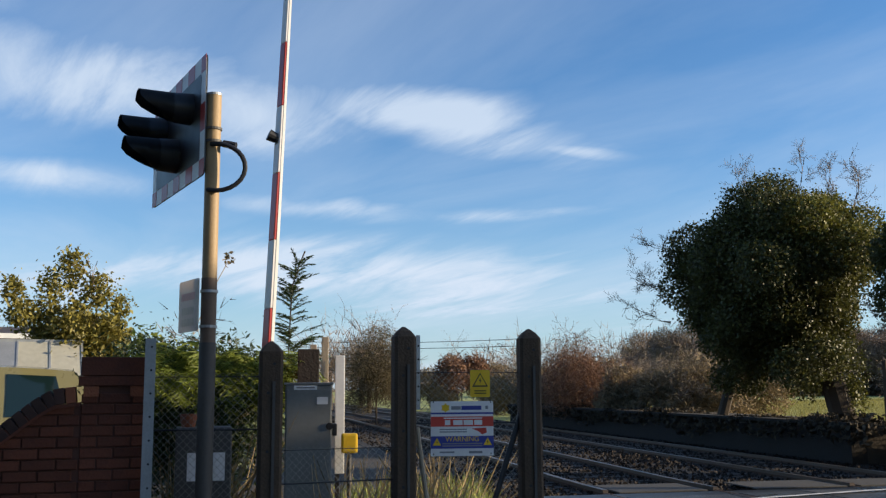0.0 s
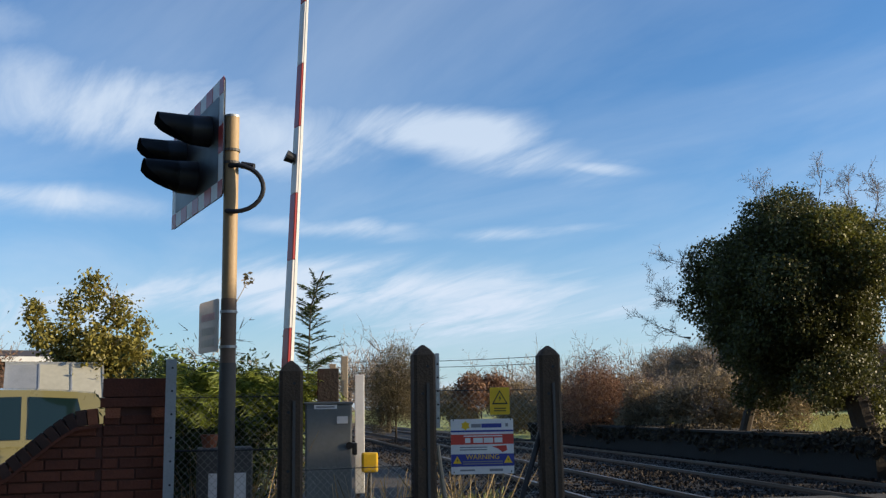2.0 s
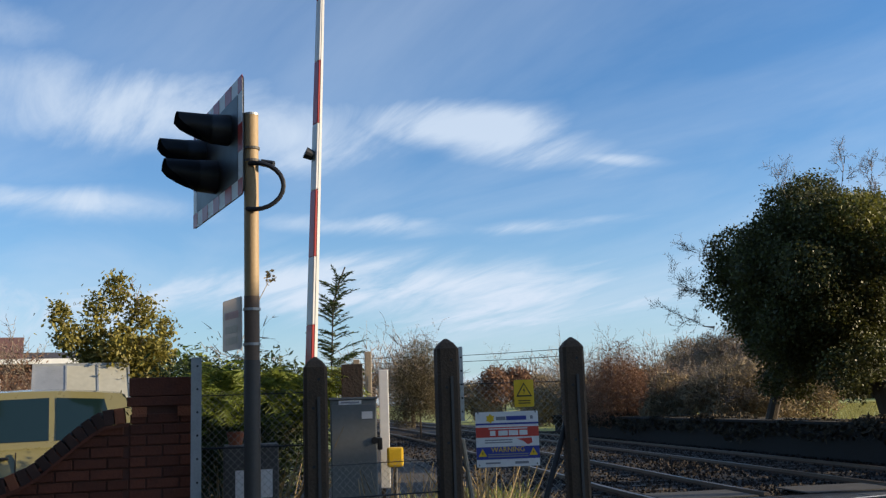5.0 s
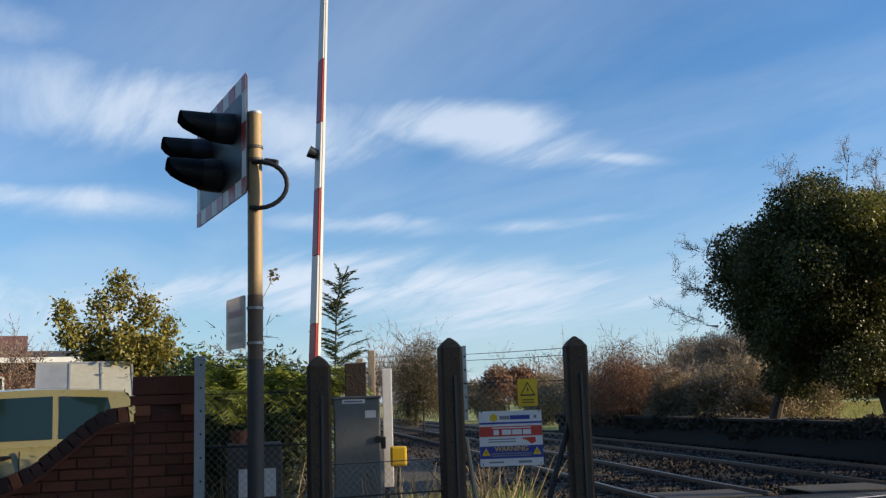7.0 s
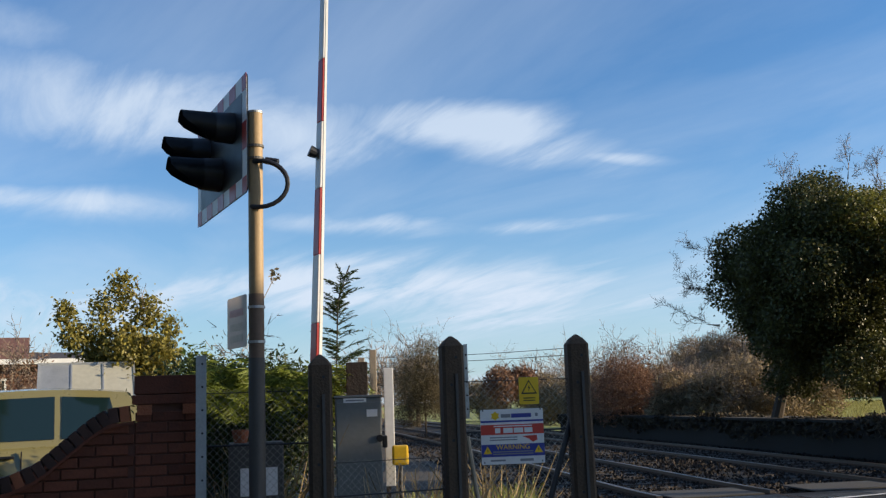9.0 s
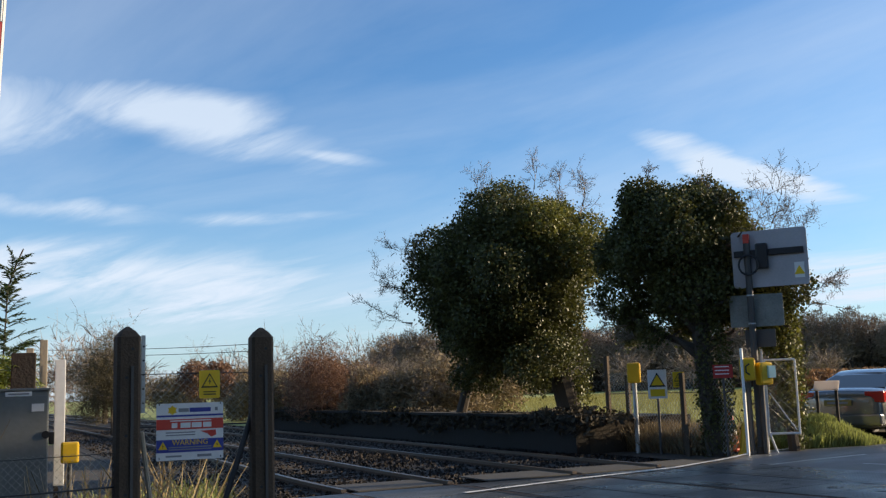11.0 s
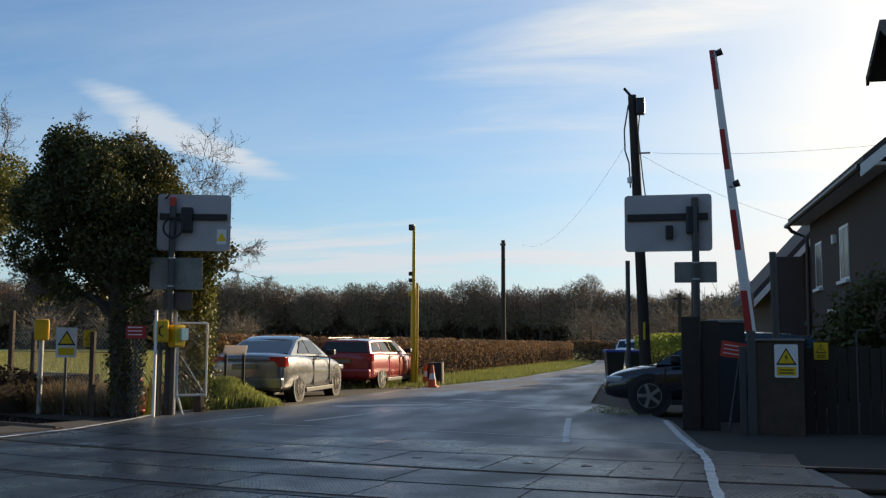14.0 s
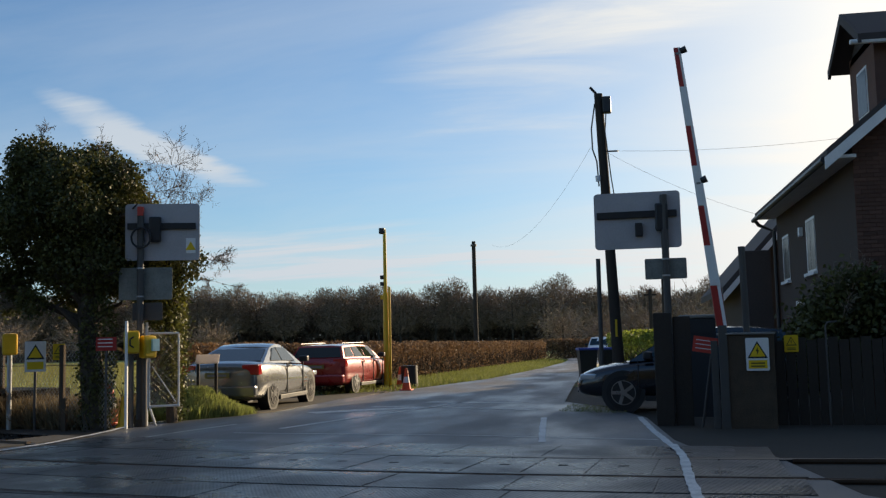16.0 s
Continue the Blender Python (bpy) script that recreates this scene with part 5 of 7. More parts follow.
gbox = thing("meter_box", -7.53, 2.70, GZ, "dark grey steel equipment box with two white labels", "equipment box", 71)
part("body", abox(-0.21, 0.21, 0, 0.35, 0, 1.12, 0.015), GREY_POLE, gbox)
for x in (-0.075, 0.115):
    part("label", plate(bmesh.new(), x - 0.045, x + 0.045, 0.72, 0.93, -0.006, -0.001), PAINT_WHITE, gbox, "white label")
pot = thing("plant_pot", -7.66, 2.62, 1.02, "terracotta pot on the equipment box", "pot", 0)
part("pot", arod((0, 0, 0), (0, 0, 0.10), 0.05, 0.07, 14), BRICK_PALE, pot)

ang = thing("angle_post", -7.0, 2.11, GZ, "galvanised pierced steel angle post", "fence post", 72)
part("front_leg", abox(-0.036, 0.036, -0.004, 0.004, 0, 1.76), GALV, ang)
part("side_leg", abox(-0.036, -0.028, 0.004, 0.07, 0, 1.76), GALV, ang)
for k in range(9):
    part("hole", arod((0.008, -0.0055, 1.70 - 0.16 * k), (0.008, -0.002, 1.70 - 0.16 * k), 0.008, n=8), PAINT_BLACK, ang)

# ---- brick garden wall with its pier ----
pier = thing("brick_pier", -7.245, 1.935, GZ, "dark red brick gate pier with a corbelled cap", "pier", 74)
part("core", abox(-0.20, 0.20, 0.012, 0.43, 0, 1.48), MORTAR, pier)
brick_me = {}


def brick(parent, x0, x1, z0, z1, y0, y1, material=None):
    key = (round(x1 - x0, 3), round(z1 - z0, 3), round(y1 - y0, 3), material)
    if key not in brick_me:
        me = bpy.data.meshes.new("brick")
        bm = abox(-(x1 - x0) / 2, (x1 - x0) / 2, -(y1 - y0) / 2, (y1 - y0) / 2, -(z1 - z0) / 2, (z1 - z0) / 2)
        bmesh.ops.bevel(bm, geom=bm.edges[:], offset=0.004, segments=1, affect="EDGES")
        bm.to_mesh(me)
        bm.free()
        me.materials.append(material or BRICK)
        brick_me[key] = me
    ob = new("brick", brick_me[key])
    ob.parent = parent
    ob.matrix_basis = pose((x0 + x1) / 2, (y0 + y1) / 2, (z0 + z1) / 2)
    return ob


def brick_face(parent, x0, x1, z0, z1, y0, depth, limit=None, material=None):
    row, z = 0, z0
    while z + 0.065 <= z1 + 0.001:
        x = x0 - (0.11 if row % 2 else 0.0)
        while x < x1 - 0.02:
            a, b = max(x, x0), min(x + 0.215, x1)
            if b - a > 0.03 and (limit is None or z + 0.065 < limit((a + b) / 2)):
                brick(parent, a, b, z, z + 0.065, y0, y0 + depth, material)
            x += 0.225
        z += 0.075
        row += 1


brick_face(pier, -0.212, 0.212, 0.04, 1.40, 0.0, 0.05)
part("cap_course", abox(-0.235, 0.235, -0.022, 0.46, 1.435, 1.50, 0.004), BRICK, pier)
part("cap_slab", abox(-0.222, 0.222, -0.012, 0.45, 1.505, 1.635, 0.006), BRICK, pier)
# corbels take the orange brick colour to stand for sunlight on them
for x in (-0.15, 0.16):
    part("corbel", abox(x - 0.05, x + 0.05, -0.018, 0.0, 1.36, 1.43), BRICK_PALE, pier)

wall = thing("garden_wall", -7.30, 1.72, GZ, "swooping red brick garden wall with a brick-on-edge coping", "wall", 74)
curve_s, curve_z = [-3.2, -1.0, -0.8, -0.62, -0.45, -0.28, -0.17, 0.0], [0.94, 0.95, 0.98, 1.06, 1.20, 1.34, 1.41, 1.43]
top_at = lambda s: float(np.interp(s, curve_s, curve_z))
outline = [(s, top_at(s) - 0.12) for s in np.linspace(-3.2, 0, 40)]
part("core", prism(bmesh.new(), [(-3.2, 0)] + outline + [(0.05, outline[-1][1]), (0.05, 0)], "y", 0.02, 0.20), MORTAR, wall)
part("tile_course", prism(bmesh.new(), [(s, z - 0.012) for s, z in outline] + [(s, z + 0.012) for s, z in outline[::-1]], "y", -0.03, 0.24), BRICK, wall)
brick_face(wall, -1.6, 0.0, 0.04, 1.4, 0.0, 0.04, lambda s: top_at(s) - 0.055)
s = -2.4
while s < -0.03:
    z = top_at(s)
    sl = (top_at(s + 0.04) - top_at(s - 0.04)) / 0.08
    ob = brick(wall, -0.033, 0.033, -0.055, 0.055, -0.11, 0.11, BRICK_PALE if rng.random() < 0.2 else BRICK_DARK)
    ob.matrix_basis = pose(s, 0.105, z - 0.052, 0, -math.degrees(math.atan(sl)), 0)
    s += 0.075 * math.cos(math.atan(sl))

# ---- garden plants behind the fence ----
r3 = np.random.default_rng(300)
bush(301, "bush", -14.64, 3.33, crown_lumps(r3, (0, 0, 2.0), (0.62, 0.62, 0.75), 14, 0.26) + [(0.1, -0.85, 2.75, 0.14, 0.14, 0.2), (-0.05, -0.05, 3.1, 0.16, 0.16, 0.3), (0, 0.3, 2.8, 0.2, 0.2, 0.25), (0, -0.35, 2.75, 0.15, 0.15, 0.35), (0.0, 0.62, 2.6, 0.13, 0.13, 0.2), (0, -0.7, 2.45, 0.2, 0.2, 0.2), (0, 0.0, 1.4, 0.8, 0.8, 0.7)], 27000, 0.034, HOLLY, "yellow-variegated evergreen shrub behind the parked car", 3, 0.55, 0.6)
# conifer hedge core in the dark leaf colour stands for shade below the sprays
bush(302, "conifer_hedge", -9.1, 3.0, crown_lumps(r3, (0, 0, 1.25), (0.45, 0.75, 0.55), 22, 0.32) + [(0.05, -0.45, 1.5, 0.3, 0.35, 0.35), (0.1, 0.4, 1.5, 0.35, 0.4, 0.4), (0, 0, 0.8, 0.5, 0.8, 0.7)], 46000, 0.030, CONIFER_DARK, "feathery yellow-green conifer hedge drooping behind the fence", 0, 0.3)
bush(303, "bush", -12.2, 3.7, crown_lumps(r3, (0, 0, 1.7), (0.3, 0.35, 0.4), 8, 0.16), 900, 0.05, CONIFER, "small blue-green shrub tip behind the hedge", 4, 0.4, 0.5)
bush(304, "bush", -20, 2.2, crown_lumps(r3, (0, 0, 1.6), (1.2, 1.4, 0.9), 10, 0.5), 1500, 0.05, RUST_BUSH, "leafless russet shrub in the garden", 30, 0.3, 1.0)


def fronds(rng, roots, dirs, length, droop, size, per=16):
    """Feathery sprays: leaflets in a flat fan along arching shoots that bend by droop."""
    st, en = [], []
    for p, d in zip(roots, dirs):
        p, d = Vector(p), Vector(d).normalized()
        ln = length * rng.uniform(0.55, 1.15)
        flat = d.cross(Vector((0, 0, 1)))
        flat = (flat if flat.length > 0.05 else Vector((1, 0, 0))).normalized()
        for k in range(per):
            u = k / per
            q = p + d * (ln / per)
            d = (d + Vector((0, 0, -droop / per))).normalized()
            w = size * (0.35 + 1.3 * math.sin(math.pi * min(1.0, 0.12 + u * 0.86)))
            st.append(p), en.append(q)
            for sgn in (1, -1):
                e = (flat * sgn + d * 0.75 + Vector((0, 0, rng.normal() * 0.35 - 0.15))).normalized() * w * rng.uniform(0.7, 1.25)
                st.append(q), en.append(q + e)
            p = q
    return twigs(rng, np.array([tuple(v) for v in st]), np.array([tuple(v) for v in en]), 0.0065)


ley = thing("conifer", -10.03, 4.50, GZ, "slender young dark green conifer with a drooping leader", "tree")
part("stem", pipe(bmesh.new(), [(0, 0, 0), (0, 0.0, 1.6), (0.02, 0.03, 2.5), (0.05, 0.10, 2.75), (0.06, 0.16, 2.9)], 0.008), BARK, ley)
lr, ld = [], []
for k in range(120):
    z = 0.5 + 2.2 * (k / 120) ** 0.8 + r3.normal() * 0.05
    a = r3.uniform(0, 6.28)
    lr.append((0.02, 0.03 + 0.03 * (z > 2.5), z))
    w = 1.0 if z < 2.2 else 0.7
    ld.append((math.cos(a) * w, math.sin(a) * w, 0.55))
long_f = fronds(r3, lr[:70], ld[:70], 0.40, 0.3, 0.06)
mesh_part("foliage", long_f, CONIFER_DARK, ley)
mesh_part("upper_foliage", fronds(r3, lr[70:] + [(0.05, 0.1, 2.72)] * 3, ld[70:] + [(0.1, 0.5, 0.7), (0.0, 0.6, 0.3), (0, -0.3, 0.8)], 0.27, 0.5, 0.035), CONIFER_DARK, ley)

# outer sprays of the hedge, sunlight painted in as the brighter leaf colour
sprays = bpy.data.objects["conifer_hedge"]
hr, hd = [], []
for k in range(520):
    hr.append((r3.uniform(-0.35, 0.45), r3.uniform(-0.45, 0.85), 1.38 + r3.uniform(0, 0.34)))
    hd.append((r3.uniform(0.4, 1.0), r3.normal() * 0.45, r3.uniform(-0.1, 0.45)))
mesh_part("drooping_sprays", fronds(r3, hr, hd, 0.5, 1.2, 0.07), CONIFER, sprays, "drooping sprays coloured bright yellow-green as sunlit")["kind"] = "stuff"

brier = thing("bramble_stem", -9.2, 3.05, GZ, "long arching bramble stem with a dry tip", "stem")
part("stem", pipe(bmesh.new(), [(0, 0, 1.5), (0.02, 0.12, 1.95), (0.05, 0.28, 2.35), (0.06, 0.42, 2.62)], 0.004, 5), TIMBER_PALE, brier)
mesh_part("dry_tip", leaves(r3, r3.normal(size=(30, 3)) * 0.03 + (0.06, 0.42, 2.64), 0.022), STRAW, brier)
st, en = spray(r3, (-9.1, 3.2, 1.75), 16, 0.6, 0.9)
tagged(mesh_part("bare_twig_tangle", twigs(r3, st, en, 0.004), TWIG), "bare twigs rising from the hedge", "twigs", kind="stuff")

shed = thing("garden_shed", -13.8, 2.65, GZ, "garden lean-to with pale translucent roof panels", "shed", 80)
part("walls", abox(-0.58, 0.60, 0.1, 1.4, 0, 1.62), TIMBER, shed)
for k, (x0, x1) in enumerate(((-0.60, -0.20), (-0.19, 0.20), (0.21, 0.60))):
    bm = prism(bmesh.new(), [(0.0, 1.6), (0.5, 2.06), (0.52, 2.04), (0.02, 1.58)], "x", x0, x1)
    part("roof_panel", bm, SHED_PANEL if k else GALV, shed, "pale cream roof panel" if k else "grey roof panel")
for x in (-0.605, -0.195, 0.205, 0.605):
    part("glazing_bar", prism(bmesh.new(), [(-0.01, 1.60), (0.5, 2.075), (0.52, 2.06), (0.01, 1.58)], "x", x - 0.012, x + 0.012), GALV, shed)
part("ridge_bar", abox(-0.62, 0.62, 0.49, 0.53, 2.05, 2.085), GALV, shed)

bung = thing("bungalow", -43, 3.0, GZ, "brick bungalow with a brown tiled roof and white fascia", "house", 82)
part("wall", abox(-9, 5.2, 0.0, 7, 0, 3.45), BRICK_HOUSE, bung)
part("roof", prism(bmesh.new(), [(-0.6, 3.62), (3.5, 4.75), (7.6, 3.62)], "x", -9.4, 3.0), ROOF_RED, bung)
part("lower_roof", prism(bmesh.new(), [(-0.6, 3.60), (3.5, 4.1), (7.6, 3.60)], "x", 3.0, 5.8), ROOF_TILE, bung)
part("fascia", abox(-9.4, 5.8, -0.66, -0.6, 3.42, 3.62), PAINT_WHITE, bung, "white painted fascia board")
for x in (-6.0, -2.0, 1.5):
    w = part("window", abox(x - 0.7, x + 0.7, -0.03, 0.02, 1.6, 2.9), PAINT_WHITE, bung)
    part("pane", abox(x - 0.62, x + 0.62, -0.04, -0.025, 1.68, 2.82), GLASS_DARK, w)


# ---- parked cars ----
def car(x, y, turn, spec, paint, label, wheel_style=5):
    """A parked car from its side outline: stations of the lower body, then the cabin's base and roof lines. Forward is +x."""
    L, W, H = spec["size"]
    c = thing("car", x, y, spec.get("z", 0.0), label, "car", turn, "parked cars")
    hw = W / 2
    bm = bmesh.new()
    rows = []
    for px, zb, zt, k in spec["body"]:
        h = hw * k
        sec = [(0.0, zb), (h * 0.80, zb), (h * 0.955, zb + 0.07), (h, zb + (zt - zb) * 0.42), (h * 0.99, zb + (zt - zb) * 0.68), (h * 0.955, zt - 0.075), (h * 0.90, zt - 0.02), (h * 0.55, zt + 0.012), (0.0, zt + 0.02)]
        rows.append([bm.verts.new((px, a, b)) for a, b in sec] + [bm.verts.new((px, -a, b)) for a, b in sec[-2:0:-1]])
    m = len(rows[0])
    for a, b in zip(rows[:-1], rows[1:]):
        for i in range(m):
            j = (i + 1) % m
            bm.faces.new((a[i], a[j], b[j], b[i]))
    bm.faces.new(rows[0][::-1])
    bm.faces.new(rows[-1])
    bmesh.ops.recalc_face_normals(bm, faces=bm.faces[:])
    body = part("body", bm, paint, c, smooth=True)
    body.data.shade_smooth()
    rounding = body.modifiers.new("rounding", "SUBSURF")
    rounding.levels = rounding.render_levels = 2
    # cabin
    cab = spec["cabin"]  # (x base, z base, x roof, z roof) rear to front, with half widths
    lean = spec.get("lean", 0.06)
    wb, wr = hw * 0.875, hw * spec.get("roof_w", 0.66)
    bx0, bx1, rx0, rx1, zb0, zb1, zr0, zr1 = cab
    base = [(bx0, zb0), (bx0 * 0.5 + bx1 * 0.5, (zb0 + zb1) / 2), (bx1, zb1)]

    def ring(u):
        """Base and roof places along the cabin, u from rear 0 to front 1."""
        rz = zr0 + (zr1 - zr0) * u + spec.get("arch", 0.05) * math.sin(math.pi * u)
        return Vector((bx0 + (bx1 - bx0) * u, wb, zb0 + (zb1 - zb0) * u - 0.02)), Vector((rx0 + (rx1 - rx0) * u, wr, rz))

    bm = bmesh.new()
    us = [0, 0.2, 0.4, 0.6, 0.8, 1]
    rws = []
    for u in us:
        b, r = ring(u)
        mid = b.lerp(r, 0.55) + Vector((0, 0.004, 0))
        rws.append([bm.verts.new(b), bm.verts.new(mid), bm.verts.new(r), bm.verts.new((r.x, r.y * 0.5, r.z + 0.025)), bm.verts.new((r.x, -r.y * 0.5, r.z + 0.025)), bm.verts.new((r.x, -r.y, r.z)), bm.verts.new((mid.x, -mid.y, mid.z)), bm.verts.new((b.x, -b.y, b.z))])
    for a, b in zip(rws[:-1], rws[1:]):
        for i in range(7):
            bm.faces.new((a[i], a[i + 1], b[i + 1], b[i]))
    bm.faces.new(rws[0])
    bm.faces.new(rws[-1])
    bmesh.ops.recalc_face_normals(bm, faces=bm.faces[:])
    cabin = part("cabin", bm, paint, c, smooth=True)

    def pane(name, corners, parent):
        bm = bmesh.new()
        vs = [bm.verts.new(v) for v in corners]
        bm.faces.new(vs)
        bmesh.ops.recalc_face_normals(bm, faces=bm.faces[:])
        r = bmesh.ops.extrude_face_region(bm, geom=bm.faces[:])
        n = (Vector(corners[1]) - Vector(corners[0])).cross(Vector(corners[2]) - Vector(corners[0])).normalized()
        bmesh.ops.translate(bm, verts=[v for v in r["geom"] if isinstance(v, bmesh.types.BMVert)], vec=n * 0.006)
        bmesh.ops.recalc_face_normals(bm, faces=bm.faces[:])
        return part(name, bm, GLASS_DARK, parent, "dark reflective glass")

    for sgn in (1, -1):
        for u0, u1 in spec["windows"]:
            def edge(u):
                """Base and roof ends of a window edge; inner pillars stand nearly upright."""
                b, r = ring(u)
                if 0.2 < u < 0.85:
                    px = b.lerp(r, 0.35).x
                    b = ring(min(max((px + lean - bx0) / (bx1 - bx0), 0), 1))[0]
                    r = ring(min(max((px - lean - rx0) / (rx1 - rx0), 0), 1))[1]
                return b, r
            b0, r0 = edge(u0)
            b1, r1 = edge(u1)
            def at(b, r, f):
                p = b.lerp(r, f) + Vector((0, 0.012, 0))
                return Vector((p.x, p.y * sgn, p.z))
            lo, hi = 0.14, 0.88
            pane("side_window", [at(b0, r0, lo), at(b1, r1, lo), at(b1, r1, hi), at(b0, r0, hi)], cabin)
    for u, nm, out in ((0, "rear_window", -1), (1, "windscreen", 1)):
        b, r = ring(u)
        cs = [b.lerp(r, 0.1), b.lerp(r, 0.9)]
        o = Vector((out * 0.012, 0, 0.006))
        k = 0.9
        pane(nm, [Vector((cs[0].x, cs[0].y * k, cs[0].z)) + o, Vector((cs[0].x, -cs[0].y * k, cs[0].z)) + o, Vector((cs[1].x, -cs[1].y * k, cs[1].z)) + o, Vector((cs[1].x, cs[1].y * k, cs[1].z)) + o], cabin)
    # wheels
    rw = spec["wheel"]
    for wx in spec["axles"]:
        for sgn in (1, -1):
            yo = hw * 0.955 * sgn
            part("wheel_arch", arod((wx, yo - 0.22 * sgn, rw + 0.01), (wx, yo + 0.008 * sgn, rw + 0.01), rw * 1.17, n=28), DARK_TRIM, body, "dark wheel arch")
            bm = arod((wx, yo - 0.19 * sgn, rw), (wx, yo + 0.014 * sgn, rw), rw, n=32)
            bmesh.ops.bevel(bm, geom=[e for e in bm.edges if len(e.link_faces) == 2 and e.calc_face_angle(0) > 1.0], offset=0.03, segments=2, affect="EDGES")
            wheel = part("wheel", bm, TYRE, c, "black tyre with an alloy rim", True)
            part("rim_dish", arod((wx, yo + 0.008 * sgn, rw), (wx, yo + 0.018 * sgn, rw), rw * 0.64, n=28), PAINT_BLACK, wheel)
            bm = bmesh.new()
            for k in range(wheel_style):
                a = 2 * math.pi * k / wheel_style + 0.3
                mm = Matrix.Translation((wx, yo + 0.022 * sgn, rw)) @ Matrix.Rotation(a, 4, "Y")
                box(bm, -0.15 / wheel_style, 0.15 / wheel_style, -0.007, 0.007, 0.02, rw * 0.63, m=mm)
            rod(bm, (wx, yo + 0.012 * sgn, rw), (wx, yo + 0.032 * sgn, rw), 0.055, n=14)
            part("spoke_star", bm, spec.get("rim", ALLOY), wheel)
            bm = arod((wx, yo + 0.012 * sgn, rw), (wx, yo + 0.026 * sgn, rw), rw * 0.66, n=28, caps=False)
            bmesh.ops.solidify(bm, geom=bm.faces[:], thickness=0.012)
            part("rim", bm, spec.get("rim", ALLOY), wheel)
    # lamps, plates, mirrors, handles, sills
    xr, xf = spec["body"][0][0], spec["body"][-1][0]
    zl, zf = spec["lamp_z"]
    for sgn in (1, -1):
        part("rear_lamp", abox(xr + 0.03, xr + 0.24, sgn * hw * 0.55, sgn * hw * 0.955, zl - spec["lamp_h"] / 2, zl + spec["lamp_h"] / 2, 0.02), LAMP_RED, body, "red tail lamp")
        part("headlamp", abox(xf - 0.40, xf - 0.10, sgn * hw * 0.52, sgn * hw * 0.905, zf - 0.06, zf + 0.05, 0.03), LAMP_CLEAR, body, "clear headlamp")
        part("mirror", abox(bx1 - 0.42, bx1 - 0.26, sgn * hw * 0.95, sgn * (hw + 0.16), zb1 + 0.02, zb1 + 0.15, 0.03), DARK_TRIM, body, "dark door mirror")
        part("sill", abox(spec["axles"][0] + rw * 1.15, spec["axles"][1] - rw * 1.15, sgn * hw * 0.93, sgn * (hw + 0.004), 0.18, 0.27, 0.01), DARK_TRIM, body)
        for hx in spec.get("handles", (0.0,)):
            part("door_handle", abox(hx, hx + 0.18, sgn * hw * 0.98, sgn * (hw + 0.02), zb0 - 0.12, zb0 - 0.09, 0.008), paint if spec.get("painted", True) else DARK_TRIM, body)
        for hx in spec.get("seams", ()):
            part("door_seam", abox(hx, hx + 0.012, sgn * hw * 0.97, sgn * (hw + 0.003), 0.3, zb0 - 0.05), DARK_TRIM, body)
    part("rear_bumper", abox(xr - 0.05, xr + 0.14, -hw * 0.9, hw * 0.9, 0.30, 0.52, 0.04), paint, body)
    part("number_plate", abox(xr - 0.058, xr - 0.045, -0.26, 0.26, zl - 0.16, zl - 0.05), PLATE_YELLOW, body, "yellow plate with a dark bar")
    part("plate_bar", abox(xr - 0.062, xr - 0.059, -0.20, 0.20, zl - 0.125, zl - 0.085), PRINT_GREY, body)
    part("grille", abox(xf - 0.10, xf + 0.006, -hw * 0.34, hw * 0.34, 0.42, 0.54, 0.02), DARK_TRIM, body)
    part("lower_grille", abox(xf - 0.14, xf - 0.02, -hw * 0.55, hw * 0.55, 0.33, 0.40, 0.02), DARK_TRIM, body)
    if spec.get("rails"):
        for sgn in (1, -1):
            part("roof_rail", arod((rx0 + 0.1, sgn * wr * 0.95, zr0 + 0.08), (rx1 - 0.2, sgn * wr * 0.95, zr1 + 0.09), 0.012, n=8), ALLOY, cabin)
    return c


COUPE = dict(rim=ALLOY_DARK, size=(4.58, 1.78, 1.38), wheel=0.33, axles=(-1.33, 1.43), lamp_z=(0.84, 0.66), lamp_h=0.21, arch=0.07, roof_w=0.66,
             body=[(-2.27, 0.30, 0.84, 0.80), (-2.20, 0.22, 0.96, 0.90), (-1.9, 0.20, 1.01, 0.97), (-1.3, 0.19, 1.00, 1.0), (-0.3, 0.18, 0.94, 1.0), (0.7, 0.18, 0.93, 0.99), (1.4, 0.19, 0.88, 0.98), (1.95, 0.22, 0.79, 0.94), (2.2, 0.26, 0.70, 0.86), (2.29, 0.32, 0.60, 0.74)],
             cabin=(-1.75, 0.95, -0.80, 0.15, 0.99, 0.93, 1.28, 1.29), windows=[(0.16, 0.42), (0.45, 0.86)], handles=(-0.35,), seams=(-0.45, 0.75))
ESTATE = dict(size=(4.55, 1.76, 1.46), wheel=0.31, axles=(-1.38, 1.32), lamp_z=(0.84, 0.70), lamp_h=0.22, arch=0.04, roof_w=0.72, rails=True,
              body=[(-2.25, 0.28, 0.88, 0.86), (-2.18, 0.22, 0.95, 0.94), (-1.8, 0.2, 1.0, 0.99), (-0.6, 0.19, 0.96, 1.0), (0.6, 0.19, 0.95, 0.99), (1.3, 0.2, 0.89, 0.98), (1.9, 0.22, 0.80, 0.93), (2.18, 0.26, 0.72, 0.85), (2.27, 0.32, 0.60, 0.75)],
              cabin=(-2.16, 1.02, -1.92, 0.25, 0.96, 0.93, 1.28, 1.29), windows=[(0.05, 0.26), (0.29, 0.58), (0.61, 0.93)], handles=(-0.75, 0.2), seams=(-0.85, 0.1, 1.0))
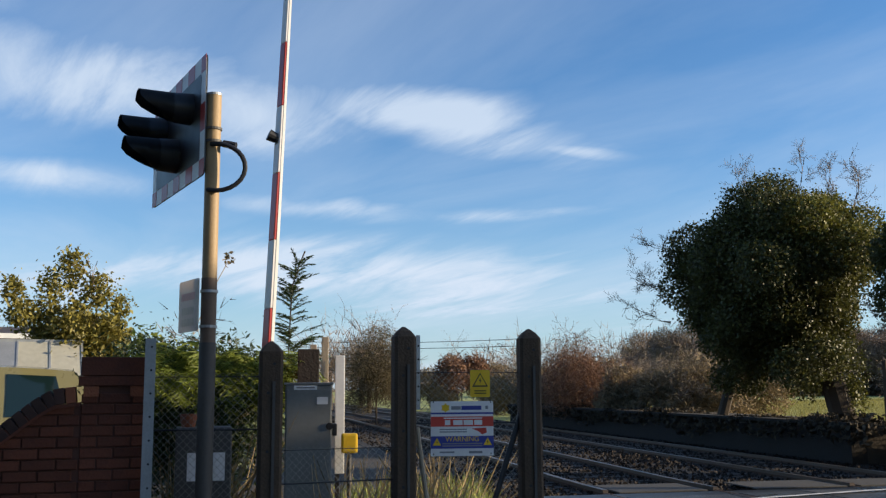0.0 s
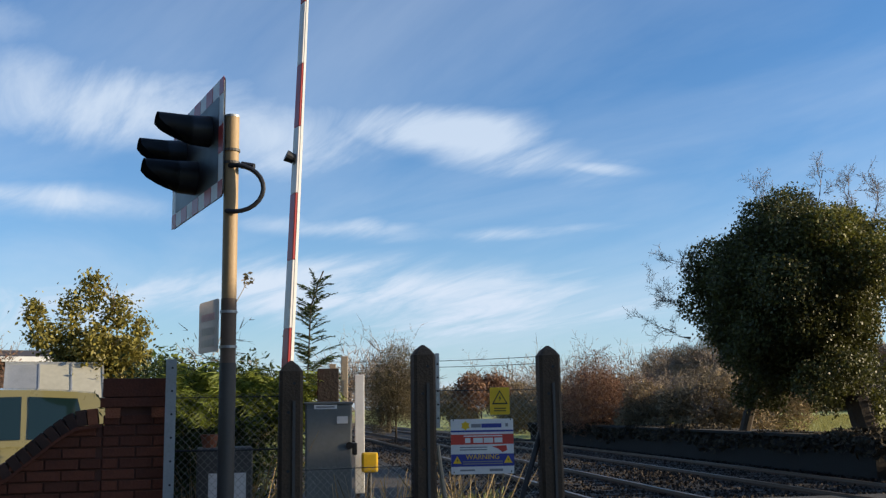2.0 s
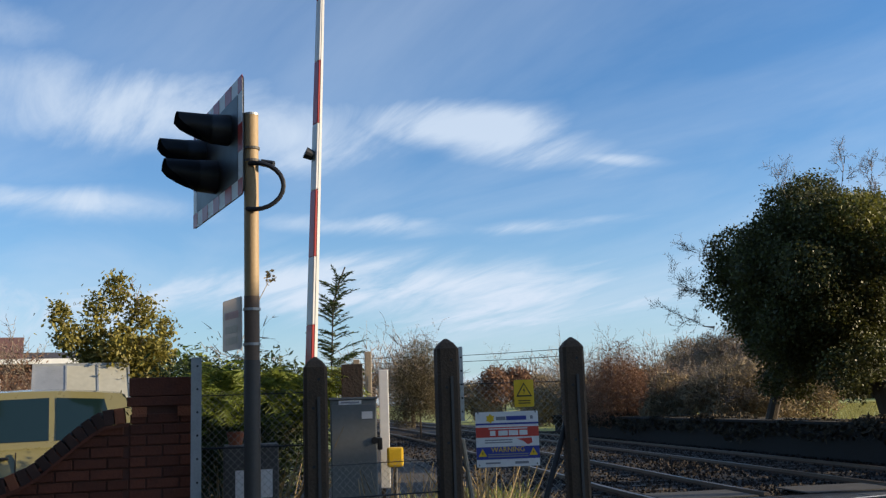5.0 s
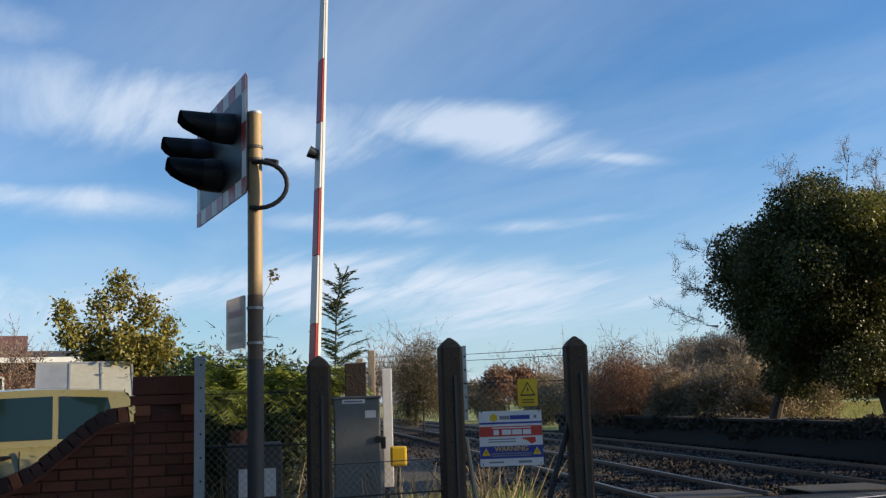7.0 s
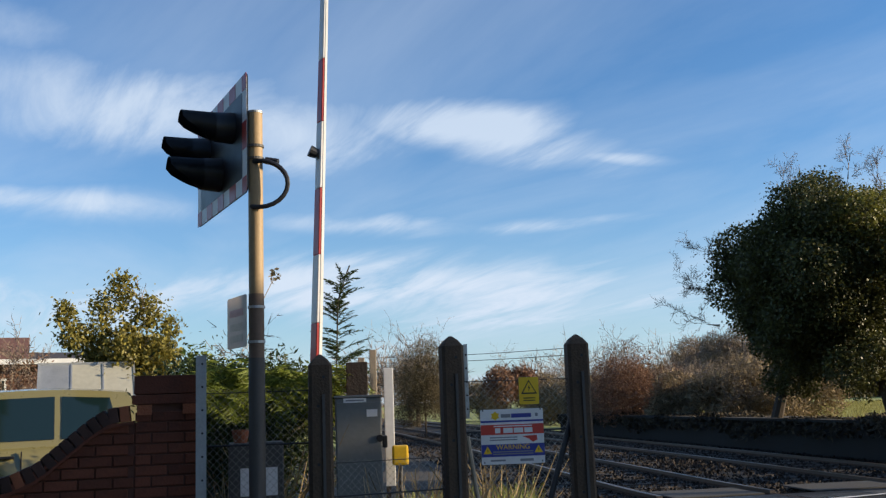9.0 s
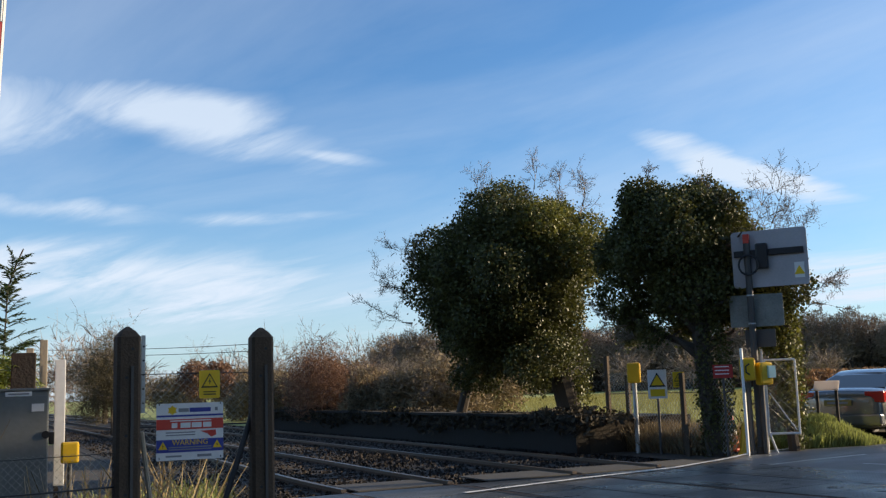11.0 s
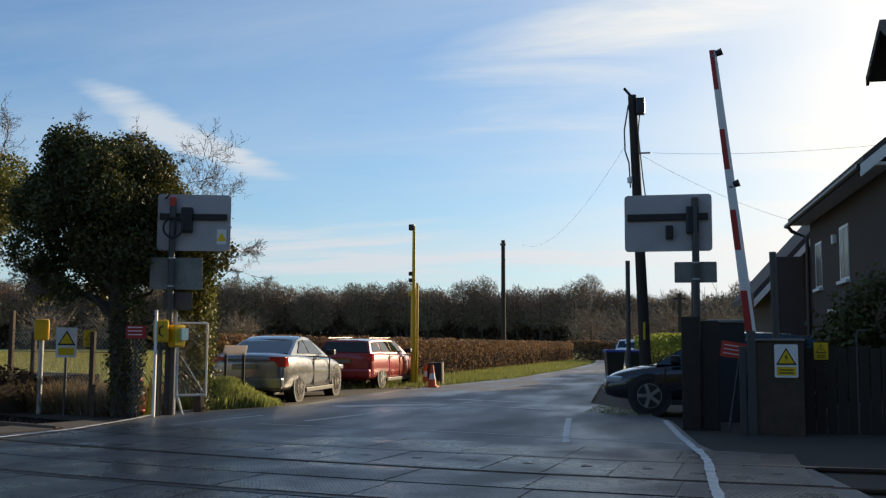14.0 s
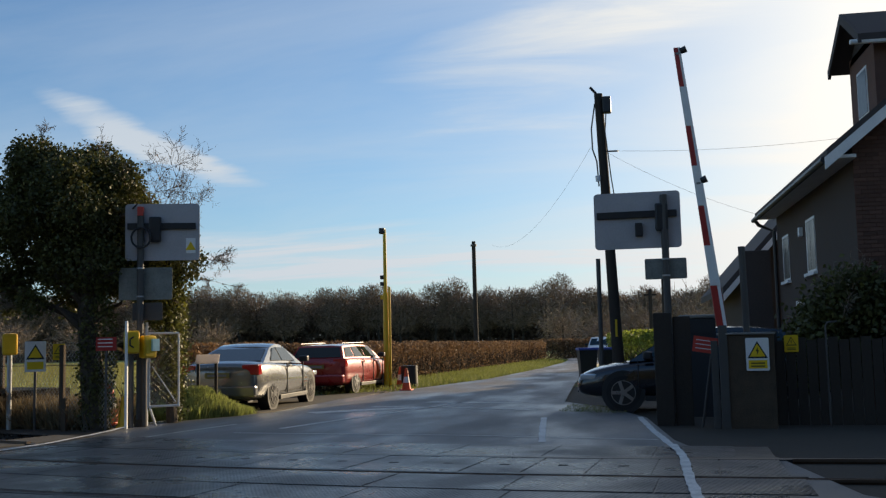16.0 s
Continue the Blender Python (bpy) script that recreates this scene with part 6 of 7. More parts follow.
CROSSOVER = dict(size=(4.39, 1.80, 1.45), wheel=0.33, axles=(-1.27, 1.33), lamp_z=(0.90, 0.62), lamp_h=0.2, arch=0.06, roof_w=0.70, rails=False,
                 body=[(-2.17, 0.36, 0.86, 0.84), (-2.08, 0.28, 0.93, 0.93), (-1.6, 0.22, 0.95, 0.99), (-0.4, 0.21, 0.93, 1.0), (0.7, 0.21, 0.92, 1.0), (1.3, 0.21, 0.87, 0.98), (1.8, 0.23, 0.78, 0.94), (2.08, 0.27, 0.68, 0.86), (2.2, 0.33, 0.55, 0.76)],
                 cabin=(-2.0, 1.22, -1.45, 0.35, 0.95, 0.90, 1.38, 1.40), windows=[(0.06, 0.28), (0.31, 0.59), (0.62, 0.93)], handles=(-0.6, 0.35), seams=(-0.7, 0.25, 1.05))
HATCH = dict(size=(3.75, 1.63, 1.45), wheel=0.28, axles=(-1.18, 1.24), lamp_z=(0.85, 0.68), lamp_h=0.3, arch=0.04, roof_w=0.74, z=0.05, painted=False,
             body=[(-1.86, 0.36, 0.86, 0.86), (-1.80, 0.28, 0.94, 0.94), (-1.4, 0.2, 0.97, 0.99), (-0.4, 0.19, 0.95, 1.0), (0.6, 0.19, 0.94, 0.99), (1.2, 0.2, 0.88, 0.97), (1.65, 0.24, 0.78, 0.92), (1.82, 0.28, 0.70, 0.85), (1.89, 0.34, 0.60, 0.76)],
             cabin=(-1.74, 0.98, -1.45, 0.12, 0.94, 0.92, 1.45, 1.46), lean=0.0, windows=[(0.13, 0.365), (0.395, 0.88)], handles=(-0.35,), seams=(-0.42, 0.75))
car(-7.85, 22.0, 91, COUPE, CAR_SILVER, "pale gold-silver coupe parked half on the verge", 10)
car(-7.68, 28.9, 85.5, ESTATE, CAR_RED, "red estate car with roof rails parked by the hedge")
car(1.62, 19.45, 176, CROSSOVER, CAR_DARK, "dark blue car parked nose-out in a drive beside the lane", 5)
car(-11.75, 1.15, -96, HATCH, CAR_CREAM, "pale yellow hatchback parked behind the garden wall", 7)
car(-0.9, 72.0, -95, HATCH, PAINT_WHITE, "small white car far along the lane")


# ---- beyond the railway ----
def sign_back(name, x, y, turn, board, second, pole_x, pole_top, group, label, lamp_x, third=None):
    """A road signal seen from behind: grey board back, a dark rail, lamp housings, a lower sign and the pole."""
    s = thing(name, x, y, GZ, label, "traffic signal", turn, group)
    part("pole", arod((pole_x, 0, 0), (pole_x, 0, pole_top - GZ), 0.057, n=16), GREY_POLE, s, smooth=True)
    part("pole_foot", arod((pole_x, 0, 0), (pole_x, 0, 0.22), 0.12, 0.07, 12), CONCRETE_DARK, s)
    x0, x1, z0, z1 = board
    b = part("backboard", plate(bmesh.new(), x0, x1, z0 - GZ, z1 - GZ, 0.07, 0.08, r=0.06), SIGN_BACK, s, "plain grey back of the signal board")
    zc = z0 + (z1 - z0) * 0.60 - GZ
    part("mounting_rail", abox(x0 + 0.04, x1 - 0.06, 0.02, 0.07, zc - 0.055, zc + 0.055, 0.01), PAINT_BLACK, b)
    part("lamp_box", abox(lamp_x - 0.10, lamp_x + 0.10, -0.05, 0.07, zc - 0.28, zc + 0.16, 0.03), PAINT_BLACK, b)
    x0, x1, z0, z1 = second
    part("lower_sign", plate(bmesh.new(), x0, x1, z0 - GZ, z1 - GZ, 0.07, 0.078, r=0.02), SIGN_SHADED, s, "mottled grey back of a lower sign, darkened as shade")
    if third:
        x0, x1, z0, z1 = third
        part("small_sign", plate(bmesh.new(), x0, x1, z0 - GZ, z1 - GZ, 0.07, 0.078, r=0.02), GREY_POLE, s, "dark back of a small sign")
    for z in (second[2] + 0.04, second[3] - 0.03):
        part("clamp", arod((pole_x, 0, z - GZ), (pole_x, 0, z - GZ + 0.025), 0.064, n=14), GALV, s)
    return s


LS = sign_back("crossing_signal", -7.80, 16.30, 16, (-0.27, 0.98, 2.80, 3.78), (-0.37, 0.52, 2.13, 2.68), 0.0, 3.62, "signals beyond the railway", "grey-backed crossing signal on a dark pole by the gate", 0.24, (-0.14, 0.36, 1.78, 2.08))
part("red_cap", abox(-0.05, 0.05, -0.06, 0.06, 3.66, 3.82, 0.01), PRINT_RED, LS, "red cap on the pole")
lp = [(0.02 + 0.16 * math.cos(radians(a)), -0.08, 3.28 + 0.17 * math.sin(radians(a))) for a in range(100, 470, 24)]
part("cable_loop", pipe(bmesh.new(), lp, 0.018), PAINT_BLACK, LS, "black cable loop", True)
st_ = part("sticker", plate(bmesh.new(), 0.75, 0.91, 3.02, 3.28, 0.06, 0.068), PAINT_WHITE, LS, "white and yellow warning sticker")
part("sticker_triangle", tri(bmesh.new(), 0.83, 3.15, 0.15, 0.056, 0.06), PRINT_YELLOW, st_)
RS = sign_back("crossing_signal", 0.52, 16.55, -2, (-0.66, 0.70, 2.71, 3.62), (0.11, 0.76, 2.21, 2.54), 0.44, 3.55, "signals beyond the railway", "grey-backed crossing signal on a dark pole beside the lane", 0.40)
part("spare_lamp_box", abox(-0.02, 0.10, -0.03, 0.07, 3.0, 3.22, 0.02), PAINT_BLACK, RS)

barrier_arm("barrier_boom", 1.655, 15.42, 1.42, [1.42, 2.02, 2.61, 3.20, 3.80, 4.40, 5.00, 5.60], True, -0.110, 0.0, 0.075, 0.03, "raised red and white barrier boom beyond the railway", [(3.57, 0.12, -0.02), (5.54, 0.13, -0.02)], 0)

cab2 = thing("barrier_cabinet", 1.98, 15.37, GZ, "weathered grey barrier machine cabinet beyond the railway", "cabinet", -6)
part("body", abox(-0.38, 0.38, 0.0, 0.6, 0.0, 1.40, 0.015), CONCRETE_DARK, cab2)
part("lid", abox(-0.41, 0.40, -0.03, 0.63, 1.40, 1.43, 0.006), GREY_STEEL, cab2)
part("left_post", abox(-0.50, -0.40, 0.02, 0.12, 0, 1.32, 0.01), GREY_POLE, cab2)
part("riser_pipe", arod((0.02, 0.3, 1.4), (0.0, 0.3, 2.7), 0.05, n=12), GREY_POLE, cab2)
danger_sign(2.12, 15.33, 0.78, -6, 0.32, 0.47, PAINT_WHITE, "white and yellow high-voltage warning plate on the cabinet", True)
danger_sign(2.68, 15.875, 1.03, -3, 0.20, 0.25, PRINT_YELLOW, "small yellow warning plate on the fence")
redp = thing("red_notice", 1.41, 15.63, 1.05, "small tilted red notice with pale lines", "sign", -4)
redp.matrix_world = redp.matrix_world @ Matrix.Rotation(radians(9), 4, "Y")
part("board", plate(bmesh.new(), -0.18, 0.18, 0.0, 0.23), PRINT_RED, redp)
for k in range(3):
    part("caption_bar", plate(bmesh.new(), -0.14, 0.12 - 0.03 * k, 0.05 + 0.06 * k, 0.062 + 0.06 * k, -0.006, -0.0035), PAINT_WHITE, redp)
part("stake", arod((0.1, 0.03, -1.12), (0.1, 0.03, 0.1), 0.02), GREY_POLE, redp)
bp = thing("timber_post", 0.84, 16.08, GZ, "massive dark timber gate post beside the lane", "post", -3)
part("shaft", abox(-0.135, 0.135, -0.12, 0.12, 0, 1.76, 0.015), TIMBER, bp)
bp = thing("timber_post", 1.125, 16.12, GZ, "second dark timber gate post beside the lane", "post", -3)
part("shaft", abox(-0.13, 0.13, -0.12, 0.12, 0, 1.70, 0.015), TIMBER, bp)
bb = thing("equipment_box", 1.50, 17.75, GZ, "dark blue-grey steel equipment housing", "equipment box", -4)
part("body", abox(-0.29, 0.29, 0, 0.7, 0, 1.70, 0.03), mat("blue_grey_steel", (0.026, 0.028, 0.032), 0.5, 0.1, var=0.3), bb)
part("roof", abox(-0.31, 0.31, -0.03, 0.73, 1.70, 1.76, 0.02), GREY_STEEL, bb)
for k in range(2):
    part("vent", abox(-0.2, 0.2, -0.006, 0.0, 1.42 - 0.14 * k, 1.46 - 0.14 * k), PAINT_BLACK, bb)

# dark garden fence, shrubs and hoops right of the cabinet
gf = thing("garden_fence", 2.4, 15.9, GZ, "dark timber garden fence in shade", "fence", -3)
for k in range(26):
    part("board", abox(0.05 + 0.15 * k, 0.185 + 0.15 * k, 0, 0.02, 0.05, 1.30 + 0.02 * (k % 3)), TIMBER, gf)
for k in range(3):
    part("post", abox(0.0 + 1.9 * k, 0.09 + 1.9 * k, 0.025, 0.11, 0, 1.45), TIMBER, gf)
for x in (3.12,):
    hp = thing("pipe_hoop", x, 15.6, GZ, "bent dark steel pipe hoop before the fence", "pipe")
    part("pipe", pipe(bmesh.new(), [(0, 0, 0), (0, 0, 1.5), (0.03, 0, 1.55), (0.16, 0, 1.56)], 0.014), GREY_POLE, hp)
r4 = np.random.default_rng(400)
bush(401, "bush", 3.6, 17.4, crown_lumps(r4, (0, 0, 1.5), (0.9, 0.7, 0.9), 16, 0.45), 9000, 0.05, IVY, "dense dark shrub against the house", 10, 0.6, 0.8)
bush(402, "bush", 5.2, 17.0, crown_lumps(r4, (0, 0, 1.5), (1.0, 0.8, 1.0), 16, 0.5), 9000, 0.05, IVY, "dense dark shrub against the house", 10, 0.6, 0.8)

bush(403, "bush", 6.6, 16.8, crown_lumps(r4, (0, 0, 1.7), (1.0, 0.8, 1.2), 16, 0.5), 9000, 0.05, IVY, "tall dark shrub beside the brick gable", 14, 0.6, 0.9)

# telegraph and other poles
tele = thing("telegraph_pole", 0.22, 24.29, GZ, "leaning dark wooden telegraph pole with cables", "pole")
part("shaft", arod((0, 0, 0), (-0.27, 0, 7.25), 0.14, 0.10, 14), TIMBER, tele, smooth=True)
part("transformer_box", abox(-0.18, 0.02, -0.2, 0.0, 6.75, 7.15, 0.03), PAINT_BLACK, tele)
part("top_bracket", arod((-0.27, 0, 7.2), (-0.46, -0.05, 7.42), 0.035, n=8), PAINT_BLACK, tele)
part("side_arm", arod((-0.22, 0, 5.85), (0.15, -0.1, 5.83), 0.02, n=8), PAINT_BLACK, tele)
part("hanging_cable", pipe(bmesh.new(), [(-0.36, -0.1, 7.0), (-0.46, -0.1, 6.4), (-0.45, -0.1, 5.9), (-0.36, -0.13, 5.6), (-0.33, -0.13, 5.0)], 0.018, 6), PAINT_BLACK, tele)
part("hanging_cable", pipe(bmesh.new(), [(-0.10, -0.1, 6.8), (-0.14, -0.12, 6.3), (-0.04, -0.13, 5.2), (0.06, -0.13, 4.4)], 0.014, 6), PAINT_BLACK, tele)
part("yellow_marker", abox(-0.08, -0.03, -0.15, -0.12, 1.45, 1.85), PAINT_YELLOW, tele)
part("stay_pole", arod((-0.42, 0.1, 0), (-0.42, 0.1, 3.3), 0.055, n=10), GREY_POLE, tele)
part("insulator", arod((-0.35, -0.14, 5.25), (-0.34, -0.14, 5.12), 0.06, n=10), PAINT_WHITE, tele)


def overhead(a, b, sag, r, label):
    w = thing("overhead_wire", *a, label, "wire")
    a, b = Vector((0, 0, 0)), Vector(b) - Vector(a)
    pts = []
    for k in range(13):
        u = k / 12
        p = a.lerp(b, u)
        p.z -= sag * 4 * u * (1 - u)
        pts.append(p)
    part("cable", pipe(bmesh.new(), pts, r, 5), PAINT_BLACK, w)


overhead((0.15, 24.2, 5.75), (6.0, 20.6, 5.2), 0.15, 0.003, "thin service wire from pole to house")
overhead((0.12, 24.2, 5.7), (4.0, 26.0, 4.2), 0.15, 0.003, "thin service wire from pole to house")
overhead((-0.2, 24.4, 6.0), (-5.9, 51.5, 6.3), 0.9, 0.003, "thin telephone wire slung between poles")
overhead((-46, 35.5, 4.15), (-75, 33, 5.2), 0.2, 0.02, "thin overhead line along the railway")
overhead((-46, 35.5, 3.75), (-75, 33, 4.8), 0.2, 0.02, "thin overhead line along the railway")

far = thing("telegraph_pole", -6.88, 51.8, GZ, "slim dark wooden pole by the hedge with a white plate", "pole")
part("shaft", arod((0, 0, 0), (-0.02, 0, 6.66), 0.13, 0.10, 12), TIMBER, far, smooth=True)
part("plate", abox(-0.15, 0.15, -0.17, -0.13, 1.2, 1.5), PAINT_WHITE, far)
part("cap_ring", arod((-0.02, 0, 6.4), (-0.02, 0, 6.5), 0.16, n=12), GREY_POLE, far)
for x, y, h in ((2.3, 45, 4.4), (1.9, 50, 3.8)):
    p = thing("telegraph_pole", x, y, GZ, "dark wooden pole among the trees", "pole")
    part("shaft", arod((0, 0, 0), (0, 0, h), 0.11, 0.09, 10), TIMBER, p)
    part("crossbar", abox(-0.3, 0.3, -0.04, 0.04, h - 0.3, h - 0.22), TIMBER, p)
yp = thing("lamp_post", -6.60, 29.75, GZ, "tall yellow painted steel post with small fittings", "post")
part("lower_shaft", arod((0, 0, 0), (0, 0, 2.95), 0.088, 0.075, 14), PAINT_YELLOW, yp, smooth=True)
part("upper_shaft", arod((0, 0, 2.95), (0.0, 0, 4.85), 0.058, 0.05, 12), PAINT_YELLOW, yp, smooth=True)
part("side_tube", arod((0.12, 0, 0.2), (0.12, 0, 3.12), 0.035, n=10), PAINT_YELLOW, yp, smooth=True)
part("camera_head", abox(-0.16, 0.02, -0.08, 0.08, 4.72, 4.90, 0.03), PAINT_BLACK, yp, "dark camera head")
for z in (2.75, 3.15, 3.35):
    part("fitting", abox(-0.15, -0.03, -0.06, 0.06, z, z + 0.12, 0.02), PAINT_BLACK if z > 3.1 else PAINT_YELLOW, yp)


def traffic_cone(x, y, h, lean, label):
    c = thing("traffic_cone", x, y, GZ + 0.1, label, "cone", 0, "traffic cones")
    part("base", abox(-h * 0.28, h * 0.28, -h * 0.28, h * 0.28, 0, h * 0.06, 0.01), CONE_ORANGE, c)
    for a, b, m in ((0.06, 0.35, CONE_ORANGE), (0.35, 0.62, PAINT_WHITE), (0.62, 1.0, CONE_ORANGE)):
        part("cone_band", arod((lean * a, 0, h * a), (lean * b, 0, h * b), h * (0.21 - 0.16 * a), h * (0.21 - 0.16 * b), 18), m, c, "white reflective band" if m is PAINT_WHITE else "", True)
    return c


traffic_cone(-5.72, 28.35, 0.62, 0.0, "orange and white traffic cone at the road edge")
traffic_cone(-8.65, 16.9, 0.75, 0.0, "orange and white traffic cone behind the fence")
traffic_cone(-6.35, 30.5, 0.62, 0.0, "orange traffic cone leaning by the yellow post")
box1 = thing("dark_drum", -6.1, 30.6, GZ, "dark plastic drum by the yellow post", "drum")
part("drum", arod((0, 0, 0), (0, 0, 0.75), 0.28, 0.26, 18), DARK_TRIM, box1, smooth=True)


def wheelie_bin(x, y, m, label):
    b = thing("wheelie_bin", x, y, GZ + 0.1, label, "bin", 10, "bins by the lane")
    bm = bmesh.new()
    lo = [bm.verts.new((a * 0.22, c * 0.26, 0.05)) for a, c in ((-1, -1), (1, -1), (1, 1), (-1, 1))]
    hi = [bm.verts.new((a * 0.29, c * 0.36, 0.98)) for a, c in ((-1, -1), (1, -1), (1, 1), (-1, 1))]
    bm.faces.new(lo[::-1]), bm.faces.new(hi)
    for i in range(4):
        bm.faces.new((lo[i], lo[(i + 1) % 4], hi[(i + 1) % 4], hi[i]))
    part("tub", bm, DARK_TRIM, b)
    part("lid", abox(-0.31, 0.31, -0.40, 0.40, 0.98, 1.06, 0.02), m, b, "blue lid")
    for sx_ in (-0.2, 0.2):
        part("wheel", arod((sx_ - 0.03, 0.28, 0.1), (sx_ + 0.03, 0.28, 0.1), 0.1, n=14), TYRE, b)


BIN_BLUE = mat("blue_bin_lid", (0.04, 0.08, 0.35), 0.5, var=0.2, bump=0)
for x, y in ((-0.78, 33.2), (-0.12, 33.5)):
    wheelie_bin(x, y, BIN_BLUE, "dark wheelie bin with a blue lid beside the lane")


# gate, telephones and signs by the ivy-clad trees
def phone_box(x, y, z_top, turn, label, post_top, post_mat, pictogram=True):
    p = thing("crossing_telephone", x, y, GZ, label, "telephone", turn, "crossing telephones")
    h0 = z_top - 0.38 - GZ
    part("post", arod((0, 0.09, 0), (0, 0.09, post_top - GZ), 0.042, n=12), post_mat, p)
    part("case", abox(-0.125, 0.125, -0.09, 0.09, h0, h0 + 0.38, 0.045), PAINT_YELLOW, p, "yellow telephone case", True)
    part("door", abox(-0.10, 0.10, -0.10, -0.088, h0 + 0.03, h0 + 0.35, 0.005), PAINT_YELLOW, p)
    if pictogram:
        part("handset_mark", pipe(bmesh.new(), [(0.03, -0.104, h0 + 0.28), (-0.03, -0.104, h0 + 0.24), (-0.03, -0.104, h0 + 0.14), (0.03, -0.104, h0 + 0.10)], 0.014, 6), PAINT_BLACK, p, "black handset mark")
    return p


phone_box(-10.30, 16.45, 1.62, 32, "yellow crossing telephone on a grey post", 1.35, GALV, False)
phone_box(-7.80, 16.0, 1.60, 30, "yellow crossing telephone with a black handset mark", 1.2, GREY_POLE)
phone_box(-7.62, 16.22, 1.52, 60, "yellow-green crossing telephone on the gate post", 1.2, GREY_POLE, False)
part("cyan_label", abox(0.0, 0.13, -0.15, -0.10, 1.36, 1.56), mat("pale_cyan_plate", (0.45, 0.72, 0.72), 0.5, var=0.1, bump=0), bpy.data.objects["crossing_telephone.002"], "pale cyan plate")

wp = thing("white_post", -7.83, 15.88, GZ, "slim white painted post at the road edge", "post", 0)
part("shaft", abox(-0.022, 0.022, -0.02, 0.02, 0, 1.86, 0.008), PAINT_WHITE, wp)
gate = thing("wicket_gate", -7.74, 16.52, GZ, "white tubular wicket gate with wire mesh", "gate", 36)
for a, b in (((0, 0, 0.40), (0, 0, 1.68)), ((0.5, 0, 0.40), (0.5, 0, 1.66)), ((0, 0, 0.42), (0.5, 0, 0.42)), ((0, 0, 1.66), (0.5, 0, 1.66)), ((0.05, 0, 1.1), (0.45, 0, 0.48))):
    part("gate_tube", arod(a, b, 0.019 if a[2] != 1.1 else 0.010, n=8), PAINT_WHITE, gate)
part("gate_post", arod((-0.04, 0, 0), (-0.04, 0, 1.85), 0.024, n=10), PAINT_WHITE, gate)
part("gate_stay", arod((0, 0, 0.45), (0.12, -0.1, 0.02), 0.02, n=8), PAINT_WHITE, gate)
st, en = [], []
for k in range(-26, 12):
    for sg in (1, -1):
        u0, u1 = max(0, -k * 0.045), min(1.24, 0.5 - k * 0.045)
        if u1 > u0:
            z = lambda u: 0.42 + (u if sg > 0 else 1.24 - u)
            st.append((k * 0.045 + u0, 0, z(u0))), en.append((k * 0.045 + u1, 0, z(u1)))
st, en = np.array(st), np.array(en)
mesh_part("mesh", twigs(r4, st, en, 0.004), WIRE, gate, "grey wire mesh")

chain_link("chain_link_fence", (-11.6, 17.4), (-8.05, 15.95), 0.0, 1.45, "rusty chain-link boundary fence below the trees", 0.09, 0.0035)
for x, y, h in ((-11.5, 17.35, 1.9), (-10.9, 17.15, 1.5), (-9.3, 16.45, 1.5), (-9.05, 16.1, 0.6)):
    p = thing("fence_post", x, y, GZ, "thin grey boundary fence post", "fence post", 0, "boundary fence posts")
    part("shaft", abox(-0.04, 0.04, -0.04, 0.04, 0, h, 0.008), CONCRETE_DARK, p)
wb = thing("warning_board", -9.75, 16.35, GZ, "white warning board with a yellow triangle on a post", "sign", 30)
part("board", plate(bmesh.new(), -0.17, 0.17, 1.05, 1.57, -0.05, -0.043), PAINT_WHITE, wb)
part("triangle", tri(bmesh.new(), 0, 1.39, 0.26, -0.055, -0.052), PAINT_BLACK, wb)
part("triangle_field", tri(bmesh.new(), 0, 1.385, 0.19, -0.059, -0.056), PRINT_YELLOW, wb)
part("caption_field", plate(bmesh.new(), -0.13, 0.13, 1.09, 1.22, -0.055, -0.052), PRINT_YELLOW, wb)
part("post", arod((0, 0, 0), (0, 0, 1.2), 0.025), GREY_POLE, wb)
danger_sign(-9.35, 16.42, 1.14, 30, 0.20, 0.28, PRINT_YELLOW, "small yellow warning plate on a thin post")
rb = thing("red_notice", -8.12, 15.75, 1.28, "small red notice on the fence", "sign", 28)
part("board", plate(bmesh.new(), -0.16, 0.16, 0, 0.22), PAINT_RED, rb)
for k in range(3):
    part("caption_bar", plate(bmesh.new(), -0.13, 0.1, 0.06 + 0.06 * k, 0.075 + 0.06 * k, -0.006, -0.0035), PAINT_WHITE, rb)
part("stake", arod((0, 0.02, -1.36), (0, 0.02, 0.2), 0.02), GREY_POLE, rb)
yb = thing("yellow_grit_cover", -8.12, 16.4, GZ, "yellow plastic cover behind the fence", "cover", 20)
part("shell", arod((0, 0, 0.12), (0, 0, 0.62), 0.12, 0.05, 10), PAINT_YELLOW, yb)
part("foot", abox(-0.13, 0.13, -0.13, 0.13, 0, 0.12, 0.02), PAINT_YELLOW, yb)
pl = thing("parking_sign", -7.58, 18.62, GZ, "small cream notice board on two dark legs in the grass", "sign", 10)
bm = abox(-0.22, 0.22, -0.012, 0.012, 0.0, 0.22)
bmesh.ops.rotate(bm, verts=bm.verts[:], cent=(0, 0, 0), matrix=Matrix.Rotation(radians(-42), 3, "X"))
bmesh.ops.translate(bm, verts=bm.verts[:], vec=(0, -0.02, 1.10))
part("board", bm, PLASTIC_PALE, pl)
for x in (-0.17, 0.17):
    part("leg", abox(x - 0.025, x + 0.025, 0.0, 0.04, 0, 1.12), TIMBER, pl)

# ---- houses beside the lane ----
HOUSE_GLASS = mat("dim_house_glass", (0.03, 0.03, 0.032), 0.35, var=0.1, bump=0, spec=0.3)


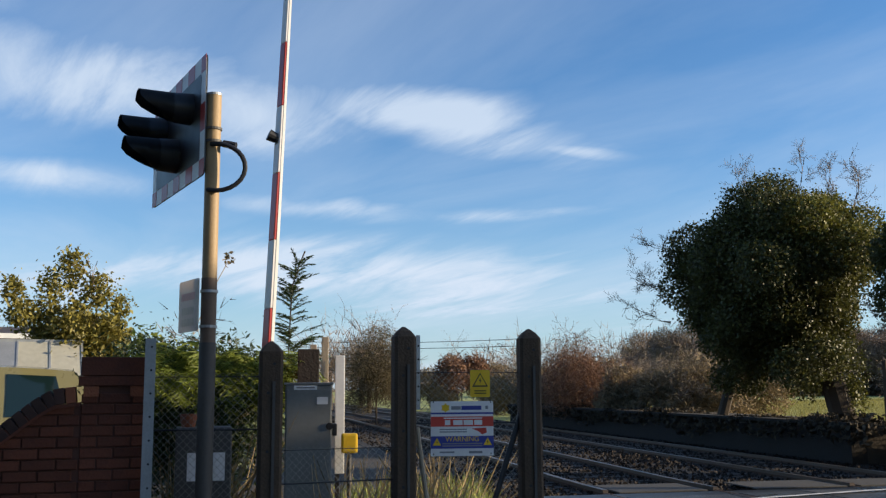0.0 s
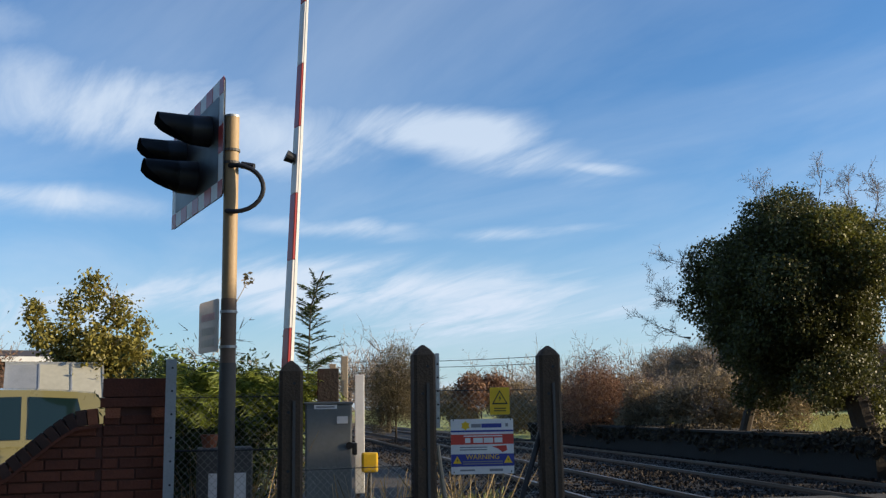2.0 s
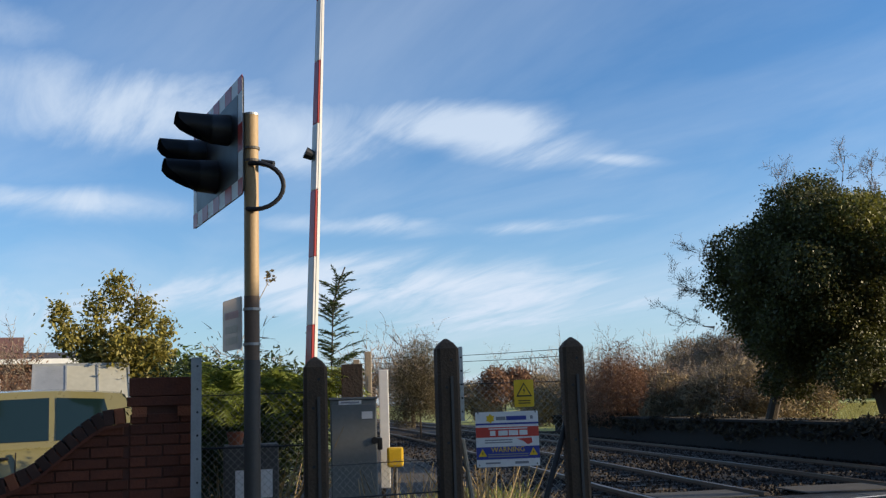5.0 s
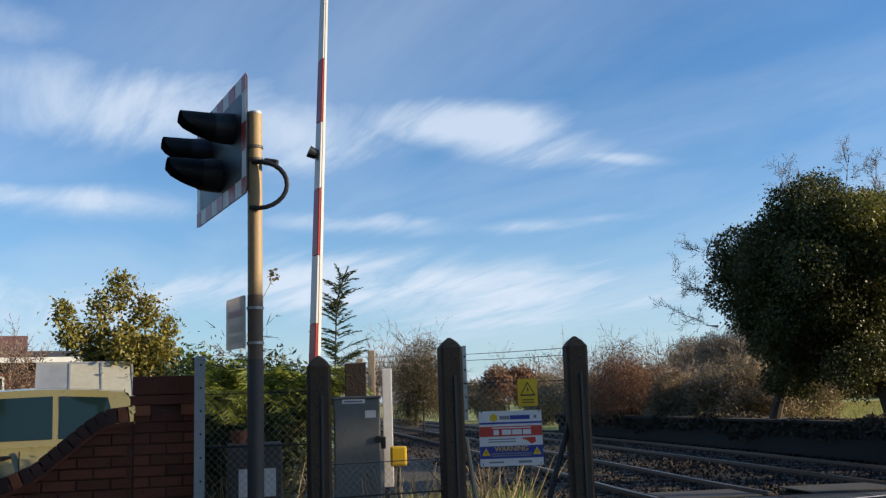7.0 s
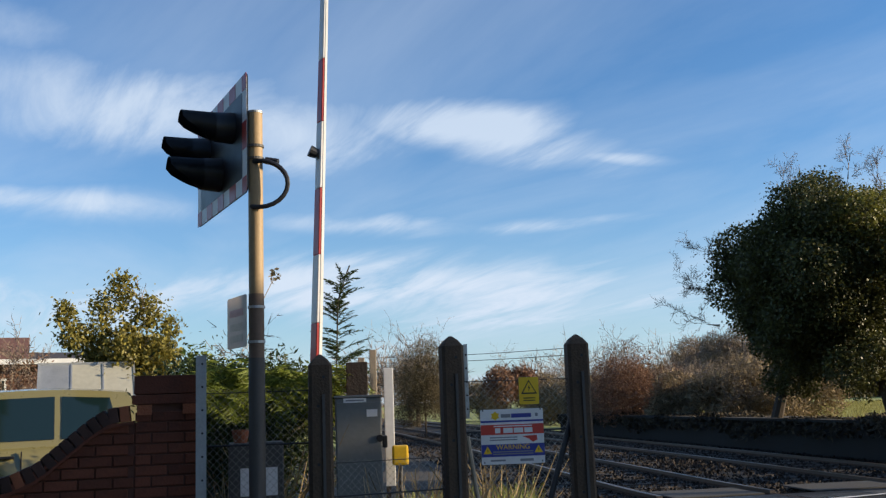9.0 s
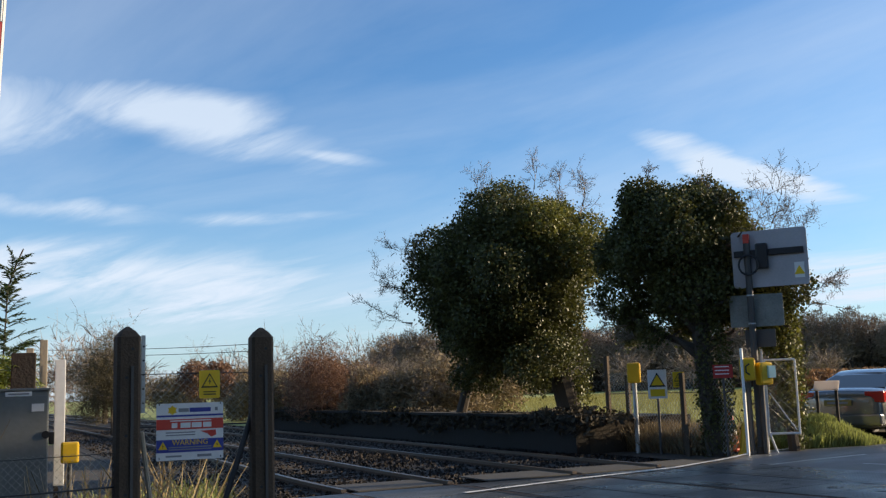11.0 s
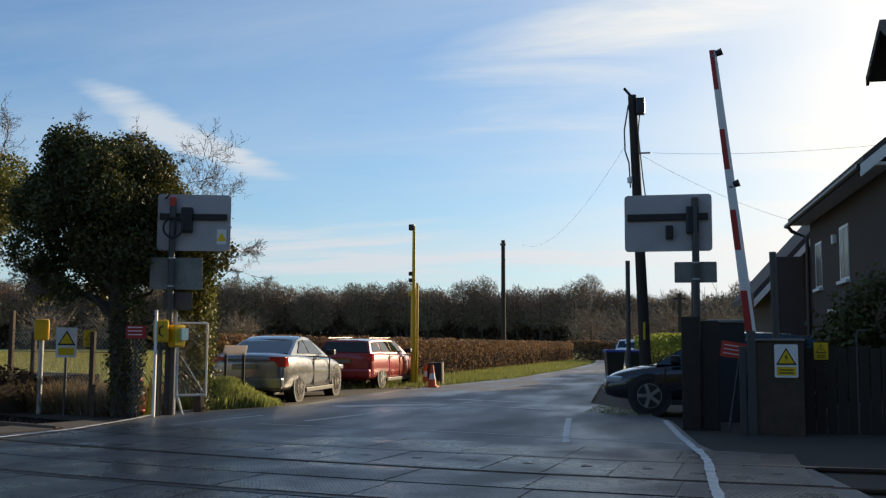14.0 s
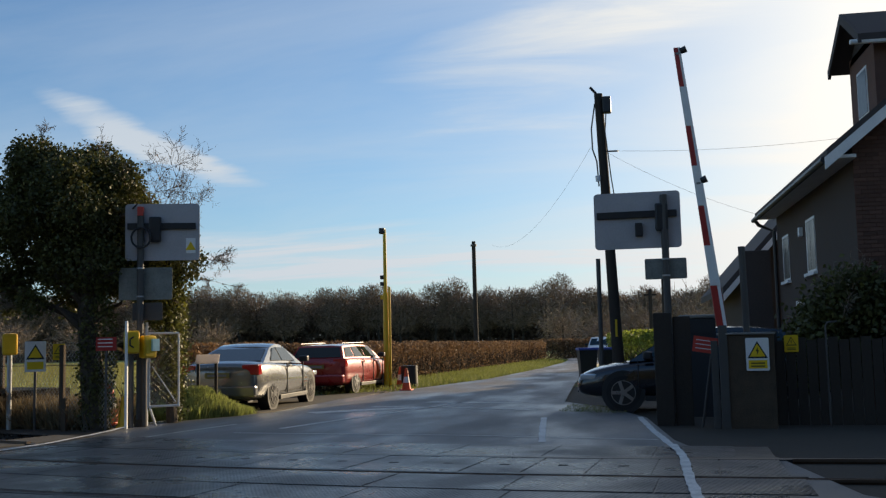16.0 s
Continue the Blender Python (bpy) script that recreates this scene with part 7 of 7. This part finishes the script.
def sash(parent, x, y0, y1, z0, z1):
    """A white-framed window in a wall that faces -x."""
    w = part("window", abox(x - 0.012, x + 0.05, y0, y1, z0, z1), PAINT_WHITE, parent, "white framed window")
    ym = (y0 + y1) / 2
    for a, b in ((y0 + 0.02, ym - 0.015), (ym + 0.015, y1 - 0.10)):
        part("pane", abox(x - 0.017, x - 0.0125, a, b, z0 + 0.06, z1 - 0.06), HOUSE_GLASS, w)
    part("sill", abox(x - 0.09, x + 0.02, y0 - 0.06, y1 + 0.06, z0 - 0.07, z0), PAINT_WHITE, w)


hs = thing("house", 0, 0, GZ, "brick lane-side house with a tiled roof, white bargeboard and dormer", "house")
X0, Y0, Y1, EV, RX, RZ = 4.46, 19.2, 27.9, 4.90, 9.0, 8.62
pent = [(X0, 0), (X0, EV), (RX, RZ), (2 * RX - X0, EV), (2 * RX - X0, 0)]
part("wall", prism(bmesh.new(), pent, "y", Y0, Y1), RENDER_WALL, hs)
sl = (RZ - EV) / (RX - X0)
def slope(x, up):
    return EV + (x - X0) * sl + up
for side in (0, 1):
    a = [(X0 - 0.5, slope(X0 - 0.5, 0.04)), (RX, slope(RX, 0.04)), (RX, slope(RX, 0.18)), (X0 - 0.5, slope(X0 - 0.5, 0.18))]
    if side:
        a = [(2 * RX - x, z) for x, z in a]
    part("roof_slope", prism(bmesh.new(), a, "y", Y0 - 0.35, Y1 + 0.3), ROOF_TILE, hs)
    b = [(X0 - 0.55, slope(X0 - 0.55, -0.16)), (RX, slope(RX, -0.16)), (RX, slope(RX, 0.06)), (X0 - 0.55, slope(X0 - 0.55, 0.06))]
    if side:
        b = [(2 * RX - x, z) for x, z in b]
    part("bargeboard", prism(bmesh.new(), b, "y", Y0 - 0.40, Y0 - 0.36), PAINT_WHITE, hs, "white painted bargeboard")
part("soffit", abox(X0 - 0.5, X0, Y0 - 0.3, Y1 + 0.3, EV - 0.40, EV - 0.34), PAINT_WHITE, hs)
part("gutter", arod((X0 - 0.55, Y0 - 0.3, EV - 0.42), (X0 - 0.55, Y1 + 0.3, EV - 0.42), 0.06, n=10), PAINT_BLACK, hs)
part("downpipe", pipe(bmesh.new(), [(X0 - 0.55, Y1, EV - 0.44), (X0 - 0.45, Y1, EV - 0.58), (X0 - 0.09, Y1 - 0.1, EV - 0.76), (X0 - 0.09, Y1 - 0.1, 0)], 0.05), PAINT_BLACK, hs)
sash(hs, X0, 22.9, 23.9, 2.75, 3.95)
sash(hs, X0, 26.2, 27.1, 2.75, 3.9)
sash(hs, X0, 24.6, 25.6, 0.9, 2.2)
part("alarm_box", abox(X0 - 0.08, X0, 24.3, 24.5, 3.65, 3.85), PAINT_WHITE, hs)
dr = part("dormer", abox(5.3, 7.4, 20.6, 22.6, 4.9, 7.2), BRICK_HOUSE, hs, "brick dormer with a tiled gable roof")
part("dormer_roof", prism(bmesh.new(), [(20.25, 7.0), (21.6, 7.80), (22.95, 7.0), (22.95, 7.13), (21.6, 7.95), (20.25, 7.13)], "x", 5.0, 8.4), ROOF_TILE, dr)
part("dormer_gable", prism(bmesh.new(), [(20.6, 7.05), (21.6, 7.72), (22.6, 7.05)], "x", 5.3, 8.2), ROOF_TILE, dr)
part("dormer_barge", prism(bmesh.new(), [(20.2, 6.93), (21.6, 7.74), (23.0, 6.93), (23.0, 7.11), (21.6, 7.95), (20.2, 7.11)], "x", 4.93, 4.99), ROOF_TILE, dr)
part("dormer_gutter", arod((4.8, 20.3, 6.98), (8.0, 20.3, 6.98), 0.05, n=8), PAINT_WHITE, dr)
dw = part("dormer_window", abox(5.285, 5.33, 21.2, 22.0, 5.75, 6.75), PAINT_WHITE, dr)
part("dormer_pane", abox(5.277, 5.285, 21.25, 21.95, 5.81, 6.69), HOUSE_GLASS, dr, "dim window pane")

hs2 = thing("house", 0, 0, GZ, "lower dark house behind with a steep gable", "house")
part("wall", prism(bmesh.new(), [(3.9, 0), (3.9, 3.2), (6.6, 6.2), (9.3, 3.2), (9.3, 0)], "y", 31, 38), RENDER_WALL, hs2)
for side in (0, 1):
    a = [(3.3, 2.65), (6.6, 6.3), (6.6, 6.5), (3.3, 2.85)]
    if side:
        a = [(13.2 - x, z) for x, z in a]
    part("roof_slope", prism(bmesh.new(), a, "y", 30.7, 38.3), ROOF_TILE, hs2)
    part("bargeboard", prism(bmesh.new(), [(x, z - 0.22) for x, z in a[:2]] + a[1::-1], "y", 30.62, 30.68), PAINT_WHITE, hs2)
ch = thing("chimney_flue", 4.08, 29.3, GZ, "dark square flue beside the house", "flue")
part("shaft", abox(-0.35, 0.35, -0.3, 0.3, 0, 3.75, 0.02), ROOF_TILE, ch)

# bricks of the gable end that faces the crossing
gable = part("gable_face", prism(bmesh.new(), [(X0, 0.1), (X0, EV), (RX, RZ), (RX, 0.1)], "y", Y0 - 0.01, Y0 - 0.002), MORTAR, hs, "brick gable end")
bricks = []
row, z = 0, 2.0
while z < 6.4:
    x = X0 - (0.11 if row % 2 else 0)
    while x < 6.7:
        if z + 0.1 < slope(max(x, X0 + 0.01), -0.1) and x + 0.2 > X0:
            bricks.append((max(x, X0), x + 0.215, z))
        x += 0.225
    z += 0.075
    row += 1
near = [b for b in bricks if b[0] < 5.35][:300]
for a, b, z in near:
    brick(gable, a, b, z, z + 0.065, Y0 - 0.022, Y0 - 0.008, BRICK_HOUSE)
bm = bmesh.new()
vs_, fs_ = [], []
for a, b, z in bricks:
    if (a, b, z) in near:
        continue
    k = len(vs_)
    for y in (Y0 - 0.022, Y0 - 0.008):
        vs_ += [(a, y, z), (b, y, z), (b, y, z + 0.065), (a, y, z + 0.065)]
    fs_ += [(k, k + 1, k + 2, k + 3), (k + 3, k + 2, k + 6, k + 7), (k, k + 4, k + 5, k + 1), (k + 1, k + 5, k + 6, k + 2), (k, k + 3, k + 7, k + 4)]
bm.free()
me = bpy.data.meshes.new("brickwork")
me.from_pydata(vs_, [], fs_)
tagged(mesh_part("brickwork", me, mat("house_brick_rest", (0.17, 0.095, 0.07), 0.88, var=0.5, scale=6, grain=60, bump=0.5, island=0.5), gable), kind="stuff")
